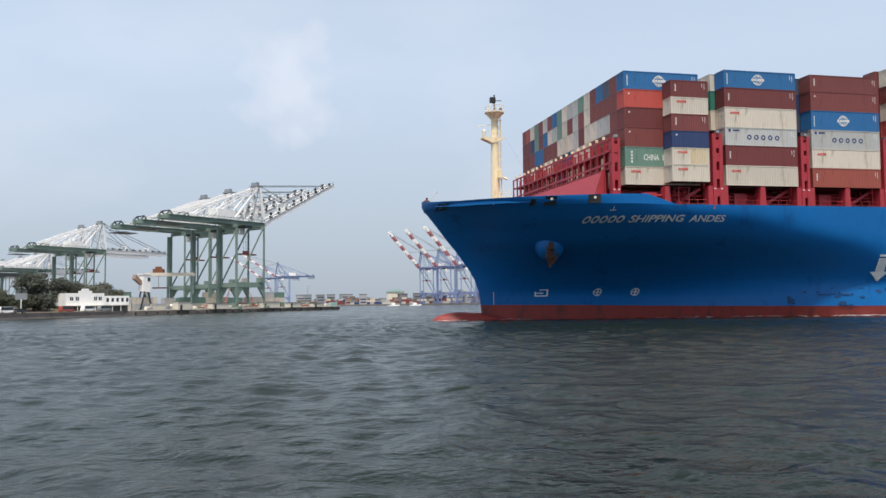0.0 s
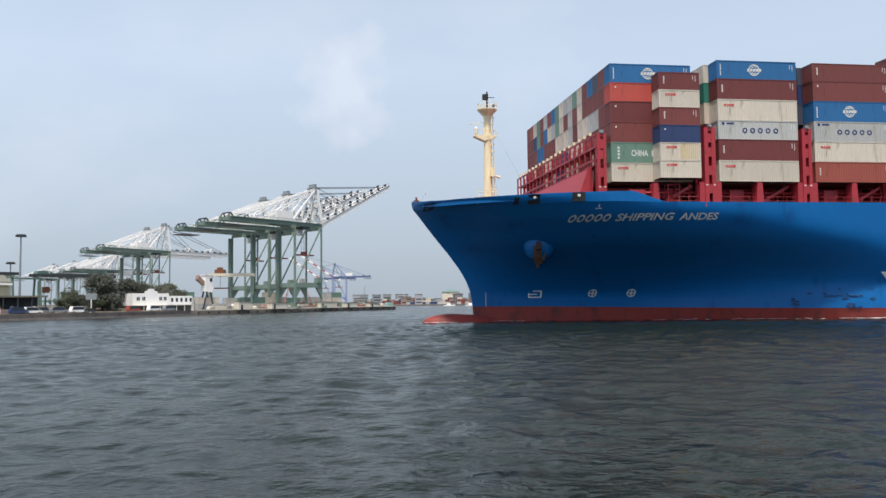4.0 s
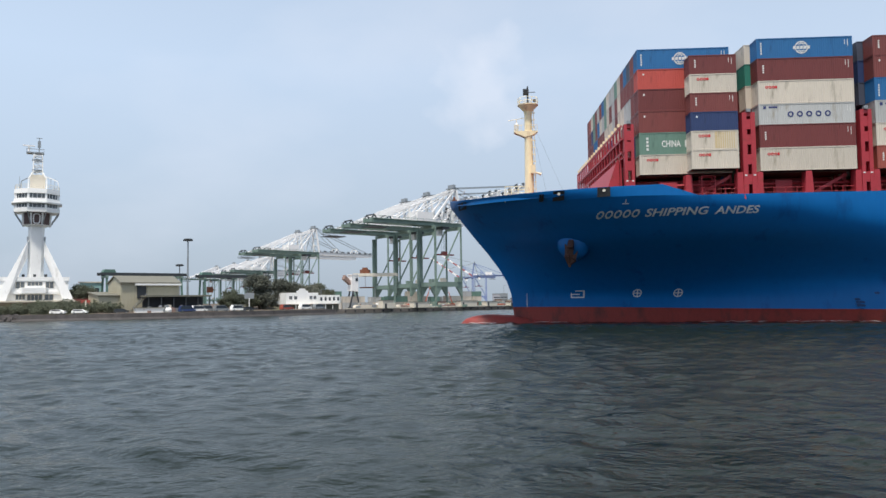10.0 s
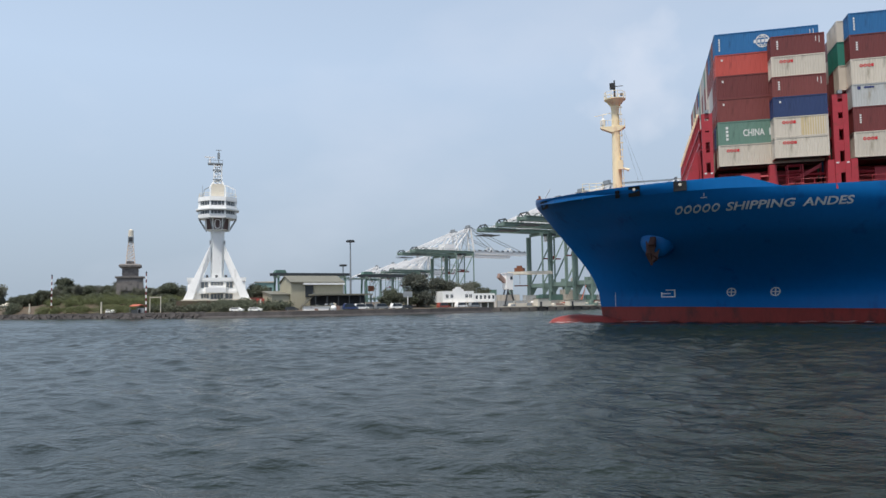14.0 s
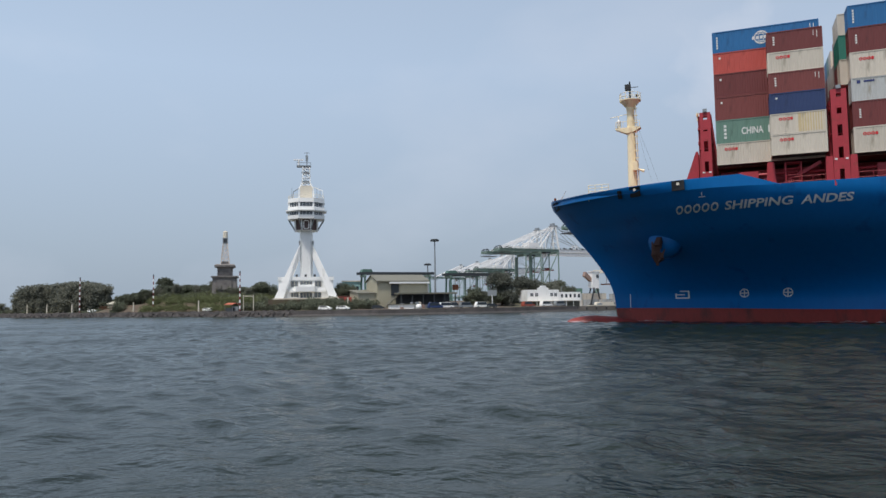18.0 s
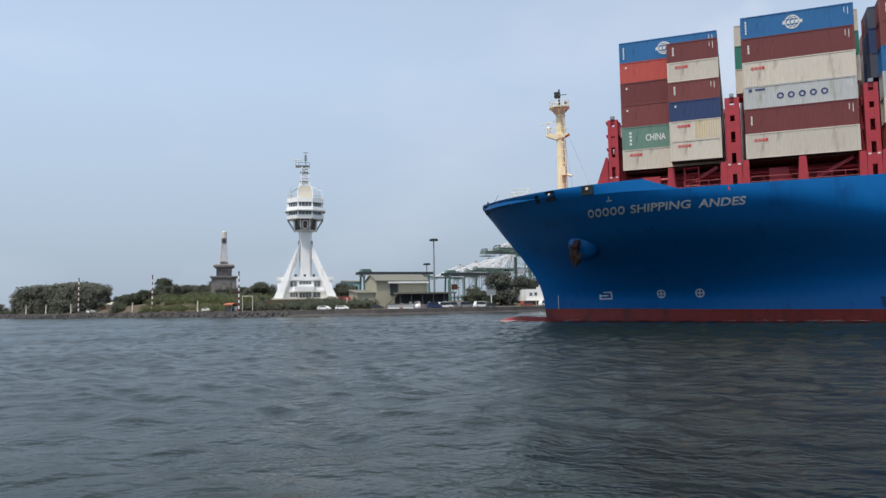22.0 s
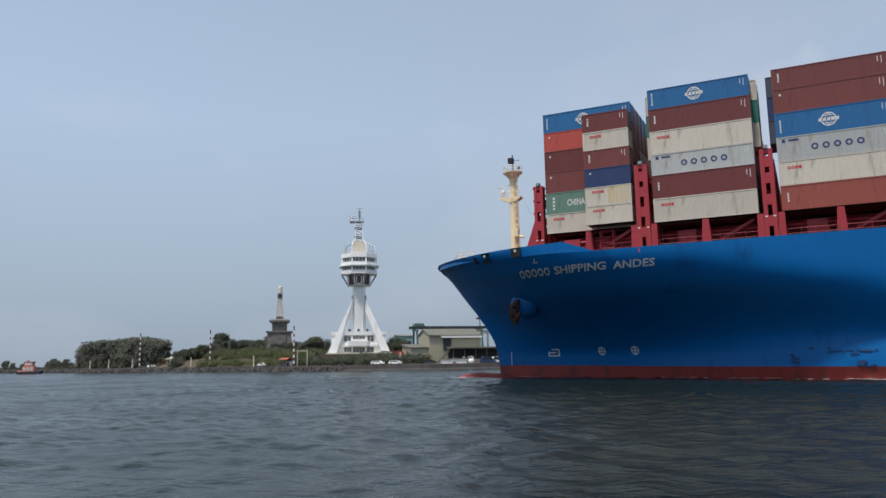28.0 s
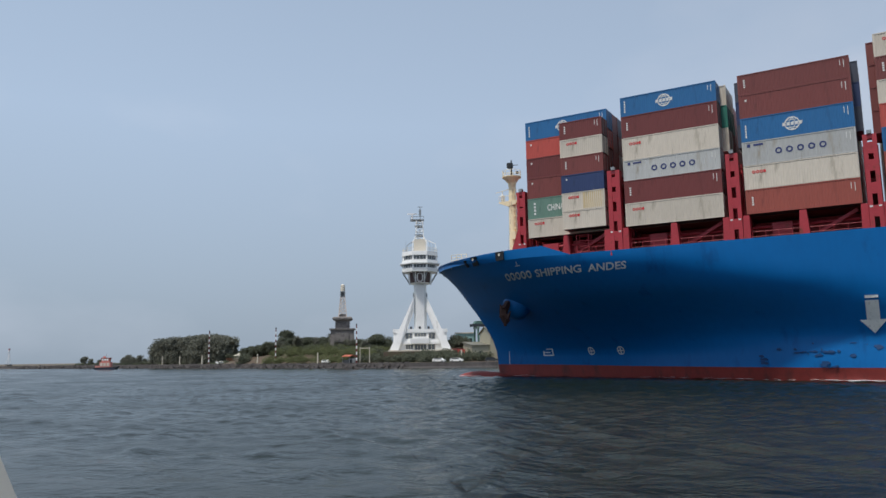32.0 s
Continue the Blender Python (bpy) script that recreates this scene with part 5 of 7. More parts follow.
# ---- trees ----
def crown(name, blobs, count, leaf, seed, material, droop=0.0):
    """Leaf clumps scattered over overlapping lobes, with gaps."""
    rng = np.random.RandomState(seed)
    vs, fs = [], []
    wts = np.array([b[3] * b[4] for b in blobs])
    pick = rng.choice(len(blobs), count, p=wts / wts.sum())
    for k in range(count):
        cx, cy, cz, r, h = blobs[pick[k]]
        d = rng.normal(size=3)
        d /= np.linalg.norm(d)
        q = rng.uniform(0.25, 1.4)
        p = np.array((cx + d[0] * r * q, cy + d[1] * r * q, cz + d[2] * h * q - droop * rng.uniform(0, 1)))
        u = rng.normal(size=3)
        u /= np.linalg.norm(u)
        w = np.cross(u, d + rng.normal(0, 0.5, 3))
        w /= np.linalg.norm(w) + 1e-6
        s = leaf * rng.uniform(0.6, 1.4)
        i = len(vs)
        vs += [tuple(p - u * s), tuple(p + w * s * 0.6), tuple(p + u * s), tuple(p - w * s * 0.6), tuple(p + np.cross(u, w) * s * 0.45)]
        fs += [(i, i + 1, i + 4), (i + 1, i + 2, i + 4), (i + 2, i + 3, i + 4), (i + 3, i, i + 4)]
    me = bpy.data.meshes.new(name)
    me.from_pydata(vs, [], fs)
    me.materials.append(material)
    return me


def trunk_mesh(h, r, seed):
    rng = random.Random(seed)
    m = Mesh().tube((0, 0, 0), (0.2, 0.1, h * 0.55), r, r * 0.6, 8)
    for k in range(6):
        a = k * math.tau / 6 + rng.uniform(-0.4, 0.4)
        z = h * rng.uniform(0.3, 0.55)
        m.tube((0.15, 0.08, z), (math.cos(a) * h * 0.28, math.sin(a) * h * 0.28, z + h * rng.uniform(0.18, 0.35)), r * 0.4, r * 0.12, 6)
    return m.data("trunk", M["bark"])


def tree_kind(h, spread, seed, material, lobes=18, count=3400, leaf=0.32, label="dark green spreading shore tree", low=0.35):
    rng = random.Random(seed)
    t = thing("tree", label, "tree", pose(0, 0, 0), "shore trees")
    part("trunk", trunk_mesh(h, 0.05 * h ** 0.9, seed), None, t)
    blobs = []
    for k in range(lobes):
        a = rng.uniform(0, math.tau)
        d = spread * rng.uniform(0.0, 0.75)
        z = h * rng.uniform(low, 0.86)
        r = spread * rng.uniform(0.18, 0.42)
        blobs.append((math.cos(a) * d, math.sin(a) * d, min(z, h - r * 0.7), r, r * rng.uniform(0.6, 0.9)))
    part("crown", crown("crown", blobs, count, leaf, seed, material), None, t)
    return t


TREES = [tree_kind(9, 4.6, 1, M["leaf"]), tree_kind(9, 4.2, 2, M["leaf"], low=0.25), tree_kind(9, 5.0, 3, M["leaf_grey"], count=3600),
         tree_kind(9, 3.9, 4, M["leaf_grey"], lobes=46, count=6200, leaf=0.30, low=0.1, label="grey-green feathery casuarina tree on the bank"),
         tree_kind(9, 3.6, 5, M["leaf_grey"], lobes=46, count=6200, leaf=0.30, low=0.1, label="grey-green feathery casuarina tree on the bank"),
         tree_kind(9, 3.3, 6, M["leaf_casuarina"], lobes=44, count=6000, leaf=0.28, low=0.14, label="tall dark casuarina tree by the quay road")]
USED = set()


def plant(kind, x, y, z, h, turn=0.0):
    s = h / 9.0
    m = pose(x, y, z, 0, 0, turn)
    if kind not in USED:
        USED.add(kind)
        ob = TREES[kind]
        ob.matrix_basis = m
    else:
        ob = copy_thing(TREES[kind], m)
    ob.scale = (s, s, s)
    return ob


def bushes(name, label, spots, material, seed, leaf=0.35, per=130):
    """Low scrub: many leaf clumps over mounds, one object of stuff."""
    blobs = [(x, y, z, r, h) for x, y, z, r, h in spots]
    me = crown(name, blobs, per * len(spots), leaf, seed, material)
    ob = new(name, me)
    return tagged(ob, label, "shrubs", "", "stuff")


def planting():
    rng = random.Random(8)
    # the wood at the seaward end
    for k in range(63):
        q = (k // 3) / 20
        x, y = -309 + q * 53.5 + rng.uniform(-1.5, 1.5), 275.8 - q * 10.7 + (k % 3) * 4.5 + rng.uniform(-1, 2)
        h = float(np.interp(q, [0, 0.06, 0.15, 0.5, 0.78, 0.83, 0.88, 0.92, 0.97, 1], [9.0, 11.6, 13.2, 13.6, 14.2, 15.2, 13.6, 11.6, 14.2, 13.2])) + rng.uniform(-0.6, 0.6)
        plant(3 + k % 2, x, y, 1.9, h, rng.uniform(0, 360))
    # round tree and the row along the mound
    plant(0, -206.8, 260.1, on_mound(-206.8, 260.1) - 0.2, 9.6, 40)
    plant(1, -210.5, 261.5, on_mound(-210.5, 261.5) - 0.2, 7.4, 80)
    for k in range(24):
        x, y = -232 + k * 3.5, 263.1 - k * 0.85 + rng.uniform(-1, 2)
        plant(k % 3, x, y, on_mound(x, y) - 0.3, float(np.interp(x, [-232, -215, -200, -185, -150], [4.6, 5.0, 5.2, 5.4, 5.2])) + rng.uniform(-0.5, 0.9), rng.uniform(0, 360))
    for k in range(9):
        x, y = -239 + k * 3.6, 259.9 - k * 0.87 + rng.uniform(-1, 1.5)
        plant(k % 2, x, y, on_mound(x, y) - 0.3, 4.2 + 0.25 * k + rng.uniform(-0.4, 0.5), rng.uniform(0, 360))
    for x, y, h in ((-153, 244, 7.4), (-148, 245, 9.2), (-144, 246, 8.6), (-150.5, 246, 7.6), (-113.2, 246.7, 8.0), (-116.5, 248.0, 8.6), (-109.5, 245, 6.6)):
        plant(rng.randrange(2), x, y, 3.8, h, rng.uniform(0, 360))
    # trees before the container yard
    for x, y, h, k in ((-66.6, 258, 8.2, 1), (-64.6, 259.4, 6.4, 5), (-60.6, 270, 13.9, 5), (-60.2, 275, 10.5, 5), (-57.8, 287, 12.9, 5), (-54.8, 291, 11.6, 5), (-61.8, 266, 6.0, 1), (-53.6, 306, 10.8, 1),
                       (-50.8, 309.5, 10.6, 2), (-48.0, 312.5, 10.9, 0), (-44.8, 317, 9.2, 1), (-68.2, 256, 6.4, 1)):
        plant(k, x, y, 1.8, h, rng.uniform(0, 360))
    # far saplings by the sea end
    for x, y, h in ((-387, 291.8, 5.4), (-380, 291, 4.0), (-371, 290.1, 3.4), (-341.4, 282.9, 4.4), (-336.4, 282, 5.8), (-330.4, 280.2, 4.6), (-324.3, 279.4, 5.4), (-319.3, 278.5, 3.6)):
        plant(3, x, y, 1.7, h, rng.uniform(0, 360))
    spots = []
    for k in range(370):
        q, d = rng.random(), rng.random()
        x, y = -203 + q * 62, 243 - q * 15.9 + d * 17
        r = rng.uniform(1.2, 2.4)
        spots.append((x, y, on_mound(x, y) + rng.uniform(0.0, 0.9), r, r * 0.75))
    for k in range(110):
        x = rng.uniform(-203, -146)
        y = float(np.interp(x, [-230, -167, -142], [249.6, 230.6, 221.2])) + rng.uniform(4, 11)
        r = rng.uniform(0.9, 1.8)
        spots.append((x, y, 2.3 + rng.uniform(0.0, 0.8), r, r * 0.7))
    bushes("scrub", "bright green scrub covering the bank before the stone tower", spots, M["leaf_light"], 21, leaf=0.22, per=210)
    spots = []
    for k in range(170):
        q = rng.random()
        x = -150 + q * 54
        d = rng.random()
        y = float(np.interp(x, [-150, -142, -115, -96], [228.1, 225.2, 220.1, 228])) + 1 + d * 9
        r = rng.uniform(0.9, 1.7)
        spots.append((x, y, 2.2 + d * 1.9 + rng.uniform(0.0, 1.2), r, r * 0.8))
    bushes("hedge", "dark green hedge and weeds along the bank road", spots, M["leaf"], 22, per=110)
    spots = [(-221.5, 248.6, 3.5, 2.9, 2.5), (-219.2, 248.2, 3.4, 2.4, 2.1), (-240, 254.4, 2.4, 1.1, 0.9), (-236, 254, 2.4, 0.9, 0.8)]
    for k in range(40):
        x = rng.uniform(-300, -232)
        spots.append((x, float(np.interp(x, [-300, -232], [269.9, 254.6])) + rng.uniform(-2, 5), 1.9, rng.uniform(0.7, 1.5), rng.uniform(0.5, 0.9)))
    for k in range(95):
        x = rng.uniform(-392, -238)
        y = float(np.interp(x, [-392, -313, -241], [290.7, 274.5, 262.4])) + rng.uniform(-1.5, 2.5)
        r = rng.uniform(0.9, 1.9) * (0.7 if x < -318 else 1.0)
        spots.append((x, y, 2.0, r, r * 0.8))
    bushes("shrubs", "low dark shrubs on the sandy bank", spots, M["leaf"], 23)
    spots = []
    for k in range(240):
        q, d = rng.random(), rng.random()
        x = -236 + q * 94
        y = 259.5 - q * 24.4 + d * 12
        r = rng.uniform(1.2, 2.3)
        spots.append((x, y, on_mound(x, y) + rng.uniform(0.2, 1.0), r, r * 0.75))
    bushes("mound_thicket", "dark green thicket covering the mound", spots, M["leaf"], 24, per=130)


planting()


def palm(x, y, z, h):
    t = thing("palm_tree", "small palm with drooping fronds beside the tower", "palm tree", pose(x, y, z))
    part("trunk", Mesh().tube((0, 0, 0), (0.2, 0, h), 0.28, 0.2, 8), M["bark"], t)
    rng = random.Random(3)
    for k in range(18):
        a, up = k * math.tau / 18 + rng.uniform(-0.15, 0.15), rng.uniform(0.1, 1.1)
        c, s = math.cos(a), math.sin(a)
        pts = [(0.2 + c * r, s * r, h + up * r * 0.9 - 0.33 * r * r) for r in (0, 0.9, 1.8, 2.6)]
        m = Mesh()
        for p, q, w in zip(pts[:-1], pts[1:], (0.35, 0.5, 0.3)):
            m.add([(p[0] - s * w, p[1] + c * w, p[2] - 0.12), p, q, (q[0] - s * w * 0.7, q[1] + c * w * 0.7, q[2] - 0.12), (p[0] + s * w, p[1] - c * w, p[2] - 0.12), (q[0] + s * w * 0.7, q[1] - c * w * 0.7, q[2] - 0.12)],
                  [(0, 1, 2, 3), (1, 4, 5, 2)])
        part("frond", m, M["leaf"], t)


palm(-95.8, 261.0, 4.0, 6.5)


# ---- quay cranes ----
def quay_crane(name_label, body, boom_mat, tip_mat, boom_angle, category="crane", frame_mat="crane_white", stout=1.0):
    """A rail-mounted quay crane; local x points along the boom, the waterside rail near x = 0, the ground at z = 0."""
    t = thing("quay_crane", name_label, category, pose(0, 0, 0), "quay cranes")
    G, S, H = 18.2, 12.6, 44.0          # gauge, leg spacing, girder height
    F, B = -3.1, -3.1 - G               # waterside and landside legs
    for x in (F, B):
        for y in (-S / 2, S / 2):
            part("leg", Mesh().bar((x, y, 2.2), (x, y, H), 0.70, 0.80), M[body], t)
            bog = Mesh().box(x - 0.7, y - 3.6, 0, x + 0.7, y + 3.6, 1.3)
            part("bogie", bog, M[body], t)
    for x in (F, B):
        part("sill_beam", Mesh().box(x - 0.75, -S / 2, 1.3, x + 0.75, S / 2, 3.0), M[body], t)
        part("tie_beam", Mesh().box(x - 0.7, -S / 2, H - 1.6, x + 0.7, S / 2, H), M[body], t)
    for y in (-S / 2, S / 2):
        part("portal_beam", Mesh().box(B, y - 0.8, 11.0, F, y + 0.8, 13.6), M[body], t)
        part("diagonal", Mesh().bar((B + 0.5, y, 13.5), (F - 0.5, y, H - 1), 0.62), M[body], t)
        for x in (F, B):
            s = 1 if x == B else -1
            part("knee", Mesh().prism([(x, 11.2), (x + s * 4.2, 11.2), (x, 5.0)], 1, y - 0.6, y + 0.6), M[body], t)
    part("cross_beam", Mesh().box(F - 0.6, -S / 2, 11.2, F + 0.6, S / 2, 13.4), M[body], t)
    part("cross_beam", Mesh().box(B - 0.6, -S / 2, 11.2, B + 0.6, S / 2, 13.4), M[body], t)
    for y in (-3.2, 3.2):
        part("girder", Mesh().box(-61, y - 0.7, H, -0.5, y + 0.7, H + 2.2), M[body], t)
    for x in (-60, -45, -30, -15):
        part("girder_tie", Mesh().box(x, -3.2, H + 0.4, x + 1, 3.2, H + 1.6), M[body], t)
    rl = Mesh()
    for y in (-4.6, 4.6):
        for x in np.arange(-60, -1, 4):
            rl.bar((x, y, H + 1.9), (x, y, H + 3.3), 0.12)
        rl.bar((-60, y, H + 3.3), (-1, y, H + 3.3), 0.12)
        rl.box(-60, min(y, y * 0.85), H + 1.8, -1, max(y, y * 0.85), H + 1.95)
    part("girder_walkway", rl, M[body], t)
    for x in (-60.5, -51):
        part("rear_frame", Mesh().bar((x, -3.2, H + 2), (x + 1.5, -3.2, H + 4.0), 0.5).bar((x, 3.2, H + 2), (x + 1.5, 3.2, H + 4.0), 0.5)
             .bar((x + 3, -3.2, H + 2), (x + 1.5, -3.2, H + 4.0), 0.5).bar((x + 3, 3.2, H + 2), (x + 1.5, 3.2, H + 4.0), 0.5).bar((x + 1.5, -3.2, H + 3.9), (x + 1.5, 3.2, H + 3.9), 0.6), M["dark"], t)
    part("rear_platform", Mesh().box(-61.5, -4.4, H - 2.4, -50, 4.4, H - 2.0).box(-61.5, -4.4, H - 0.9, -50, -4.2, H - 0.7).box(-61.5, 4.2, H - 0.9, -50, 4.4, H - 0.7), M["dark"], t)
    part("machinery_house", Mesh().box(-32, -4.6, H + 2.2, -21.5, 4.6, H + 7.2), M["crane_white"], t, "white machinery house")
    part("trolley", Mesh().box(-14, -3.6, H - 1.2, -9, 3.6, H), M["dark"], t)
    part("operator_cab", Mesh().box(-13, 1.0, H - 4.4, -10, 3.6, H - 1.2), M["crane_white"], t)
    part("spreader", Mesh().box(-16, -1.2, H - 15.6, -3.8, 1.2, H - 14.9).box(-11.5, -1.0, H - 15, -8.5, 1.0, H - 13.4), BOX["maroon"], t, "dull red spreader")
    rp = Mesh()
    for x in (-11, -9):
        for y in (-0.8, 0.8):
            rp.tube((x, y, H - 13.4), (x, y, H - 1), 0.07, n=4)
    part("hoist_rope", rp, M["dark"], t)
    # A-frame and stays
    top = 66.3
    for y in (-3.4, 3.4):
        part("a_frame_leg", Mesh().bar((0.0, y, H + 2), (-3.0, y * 0.75, top), 1.15 * stout), M[frame_mat], t)
        part("back_stay", Mesh().bar((-3.0, y * 0.75, top), (-21, y, H + 2.2), 0.85 * stout), M[frame_mat], t)
        part("rear_stay", Mesh().bar((-3.2, y * 0.75, top - 0.5), (-54, y, H + 2.2), 0.75 * stout), M[frame_mat], t)
        part("rear_stay", Mesh().bar((-3.2, y * 0.75, top - 1.2), (-38, y, H + 2.2), 0.55 * stout), M[frame_mat], t)
        part("stay_post", Mesh().bar((-14, y, H + 2.2), (-14, y, H + 9.5), 0.5 * stout), M[frame_mat], t)
        part("inner_leg", Mesh().bar((-9, y, H + 2), (-3.4, y * 0.75, top - 1), 0.45), M["steel"], t)
    for z, q in ((H + 8, 0.25), (H + 14, 0.55)):
        part("a_frame_tie", Mesh().bar((-3.0 * q, -3.2, z), (-3.0 * q, 3.2, z), 0.5 * stout), M[frame_mat], t)
    part("apex_house", Mesh().box(-5.2, -3.4, top - 0.4, -1.4, 3.4, top + 0.2).box(-4.6, -2.4, top + 0.2, -3.0, 2.4, top + 1.9), M["steel"], t)
    # boom
    L = 61.5
    boom = Mesh()
    for y in (-3.0, 3.0):
        boom.box(0, y - 0.6, -1.3, L, y + 0.6, 1.2)
    for x in np.arange(4, L, 9):
        boom.box(x, -3, -0.5, x + 0.6, 3, 0.5)
    R = Matrix.Translation((-0.6, 0, H + 1.1)) @ pose(0, 0, 0, 0, -boom_angle, 0)
    if tip_mat:
        for k in range(8):
            b = Mesh()
            for y in (-3.0, 3.0):
                b.box(k * L / 8, y - 0.6, -1.15, (k + 1) * L / 8, y + 0.6, 1.15)
            b.box(k * L / 8 + 3, -3, -0.5, k * L / 8 + 3.8, 3, 0.5)
            part("boom_section", b.moved(R), M[boom_mat] if k % 2 else M[tip_mat], t)
    else:
        bo = part("boom", boom.moved(R), M[boom_mat], t, "white boom")
        rl = Mesh()
        for y in (-3.9, 3.9):
            for x in np.arange(1, L, 3):
                rl.bar((x, y, 0.9), (x, y, 2.3), 0.14)
            rl.bar((0, y, 2.3), (L, y, 2.3), 0.14).bar((0, y, 1.6), (L, y, 1.6), 0.1)
            rl.box(0, min(y, y * 0.85), 0.85, L, max(y, y * 0.85), 1.0)
        part("boom_walkway", rl.moved(R), M["steel"], bo)
        for x in np.arange(6, L, 6.5):
            for y in (-3, 3):
                part("rope_guide", Mesh().box(x, y - 0.5, 1.2, x + 1.2, y + 0.5, 2.6).moved(R), M["dark"], bo)
        for x in (20, 42):
            fr = Mesh()
            for y in (-3, 3):
                fr.bar((x - 2, y, 1), (x, y, 4.6), 0.5).bar((x + 2, y, 1), (x, y, 4.6), 0.5)
            fr.bar((x, -3, 4.6), (x, 3, 4.6), 0.5)
            part("stay_frame", fr.moved(R), M[boom_mat], bo)
        for k in range(15):
            part("lacing", Mesh().bar((2 + k * 4, -2.6, 0.3), (6 + k * 4, 2.6, 0.3), 0.4).moved(R), M[boom_mat], bo)
    tip = R @ Vector((L - 3, 0, 1))
    midp = R @ Vector((26, 0, 1))
    for y in (-2.6, 2.6):
        part("fore_stay", Mesh().bar((-3.0, y, top), (tip.x, y, tip.z), 0.4), M["steel"], t)
        part("fore_stay", Mesh().bar((-3.0, y, top), (midp.x, y, midp.z), 0.32), M["steel"], t)
    part("stair_tower", Mesh().box(B - 2.6, S / 2 - 0.6, 3, B - 1.0, S / 2 + 0.6, H - 2), M[body], t)
    for y in (-S / 2, S / 2):
        part("drive_box", Mesh().box(F - 4, y - 1.4, 13.6, F - 1.5, y + 1.4, 16.2), M["cream_wall"] if y > 0 else M[body], t)
    return t


def place(ob, spots, s=0.837):
    ob.matrix_basis = spots[0]
    ob.scale = (s, s, s)
    for m in spots[1:]:
        copy_thing(ob, m)


g28 = quay_crane("green quay crane with a white boom raised at an angle", "green", "crane_white", None, 27)
place(g28, [pose(10.8 - 12.9 * k, 351.3 + 21.3 * k, 1.72, 0, 0, 41.5) for k in range(3)])
g0 = quay_crane("green quay crane with its white boom lowered over the berth", "green", "crane_white", None, 0)
place(g0, [pose(x, y, 1.72, 0, 0, 50) for x, y in ((-89.8, 521.5), (-106.5, 547))])
g_far = quay_crane("green quay crane with heavy white stays and its boom lowered", "green", "crane_white", None, 0, stout=1.7)
place(g_far, [pose(x, y, 1.72, 0, 0, 50) for x, y in ((-220.0, 907.7), (-245.6, 953.0), (-278.1, 1008.3), (-317.4, 1073.7), (-366.7, 1144.2))], 0.96)
b45 = quay_crane("pale blue quay crane with a raised red and white boom", "crane_blue", "crane_white", "crane_red", 48, frame_mat="crane_blue")
place(b45, [pose(x, y, 1.6, 0, 0, 188) for x, y in ((172.2, 786.4), (185.2, 759.2), (197.9, 725.0), (210.3, 694.9))])
br = quay_crane("blue quay crane with a raised red and white boom", "crane_blue", "crane_white", "crane_red", 35, frame_mat="crane_blue")
place(br, [pose(23.9, 1012.4, 1.6, 0, 0, 172), pose(6.5, 1072.5, 1.6, 0, 0, 172)])


# ---- yard: gantry crane, shed, lamps, house ----
def yard_gantry(x, y, turn):
    t = thing("yard_gantry_crane", "green rail gantry crane spanning the yard behind the shed", "crane", pose(x, y, 1.8, 0, 0, turn), "yard cranes")
    H = 13.0
    for xx in (0, 26):
        for yy in (-3.5, 3.5):
            part("leg", Mesh().bar((xx, yy, 0.8), (xx, yy * 0.6, H), 0.6), M["gantry"], t)
        part("sill_beam", Mesh().box(xx - 0.5, -5, 0, xx + 0.5, 5, 0.8), M["green"], t)
        part("tie_beam", Mesh().box(xx - 0.4, -3, H - 0.8, xx + 0.4, 3, H), M["green"], t)
    for yy in (-1.8, 1.8):
        part("girder", Mesh().box(-2, yy - 0.4, H, 28, yy + 0.4, H + 1.0), M["dark"], t)
    part("trolley_house", Mesh().prism([(-1.0, H + 1), (3.4, H + 1), (2.8, H + 2.1), (-0.4, H + 2.1)], 1, -1.6, 1.6), M["gantry"], t)
    part("hoist", Mesh().box(2.0, -0.8, H - 5.8, 4.0, 0.8, H - 3.6).tube((3, 0, H - 3.6), (3, 0, H), 0.08, n=4), M["rust"], t)


yard_gantry(-110.8, 255.8, 42)
yard_gantry(-88, 288, 42)


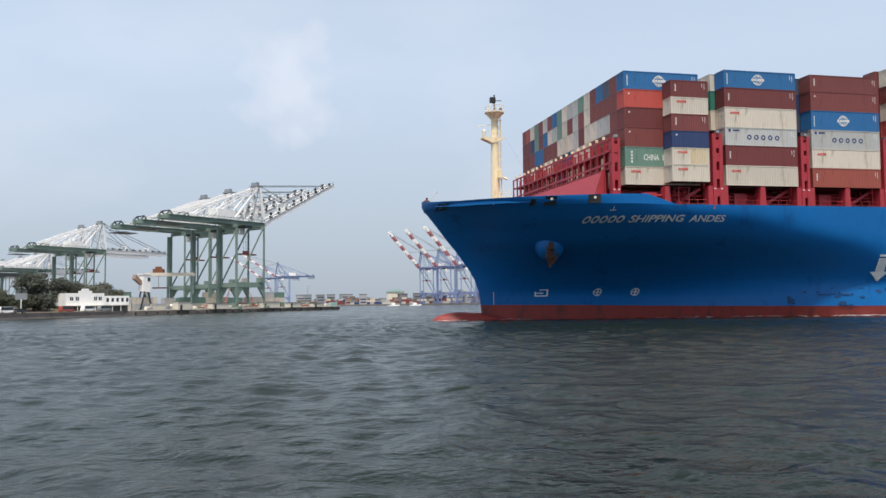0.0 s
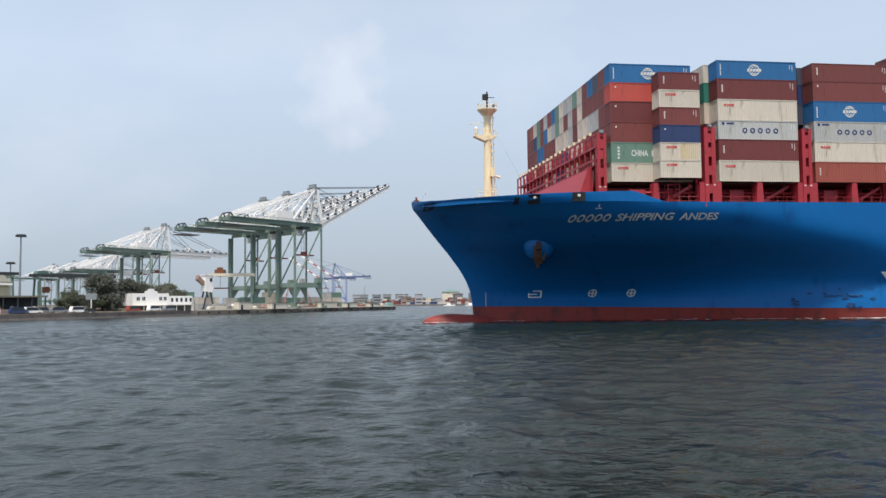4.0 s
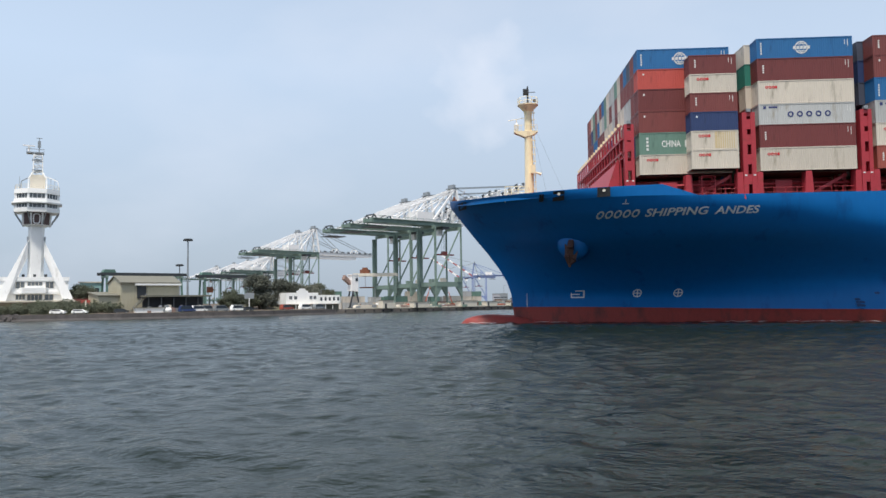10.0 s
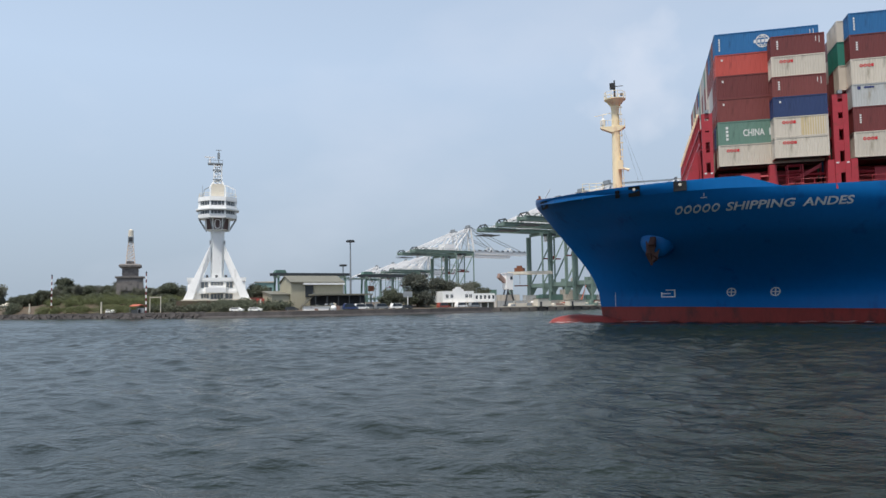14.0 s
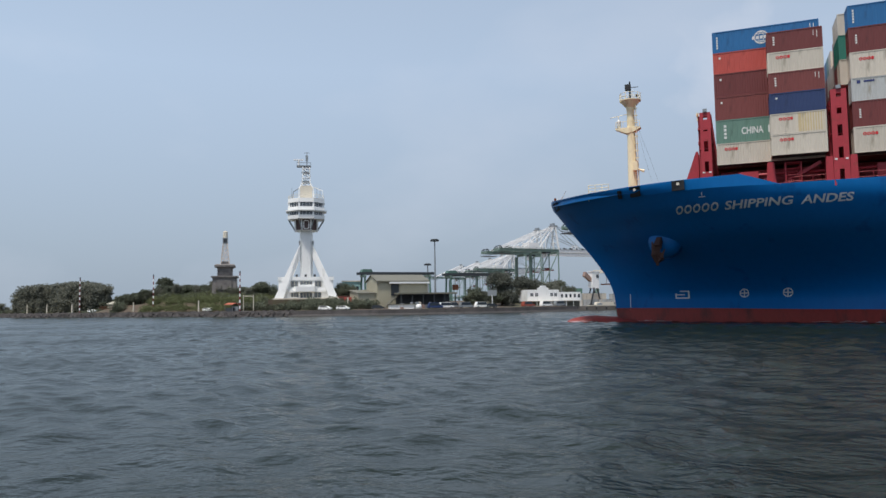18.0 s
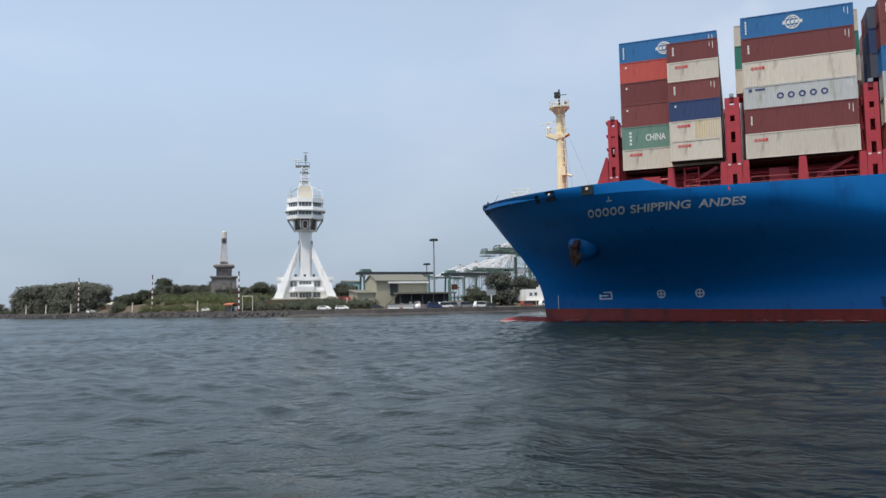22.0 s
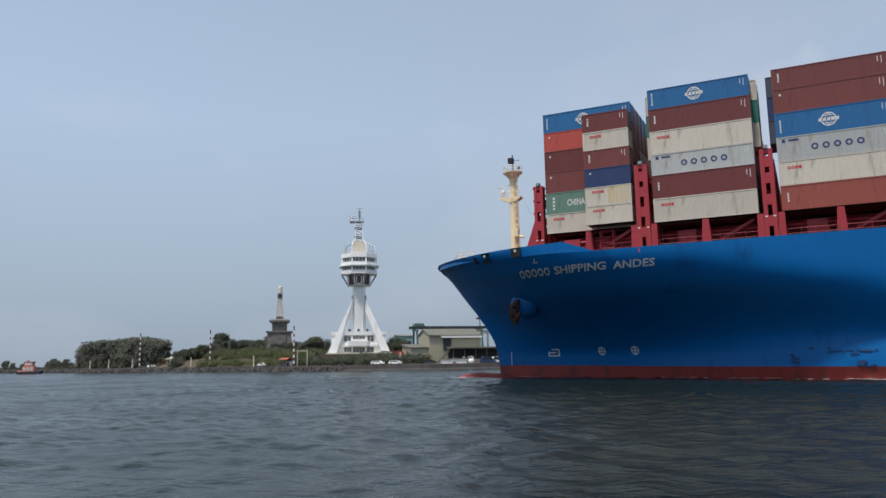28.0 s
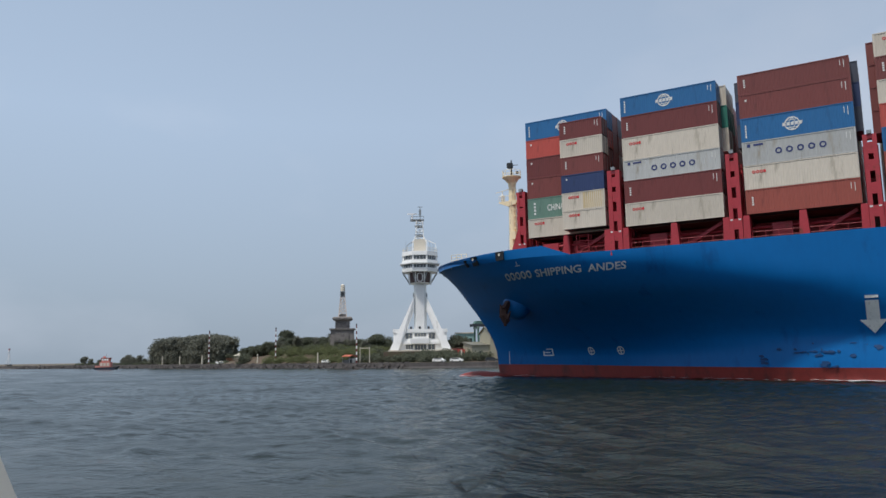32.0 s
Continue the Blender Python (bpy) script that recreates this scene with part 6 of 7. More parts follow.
def shed():
    t = thing("warehouse", "olive-grey sheet metal warehouse with a pitched roof", "warehouse", pose(-100.0, 232.6, 1.9, 0, 0, 41))
    # local x along the bank, -y to the water
    part("body", Mesh().prism([(0, 0), (14, 0), (14, 9.6), (7, 11.6), (0, 9.6)], 0, 5.4, 24), M["shed"], t)
    part("roof", Mesh().prism([(-0.8, 9.5), (7, 11.8), (14.8, 9.5), (14.8, 9.8), (7, 12.2), (-0.8, 9.8)], 0, 5.0, 24.5), M["shed_dark"], t)
    part("lean_to", Mesh().prism([(1, 0), (13, 0), (13, 6.6), (1, 5.4)], 0, -1, 5.4), M["shed"], t)
    part("lean_to_roof", Mesh().prism([(0.5, 5.4), (13.4, 6.7), (13.4, 7.0), (0.5, 5.7)], 0, -1.4, 5.4), M["shed_dark"], t)
    part("doorway", Mesh().box(10.4, -0.3, 4.6, 13.2, 0.2, 8.6), M["dark"], t)
    part("front_panel", Mesh().box(13.6, -0.25, 4.4, 22.6, 0.0, 8.7), M["shed"], t)
    part("fascia", Mesh().box(9.6, -1.2, 8.8, 24.4, 0.0, 9.4), M["wall_white"], t)
    part("awning", Mesh().box(11.4, -7.0, 5.0, 32.5, -0.3, 5.5), M["shed_dark"], t, "dark corrugated awning roof")
    part("awning_back", Mesh().box(12.0, -0.6, 0.0, 32.0, -0.35, 5.0), M["dark"], t)
    for k in range(6):
        part("awning_post", Mesh().bar((12 + k * 4.0, -6.6, 0), (12 + k * 4.0, -6.6, 5.0), 0.3), M["dark"], t)
    st = part("outer_stair", Mesh().bar((7.4, -2.0, 0.0), (12.4, -2.0, 5.0), 0.3).bar((7.4, -3.0, 0.0), (12.4, -3.0, 5.0), 0.3), M["shed_dark"], t, "dark steel outer stair")
    for k in range(24):
        part("tread", Mesh().box(7.5 + k * 0.2, -3.0, 0.15 + k * 0.2, 7.75 + k * 0.2, -2.0, 0.2 + k * 0.2), M["dark"], st)
    for k in range(6):
        part("stair_post", Mesh().bar((7.5 + k, -3.0, k), (7.5 + k, -3.0, k + 1.1), 0.08), M["steel"], st)
    part("stair_rail", Mesh().bar((7.5, -3.0, 1.1), (12.5, -3.0, 6.1), 0.08), M["steel"], st)
    part("side_door", Mesh().box(5.3, 3.5, 0, 5.45, 5.5, 5.5), M["dark"], t)
    part("door", Mesh().box(1.6, 0.9, 0, 2.8, 1.05, 3.6), M["dark"], t)
    for k in range(18):
        part("wall_rib", Mesh().box(5.6 + k, -0.06, 0, 5.72 + k, 0.0, 9.5), M["shed"], t)
    low = thing("low_block", "low white storage block before the warehouse", "building", pose(-88.8, 231.2, 1.75, 0, 0, 36))
    part("block", Mesh().box(0, 0, 0, 8.6, 3, 1.6), M["wall_white"], low)
    part("roof", Mesh().box(-0.3, -0.3, 1.6, 8.9, 3.3, 1.8), M["shed_dark"], low)
    tank = thing("white_tank", "white rounded storage tank", "tank", pose(-80.5, 236.2, 1.75))
    tank.scale = (0.65, 0.65, 0.65)
    part("shell", Mesh().lathe([(1.5, 0), (1.5, 1.9), (1.0, 2.4), (0.2, 2.6)], 14), M["wall_white"], tank, smooth=True)
    part("hatch", Mesh().lathe([(0.4, 2.5), (0.4, 2.9)], 8), M["steel"], tank)
    sg = thing("sign_board", "pale board on a post beside the yard", "sign", pose(-60.1, 255.2, 1.8, 0, 0, 15))
    part("post", Mesh().tube((0, 0, 0), (0, 0, 4.4), 0.16, n=8), M["wall_white"], sg)
    part("board", Mesh().box(-1.6, -0.1, 4.2, 1.6, 0.1, 6.2), M["steel"], sg)


shed()


def mast_light(x, y, h, z=1.8):
    t = thing("light_mast", "tall grey floodlight mast with a ring of lamps", "street lamp", pose(x, y, z), "light masts")
    part("pole", Mesh().tube((0, 0, 0), (0, 0, h), 0.45, 0.22, 10), M["steel"], t)
    part("ring", Mesh().lathe([(0.3, h - 0.2), (1.35, h), (1.35, h + 0.15), (0.3, h + 0.3)], 12), M["steel"], t)
    for k in range(8):
        a = k * math.tau / 8
        part("floodlight", Mesh().box(-0.35, -0.3, h - 0.7, 0.35, 0.3, h - 0.1).moved(pose(1.3 * math.cos(a), 1.3 * math.sin(a), 0)), M["dark"], t)


mast_light(-86.1, 267.4, 26.3, 1.72)
mast_light(-108.3, 317.2, 20, 1.72)


def house():
    t = thing("white_house", "white single-storey quay office with a stepped parapet", "building", pose(-53.1, 278.9, 1.75, 0, 0, 40))
    t.scale = (0.85, 1.0, 0.9)
    part("upper_storey", Mesh().box(0, 0, 2.4, 16, 9, 7.2), M["wall_white"], t)
    part("parapet", Mesh().prism([(5.2, 7.2), (10.8, 7.2), (10.8, 8.0), (9.6, 8.2), (9.2, 9.0), (6.8, 9.0), (6.4, 8.2), (5.2, 8.0)], 1, 0, 0.4), M["wall_white"], t)
    part("roof", Mesh().box(0, 0.4, 7.2, 16, 9, 7.35), M["shed_dark"], t)
    part("ground_floor", Mesh().box(0.3, 1.0, 0, 15.8, 9, 2.4), M["shed_dark"], t)
    for x in (1.6, 4.0, 11.6, 13.6):
        w = part("window", Mesh().box(x, -0.06, 4.4, x + 1.3, 0.05, 5.8), M["glass"], t)
        part("frame", Mesh().box(x - 0.1, -0.1, 4.3, x + 1.4, 0.0, 4.4).box(x + 0.6, -0.1, 4.4, x + 0.7, 0, 5.8), M["wall_white"], w)
    part("canopy", Mesh().box(-0.4, -2.0, 2.3, 26.5, 0.2, 2.5), M["cream_wall"], t, "pale canopy")
    for k in range(8):
        part("canopy_post", Mesh().bar((0 + k * 3.7, -1.8, 0), (k * 3.7, -1.8, 2.3), 0.2), M["wall_white"], t)
    an = part("annex", Mesh().box(16, 0.6, 2.4, 27.6, 8, 6.2), M["wall_white"], t)
    for x in (17.4, 19.6, 21.8, 24.0, 26.2):
        part("window", Mesh().box(x, 0.52, 3.8, x + 1.0, 0.65, 5.3), M["glass"], an)
    part("annex_base", Mesh().box(16.2, 1.2, 0, 27.4, 8, 2.4), M["shed_dark"], t)
    part("flag_pole", Mesh().tube((7.9, 0.2, 9), (7.9, 0.2, 13), 0.08, n=5), M["steel"], t)


house()


M["tug_red"] = mat("faded_tug_red", lin(204, 132, 122), 0.6, var=0.15, scale=0.6, fine=4, stain=lin(214, 176, 162), amount=0.3)
# wall tones paled and dulled: distance haze is put into these colours
M["far_grey"] = mat("hazed_grey_wall", lin(160, 162, 168), 0.8, var=0.12, scale=0.2, fine=2)
M["far_dark"] = mat("hazed_slate_wall", lin(120, 120, 130), 0.8, var=0.12, scale=0.2, fine=2)
M["far_brown"] = mat("hazed_brown_wall", lin(150, 126, 116), 0.8, var=0.12, scale=0.2, fine=2)


# ---- container yard, vans and clutter along the quay ----
def yard_box(x, y, z, turn, colour, length=12.192):
    ob = new("yard_container", box_meshes(length, 2.58, colour)["whole"])
    ob.matrix_basis = pose(x, y, z, 0, 0, turn)
    return tagged(ob, "%s shipping container standing in the terminal yard" % NAMES[colour], "container", "yard containers")


def yard():
    rng = random.Random(31)
    cols = ["cream", "grey", "cream", "grey", "grey", "green", "cream", "cream"]
    for k in (1, 2, 4, 7, 8, 11):
        for tier in range(1):
            yard_box(-36 + k * 6.0, 311 + k * 6.6 + rng.uniform(-1, 1), 1.73 + tier * 2.6, 46, rng.choice(cols), 6.058)
    for k in range(14):
        col = rng.choice(["cream", "green", "grey", "grey", "cream"])
        for tier in range(rng.choice((1, 2, 2, 3))):
            yard_box(-52 + k * 5.4, 330 + k * 5.2, 1.73 + tier * 2.6, 44, col if tier == 0 else rng.choice(["grey", "green", "cream"]), 6.058)
    for k in range(9):
        for tier in range(rng.choice((1, 2))):
            yard_box(-90 + k * 4.4, 290 + k * 4.5, 1.73 + tier * 2.6, 45, rng.choice(cols), 6.058)
    # a loose line of boxes behind the apron, and a red pair behind the hedge
    for k, (n, cs) in enumerate(((2, "cream grey"), (2, "grey cream"), (1, "cream"), (2, "cream green"), (2, "grey cream"), (1, "brown"), (2, "cream cream"))):
        for tier in range(n):
            yard_box(-46 + 8.5 * k, 303.5 + 9.4 * k, 1.73 + 2.6 * tier, 47.8, cs.split()[tier])
    for tier in range(2):
        yard_box(-120.0, 239.5, 1.5 + 2.6 * tier, 16, "brown")
    # goods under and before the awning
    for k in range(26):
        lx, ly = 9.5 + k * 0.95, -8.6 + rng.uniform(-0.8, 3.0)
        w, dp, h = rng.choice((0.9, 1.4, 2.0, 2.6)), rng.uniform(0.7, 1.3), rng.choice((0.7, 1.0, 1.4, 1.9, 2.3))
        g = thing("yard_goods", "stacked weathered goods before the warehouse awning", "goods", pose(-100.0 + 0.755 * lx - 0.656 * ly, 232.6 + 0.656 * lx + 0.755 * ly, 1.78, 0, 0, 41 + rng.uniform(-8, 8)), "yard goods")
        part("pallet", Mesh().box(-w / 2, -dp / 2, 0, w / 2, dp / 2, 0.15), M["rust"], g)
        part("load", Mesh().prism([(-w / 2, 0.15), (w / 2, 0.15), (w / 2 - 0.06, h), (0, h + rng.uniform(0, 0.25)), (-w / 2 + 0.06, h)], 1, -dp / 2, dp / 2), M[rng.choice(("far_grey", "far_brown", "rust", "cream_wall", "far_dark", "far_brown", "steel"))], g)
    # low goods, blocks and gear scattered over the quay apron
    for k in range(64):
        q = rng.random()
        d = rng.uniform(1.5, 9.0)
        x, y = -33.6 + 83.0 * q - 0.74 * d, 295.4 + 91.6 * q + 0.67 * d
        w, dp, h = rng.choice((1.2, 2.2, 3.5, 6.0, 8.0)), rng.uniform(0.8, 2.0), rng.choice((0.5, 0.8, 1.1, 1.5, 2.0))
        g = thing("quay_goods", "low stack of weathered goods on the quay apron", "goods", pose(x, y, 1.73, 0, 0, 47.8 + rng.uniform(-6, 6)), "quay goods")
        m = M[rng.choice(("cream_wall", "cream_wall", "concrete", "steel", "crane_white", "rust", "far_brown", "teal", "orange"))]
        part("pallet", Mesh().box(-w / 2, -dp / 2, 0, w / 2, dp / 2, 0.15), M["rust"], g)
        part("load", Mesh().prism([(-w / 2, 0.15), (w / 2, 0.15), (w / 2 - 0.1, h), (0, h + rng.uniform(0, 0.3)), (-w / 2 + 0.1, h)], 1, -dp / 2, dp / 2), m, g)
    for x, y, h in ((-24, 315, 9), (-2, 330, 11), (17, 352, 8), (33, 370, 10), (-44, 300, 8)):
        p = thing("quay_lamp", "slender grey lamp post on the quay apron", "street lamp", pose(x, y, 1.73, 0, 0, 45), "quay lamps")
        part("pole", Mesh().tube((0, 0, 0), (0, 0, h), 0.14, 0.09, n=8), M["steel"], p)
        part("arm", Mesh().tube((0, 0, h - 0.1), (1.4, 0, h + 0.2), 0.07, n=6), M["steel"], p)
        part("lamp_head", Mesh().box(1.2, -0.15, h + 0.1, 1.9, 0.15, h + 0.25), M["steel"], p)
    for x, y, a, h in ((-4, 332, 60, 9.0), (8, 345, 120, 7.0)):
        c = thing("small_derrick", "small orange derrick crane on the quay apron", "crane", pose(x, y, 1.73, 0, 0, a), "derricks")
        part("base", Mesh().box(-1.0, -0.8, 0, 1.0, 0.8, 1.6), M["orange"], c)
        part("jib", Mesh().bar((0, 0, 1.5), (h * 0.5, 0, h), 0.4, w2=0.2), M["orange"], c)
        part("stay", Mesh().tube((-0.8, 0, 1.6), (h * 0.5, 0, h), 0.04, n=4), M["dark"], c)
    cop = Mesh()
    for q in range(28):
        x, y = -33.4 + 83.0 * q / 28, 295.2 + 91.6 * q / 28
        part_ = Mesh().box(0.05, -0.1, 0, 4.35, 0.5, 0.42).moved(pose(x, y, 1.7, 0, 0, 47.8))
        cop.add(part_.v, part_.f)
    tagged(new("quay_coping", cop.data("quay_coping", M["cream_wall"])), "pale concrete coping blocks along the quay edge", "coping", "", "stuff")
    # fenders along the quay edge
    for k in range(26):
        q = k / 25
        x, y = -33.6 + 83.0 * q, 295.4 + 91.6 * q
        f = thing("quay_fender", "black cylindrical rubber fender on the quay edge", "fender", pose(x, y, 0, 0, 0, 47.8), "quay fenders")
        part("cylinder", Mesh().tube((0, -0.35, 0.3), (0, -0.35, 1.25), 0.3, n=10), M["black"], f)
        part("bracket", Mesh().box(-0.2, -0.36, 1.2, 0.2, 0.1, 1.5), M["steel"], f)
    for x, y, w, h in ((12, 344, 11, 2.6), (24, 358, 8, 2.2), (-8, 322, 9, 2.4), (-20, 309, 6, 3.2), (36, 371, 7, 1.8)):
        b = thing("quay_cabin", "low pale cabin on the quay apron", "building", pose(x, y, 1.73, 0, 0, 47), "quay cabins")
        part("box", Mesh().box(0, 0, 0, w, 3, h), M["cream_wall"], b)
        part("roof", Mesh().box(-0.2, -0.2, h, w + 0.2, 3.2, h + 0.2), M["shed_dark"], b)
        part("door", Mesh().box(1, -0.06, 0, 2, 0.02, min(2.0, h - 0.3)), M["dark"], b)
    m = thing("loading_tower", "white loading cab on dark raking legs above the quay", "crane", pose(-33.8, 318, 1.73, 0, 0, 46))
    part("cab", Mesh().prism([(-1.9, 7.6), (1.6, 7.2), (1.9, 14.4), (-1.7, 14.0)], 1, -1.5, 1.5), M["crane_white"], m, "white boxy cab")
    part("cab_roof", Mesh().box(-2.0, -1.7, 14.1, 2.1, 1.7, 14.5), M["crane_white"], m)
    part("window", Mesh().box(0.2, -1.62, 11.6, 1.5, -1.48, 13.0), M["glass"], m)
    part("conveyor", Mesh().prism([(-5.2, 12.4), (-1.7, 10.0), (-1.7, 11.6), (-4.6, 14.2)], 1, -0.9, 0.9), M["far_brown"], m, "rusty conveyor hood")
    for px, py in ((-2.8, -1.2), (2.8, -1.2), (-2.8, 1.2), (2.8, 1.2)):
        part("leg", Mesh().bar((px * 0.25, py, 7.6), (px, py, 0.0), 0.45), M["dark"], m)
    part("base", Mesh().box(-3.4, -1.8, 0.0, 3.4, 1.8, 0.6), M["dark"], m)
    # rubber-tyred gantry over the stacks behind the quay
    g = thing("stacking_gantry", "pale green stacking gantry with a cream top beam over the boxes", "crane", pose(-35.2, 335, 1.73), "yard cranes")
    for px in (0.3, 17.9):
        for py in (-3.2, 3.2):
            part("leg", Mesh().bar((px, py, 1.2), (px, py, 14.4), 0.75), M["green"], g)
            w = part("bogie", Mesh().box(px - 0.5, py - 1.4, 0.5, px + 0.5, py + 1.4, 1.3), M["green"], g)
            for dy in (-0.8, 0.8):
                part("wheel", Mesh().tube((px - 0.3, py + dy, 0.5), (px + 0.3, py + dy, 0.5), 0.5, n=12), M["black"], w)
        part("tie", Mesh().box(px - 0.3, -3.2, 6.0, px + 0.3, 3.2, 6.6), M["green"], g)
    for py in (-3.2, 3.2):
        part("girder", Mesh().box(-0.6, py - 0.45, 14.3, 18.8, py + 0.45, 15.5), M["cream_wall"], g)
    part("trolley", Mesh().box(2.4, -3.0, 15.5, 6.4, 3.0, 17.2).box(3.2, -1.4, 17.2, 5.4, 1.4, 18.2), M["rust"], g, "rusty trolley house")
    part("spreader", Mesh().box(2.0, -1.2, 9.0, 8.0, 1.2, 9.5).tube((4.4, 0, 9.5), (4.4, 0, 14.4), 0.08, n=4), M["rust"], g)
    sl = thing("concrete_pontoon", "long pale concrete slab lying along the quay", "slab", pose(-30.0, 304.0, 1.73, 0, 0, 47.8))
    part("slab", Mesh().prism([(0, 0), (21, 0), (20.4, 1.5), (0.6, 1.5)], 1, 0, 3.2), M["cream_wall"], sl)
    for k in range(4):
        part("lifting_eye", Mesh().tube((3 + k * 5, 1.6, 1.5), (3 + k * 5, 1.6, 1.8), 0.15, n=6), M["rust"], sl)


yard()


def vehicle(x, y, turn, colour, kind="van", z=1.8):
    t = thing(kind, "small parked %s vehicle on the bank road" % colour, kind, pose(x, y, z, 0, 0, turn), "parked vehicles")
    m = {"white": M["wall_white"], "grey": M["steel"], "orange": M["orange"], "dark": M["dark"], "blue": BOX["navy"], "red": BOX["brick"]}[colour]
    L, Hh = (4.4, 1.45) if kind == "car" else (5.2, 2.1)
    prof = [(0, 0.35), (L, 0.35), (L, 0.9), (L - 0.7, 1.0), (L - 1.5, Hh), (0.5, Hh), (0.05, 1.0)]
    part("body", Mesh().prism(prof, 1, -0.85, 0.85), m, t)
    part("windscreen", Mesh().prism([(L - 0.85, 1.05), (L - 1.5, Hh - 0.1), (0.7, Hh - 0.1), (0.4, 1.05)], 1, -0.87, 0.87), M["glass"], t)
    for wx in (0.85, L - 0.85):
        for wy in (-0.88, 0.7):
            w = part("wheel", Mesh().tube((wx, wy, 0.33), (wx, wy + 0.18, 0.33), 0.33, n=12), M["black"], t)
            part("rim", Mesh().tube((wx, wy - 0.01, 0.33), (wx, wy + 0.19, 0.33), 0.18, n=8), M["steel"], w)


for vx, vy, vt, vc, vk in ((-110.8, 222.2, 5, "white", "car"), (-105.0, 223.6, 14, "white", "car"), (-78.2, 238.8, 36, "blue", "van"), (-75.4, 242.0, 40, "white", "van"), (-73.6, 244.6, 42, "grey", "van"),
                           (-69.0, 245.2, 42, "grey", "van"), (-64.4, 248.6, 45, "white", "van"), (-165, 232.6, -20, "white", "car"), (-243.4, 255.7, -15, "white", "car"), (-52.5, 268.5, 52, "red", "van"),
                           (-47.5, 276.5, 54, "white", "van"), (-95.0, 229.5, 30, "dark", "car"), (-61.5, 251.5, 45, "dark", "car"), (-43.5, 282.5, 54, "grey", "van")):
    vehicle(vx, vy, vt, vc, vk)


def stall(x, y):
    t = thing("market_stall", "small stall with an orange awning by the bank road", "stall", pose(x, y, 2.2, 0, 0, -15))
    part("awning", Mesh().prism([(0, 2.0), (0, 2.15), (1.6, 2.7), (3.2, 2.15), (3.2, 2.0), (1.6, 2.5)], 0, 0, 4.5), M["orange"], t)
    for px in (0.2, 4.3):
        for py in (0.2, 3.0):
            part("post", Mesh().bar((px, py, -0.4), (px, py, 2.1), 0.12), M["steel"], t)
    part("counter", Mesh().box(0.4, 0.4, -0.4, 4.0, 1.2, 0.9), M["dark"], t)
    part("back_wall", Mesh().box(3.0, 1.4, -0.4, 5.8, 3.2, 1.4), M["steel"], t)


stall(-151.3, 225.8)


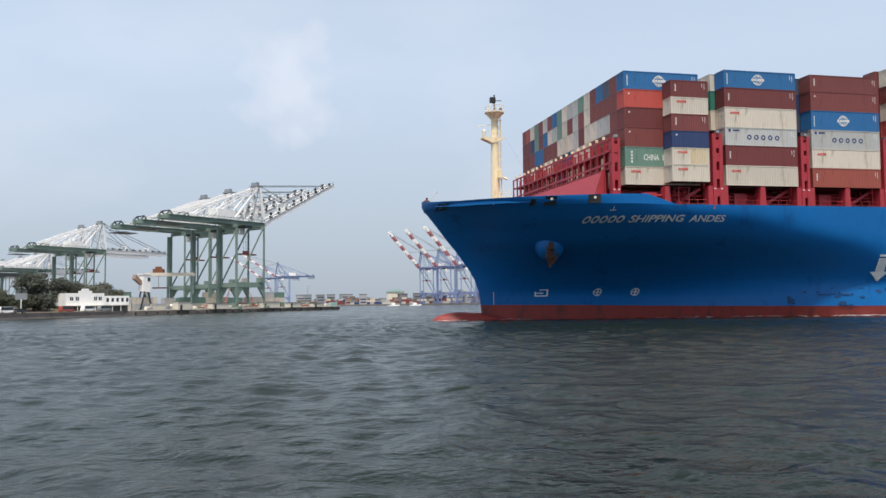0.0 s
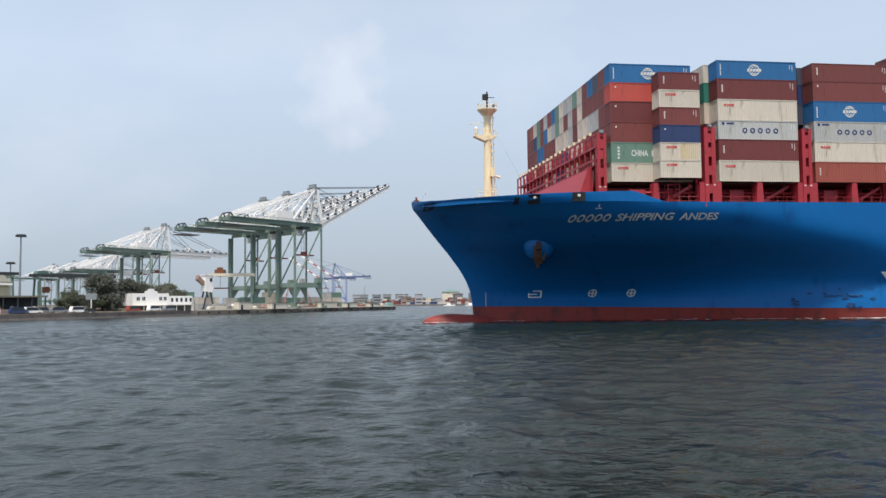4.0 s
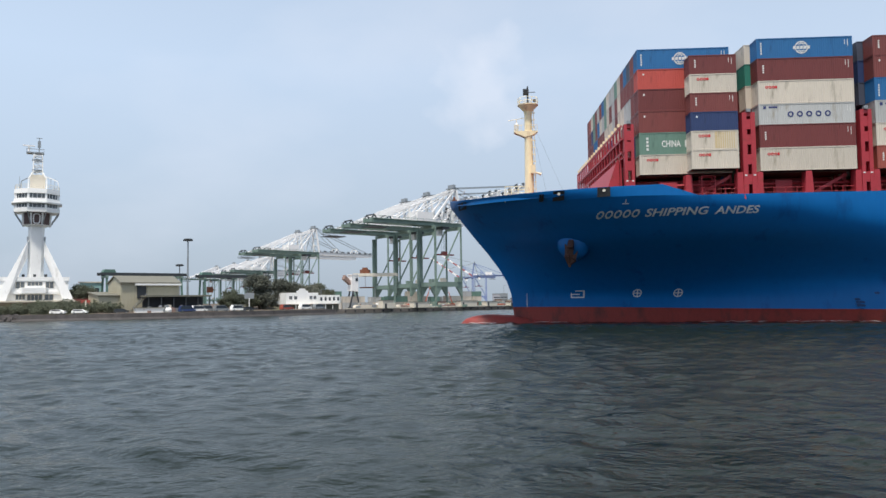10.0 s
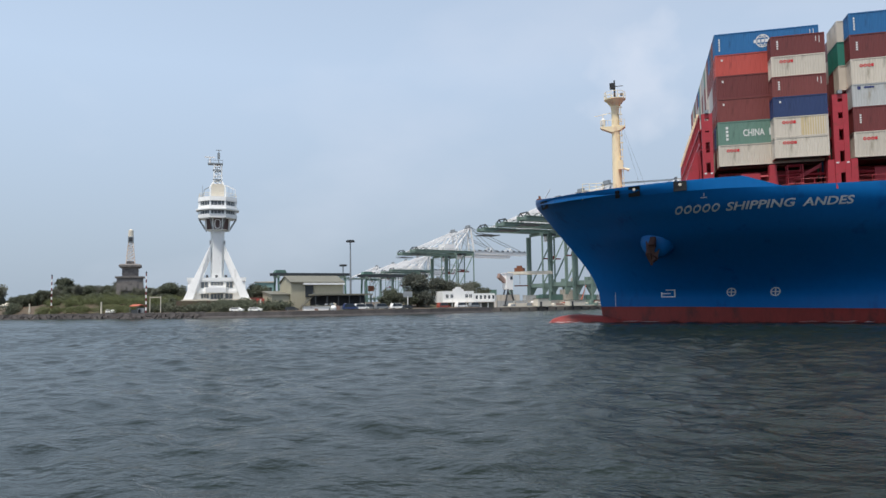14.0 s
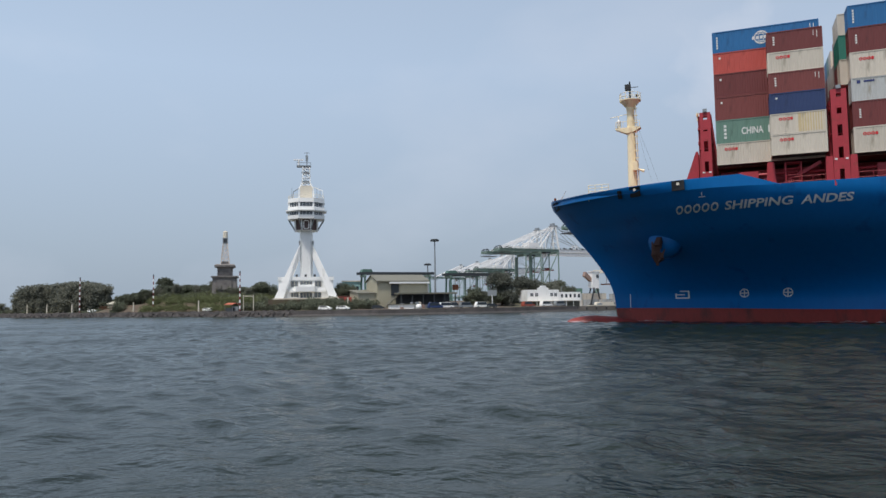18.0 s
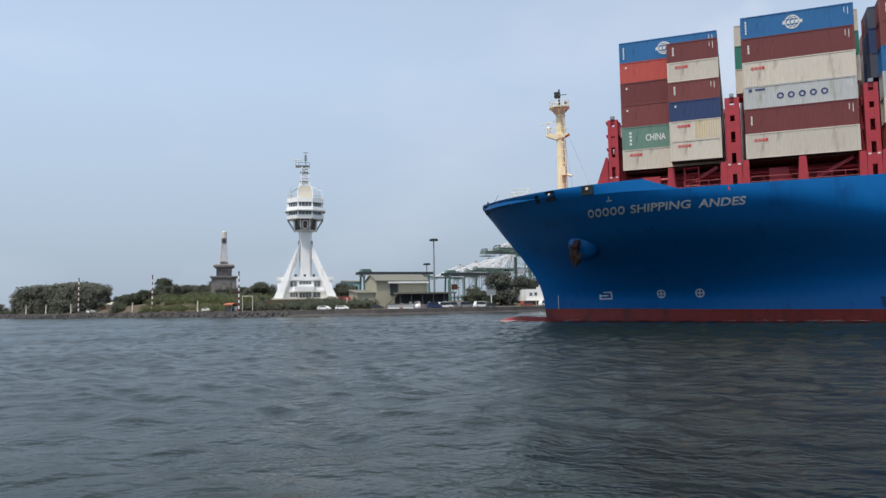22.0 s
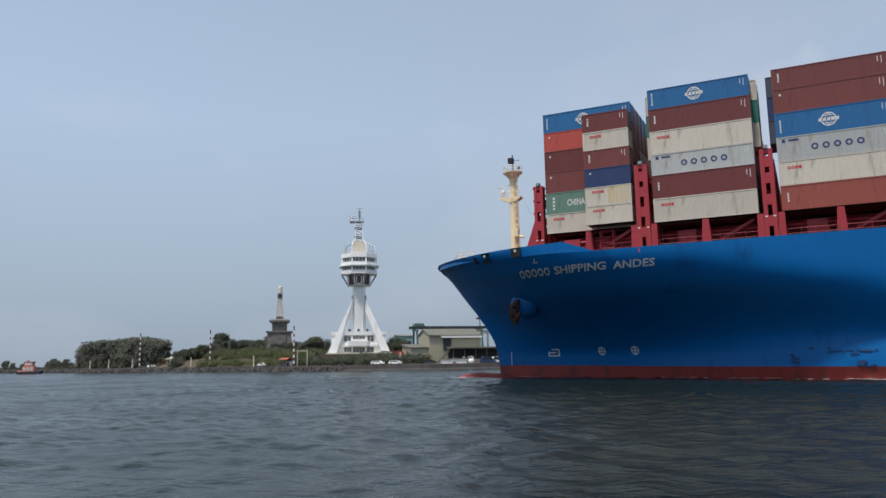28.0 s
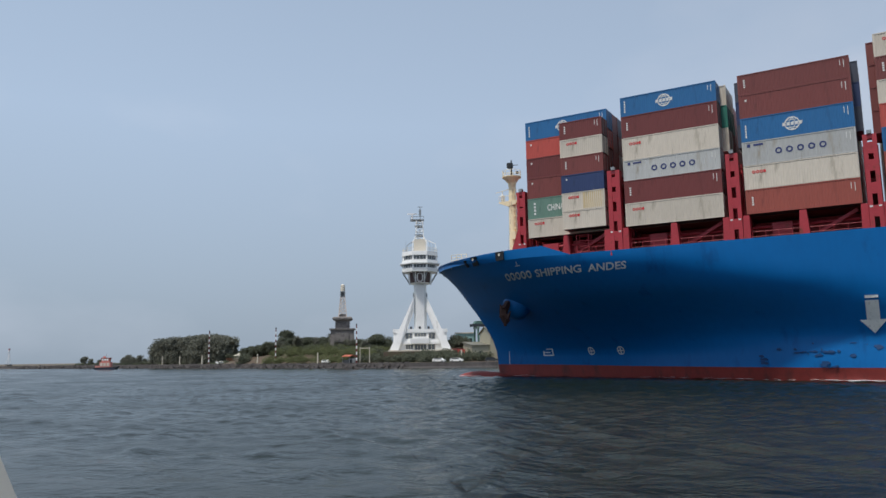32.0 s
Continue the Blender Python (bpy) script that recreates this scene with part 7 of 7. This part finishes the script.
def bank_bits():
    h = thing("grey_hut", "small hut with a pale hipped roof above the bank", "hut", pose(-234.0, 256.6, 3.9, 0, 0, -12))
    part("hut_body", Mesh().box(0, 0, -2.0, 3.6, 3, 1.6), M["cream_wall"], h)
    part("roof", Mesh().add([(-0.5, -0.5, 1.6), (4.1, -0.5, 1.6), (4.1, 3.5, 1.6), (-0.5, 3.5, 1.6), (1.3, 1.5, 2.7), (2.3, 1.5, 2.7)],
                            [(0, 1, 5, 4), (1, 2, 5), (2, 3, 4, 5), (3, 0, 4), (3, 2, 1, 0)]), M["cream_wall"], h)
    gate = thing("goal_frame", "white pipe frame beside the bank road", "frame", pose(-142.0, 224.1, 1.9, 0, 0, -8))
    for x in (0, 4.6):
        part("post", Mesh().tube((x, 0, -0.3), (x, 0, 5.6), 0.14, n=8), M["cream_wall"], gate)
    part("crossbar", Mesh().tube((0, 0, 5.2), (4.6, 0, 5.2), 0.12, n=8), M["cream_wall"], gate)
    f = thing("fence", "rusty red wire fence on the slope", "fence", pose(-238, 255.9, 3.0, 0, 0, -12.5))
    for k in range(19):
        part("post", Mesh().bar((k * 2.2, 0, -0.9), (k * 2.2, 0, 1.5), 0.12), M["rust"], f)
    for z in (0.4, 0.9, 1.4):
        part("rail", Mesh().bar((0, 0, z), (39.6, 0, z), 0.1), M["rust"], f)
    tl = thing("teal_building", "pale teal building beyond the tower", "building", pose(-119.5, 255.5, 3.4, 0, 0, 27))
    part("block", Mesh().box(0, 0, -1.2, 7, 6, 9.0), M["teal"], tl)
    part("roof", Mesh().box(-0.4, -0.4, 9.0, 7.4, 6.4, 9.4), M["cream_wall"], tl)
    for k in range(3):
        part("window", Mesh().box(1 + k * 2, -0.08, 5.5, 2.2 + k * 2, 0.02, 7.2), M["glass"], tl)
    # moored harbour tug at the sea end of the bank
    b = thing("tugboat", "faded red and white tugboat with a slate blue hull", "boat", pose(-299.9, 235.1, 0, 0, 0, 34))
    b.scale = (0.98, 1.0, 1.2)
    part("hull", Mesh().prism([(0, -0.5), (8.4, -0.5), (10.2, 1.2), (9.0, 1.0), (-0.4, 0.8), (-0.8, 0.9)], 1, -2.2, 2.2), BOX["slate"], b)
    part("fender", Mesh().tube((-0.7, -2.25, 0.7), (9.4, -2.25, 0.9), 0.16, n=6), M["black"], b)
    part("deckhouse", Mesh().box(1.6, -1.5, 0.9, 6.8, 1.5, 3.0), M["tug_red"], b)
    for k in range(3):
        part("wall_panel", Mesh().box(2.1 + k * 1.5, -1.58, 1.4, 3.2 + k * 1.5, -1.48, 2.6), M["cream_wall"], b)
    part("wheelhouse", Mesh().prism([(2.6, 3.0), (6.0, 3.0), (6.3, 4.5), (2.3, 4.5)], 1, -1.3, 1.3), M["tug_red"], b)
    part("wheelhouse_roof", Mesh().box(2.1, -1.5, 4.5, 6.5, 1.5, 4.65), M["tug_red"], b)
    for k in range(3):
        part("window", Mesh().box(2.8 + k * 1.05, -1.36, 3.5, 3.6 + k * 1.05, -1.28, 4.2), M["wall_white"], b)
    part("deck_cargo", Mesh().box(-0.2, -1.6, 0.8, 1.5, 1.6, 1.5), M["tug_red"], b)
    part("mast", Mesh().tube((4.2, 0, 4.6), (4.2, 0, 6.2), 0.07, n=6).tube((3.6, 0, 5.6), (4.8, 0, 5.6), 0.05, n=5), M["steel"], b)
    part("funnel", Mesh().box(3.0, -0.5, 4.65, 3.8, 0.5, 5.2), M["tug_red"], b)


bank_bits()


# ---- distant harbour ----
def far_buildings():
    rng = random.Random(17)
    mats = (M["far_grey"], M["far_brown"], M["far_dark"], M["steel"], M["far_grey"], M["far_brown"])
    for k in range(90):
        a = radians(87.9 - k * 0.156 + rng.uniform(-0.1, 0.1))
        D = rng.uniform(930, 1250) - 1.45 * k
        w, d, h = rng.uniform(4, 13), rng.uniform(6, 12), rng.choice((4, 5, 5, 6, 6, 7, 8, 10, 13)) * D / 1000
        t = thing("harbour_building", "distant flat-roofed harbour building", "building", pose(14 + math.cos(a) * D, math.sin(a) * D, 1.6, 0, 0, rng.uniform(-12, 12)), "distant buildings")
        part("block", Mesh().box(0, 0, 0, w, d, h), mats[k % 6], t)
        part("roof", Mesh().box(-0.4, -0.4, h, w + 0.4, d + 0.4, h + 0.5), M["shed_dark"], t)
        for j in range(int(h // 4)):
            part("window_band", Mesh().box(1.2, -0.15, 1.6 + j * 3.8, w - 1.2, 0.0, 3.0 + j * 3.8), M["glass"], t)
    b = thing("grain_store", "large pale store with a teal roof across the basin", "building", pose(155.2, 903.6, 1.6, 0, 0, -8), "distant buildings")
    part("block", Mesh().box(0, 0, 0, 21, 20, 14.5), M["cream_wall"], b)
    part("roof", Mesh().prism([(-0.8, 14.5), (10.5, 18.5), (21.8, 14.5)], 1, -1, 21), M["teal"], b)
    for k in range(40):
        a = radians(87.5 - k * 0.30)
        D = float(np.interp(k, [0, 14, 30, 40], [1040, 930, 835, 800])) + rng.uniform(0, 14)
        for tier in range(rng.choice((1, 1, 2, 2, 3))):
            yard_box(14 + math.cos(a) * D, math.sin(a) * D, 1.6 + 2.6 * tier, rng.uniform(-15, -5), rng.choice(["grey", "brown", "grey", "brown", "cream", "navy"]), 6.058)
    for x, y in ((123.2, 689), (140.9, 674.8)):
        w = thing("work_boat", "small white work boat far across the basin", "boat", pose(x, y, 0, 0, 0, 10), "work boats")
        part("hull", Mesh().prism([(0, -0.4), (9, -0.4), (11, 1.2), (-0.6, 1.0)], 1, -1.8, 1.8), M["wall_white"], w)
        part("cabin", Mesh().box(3, -1.3, 1.0, 6, 1.3, 2.8), M["wall_white"], w)
    bm_ = thing("beacon_mast", "slender lattice beacon on the breakwater", "beacon", pose(-475.9, 300.7, 1.9), "beacons")
    for sx_ in (-1, 1):
        for sy_ in (-1, 1):
            part("leg", Mesh().bar((sx_ * 0.9, sy_ * 0.9, -0.2), (sx_ * 0.2, sy_ * 0.2, 10.5), 0.14), M["crane_white"], bm_)
    part("lamp", Mesh().box(-0.4, -0.4, 10.4, 0.4, 0.4, 11.4), M["crane_red"], bm_)
    part("foot", Mesh().box(-1.6, -1.6, -0.3, 1.6, 1.6, 1.2), M["concrete"], bm_)


far_buildings()


# ---- the boat that the camera rides on: its white stern plate ----
boat = thing("camera_boat", "white painted stern plate of the small boat carrying the camera", "boat")


def stern_plate():
    a, b = Vector((13.0173, 0.7652, 3.2432)), Vector((13.0355, 0.7811, 3.1878))
    d, left = (b - a) * 64, Vector((-0.89, -0.46, -0.02))
    p0, p1 = a - (b - a) * 0.9, a + d
    back = Vector((0.46, -0.88, 0)) * 0.08
    m = Mesh().add([p0, p1, p1 + left * 2.5, p0 + left * 1.2] + [p + back for p in (p0, p1, p1 + left * 2.5, p0 + left * 1.2)],
                   [(0, 1, 2, 3), (7, 6, 5, 4), (0, 4, 5, 1), (1, 5, 6, 2), (2, 6, 7, 3), (3, 7, 4, 0)])
    part("stern_plate", m, M["cream_wall"], boat)
    part("rub_rail", Mesh().bar(p1 + back, p1 + left * 2.5 + back, 0.12), M["dark"], boat)


stern_plate()


def motions():
    """The ship and its cargo sail ahead at nearly three metres a second in a slow turn, rolling a little; the waves drift slowly with the wind."""
    def sail(x, y, heading, roll=None):
        """The ship's pose; it rolls about the top of its near side, but not what floats beside it."""
        lean = Matrix.Translation((0, 97.98, 27.68)) @ pose(0, 0, 0, roll) @ Matrix.Translation((0, -99.45, -29.0)) if roll is not None else Matrix()
        return pose(x, y, 0, 0, 0, heading) @ Matrix.Translation((-80, -123, 0)) @ lean
    course = ((0, 77.00, 122.60, -0.935, 1.5), (2, 71.45, 122.54, -0.996, 1.5), (4, 65.92, 122.48, -1.061, 1.5), (6, 60.41, 122.45, -1.128, 1.5),
              (8, 54.92, 122.37, -1.199, 1.5), (10, 49.40, 122.23, -1.271, 1.5), (12, 43.81, 122.00, -1.347, 1.5), (14, 38.18, 121.74, -1.424, 1.18),
              (16, 32.50, 121.59, -1.504, 0.85), (18, 26.75, 121.56, -1.585, 0.52), (20, 21.09, 121.53, -1.668, 0.2), (22, 15.40, 121.51, -1.752, 0.2),
              (24, 9.60, 121.54, -1.838, 0.2), (26, 3.83, 121.48, -1.924, 0.2), (28, -1.91, 121.33, -2.012, 0.2), (30, -7.73, 121.16, -2.100, 0.2),
              (32, -13.53, 121.01, -2.189, 0.2))
    for ob in CARRIED:
        m = ob.matrix_basis.copy()
        walk(ob, [(t, sail(x, y, heading, roll) @ m) for t, x, y, heading, roll in course])
    for ob in AFLOAT:
        walk(ob, [(t, sail(x, y, heading)) for t, x, y, heading, roll in course])
    walk(boat, [(t, Matrix.Translation((0, 0, z - ROWS[-1][1]))) for t, z, *_ in ROWS])
    walk(water, [(t, pose(0.16 * t, 0.55 * t, 0)) for t in (0, 16, 32)])


motions()
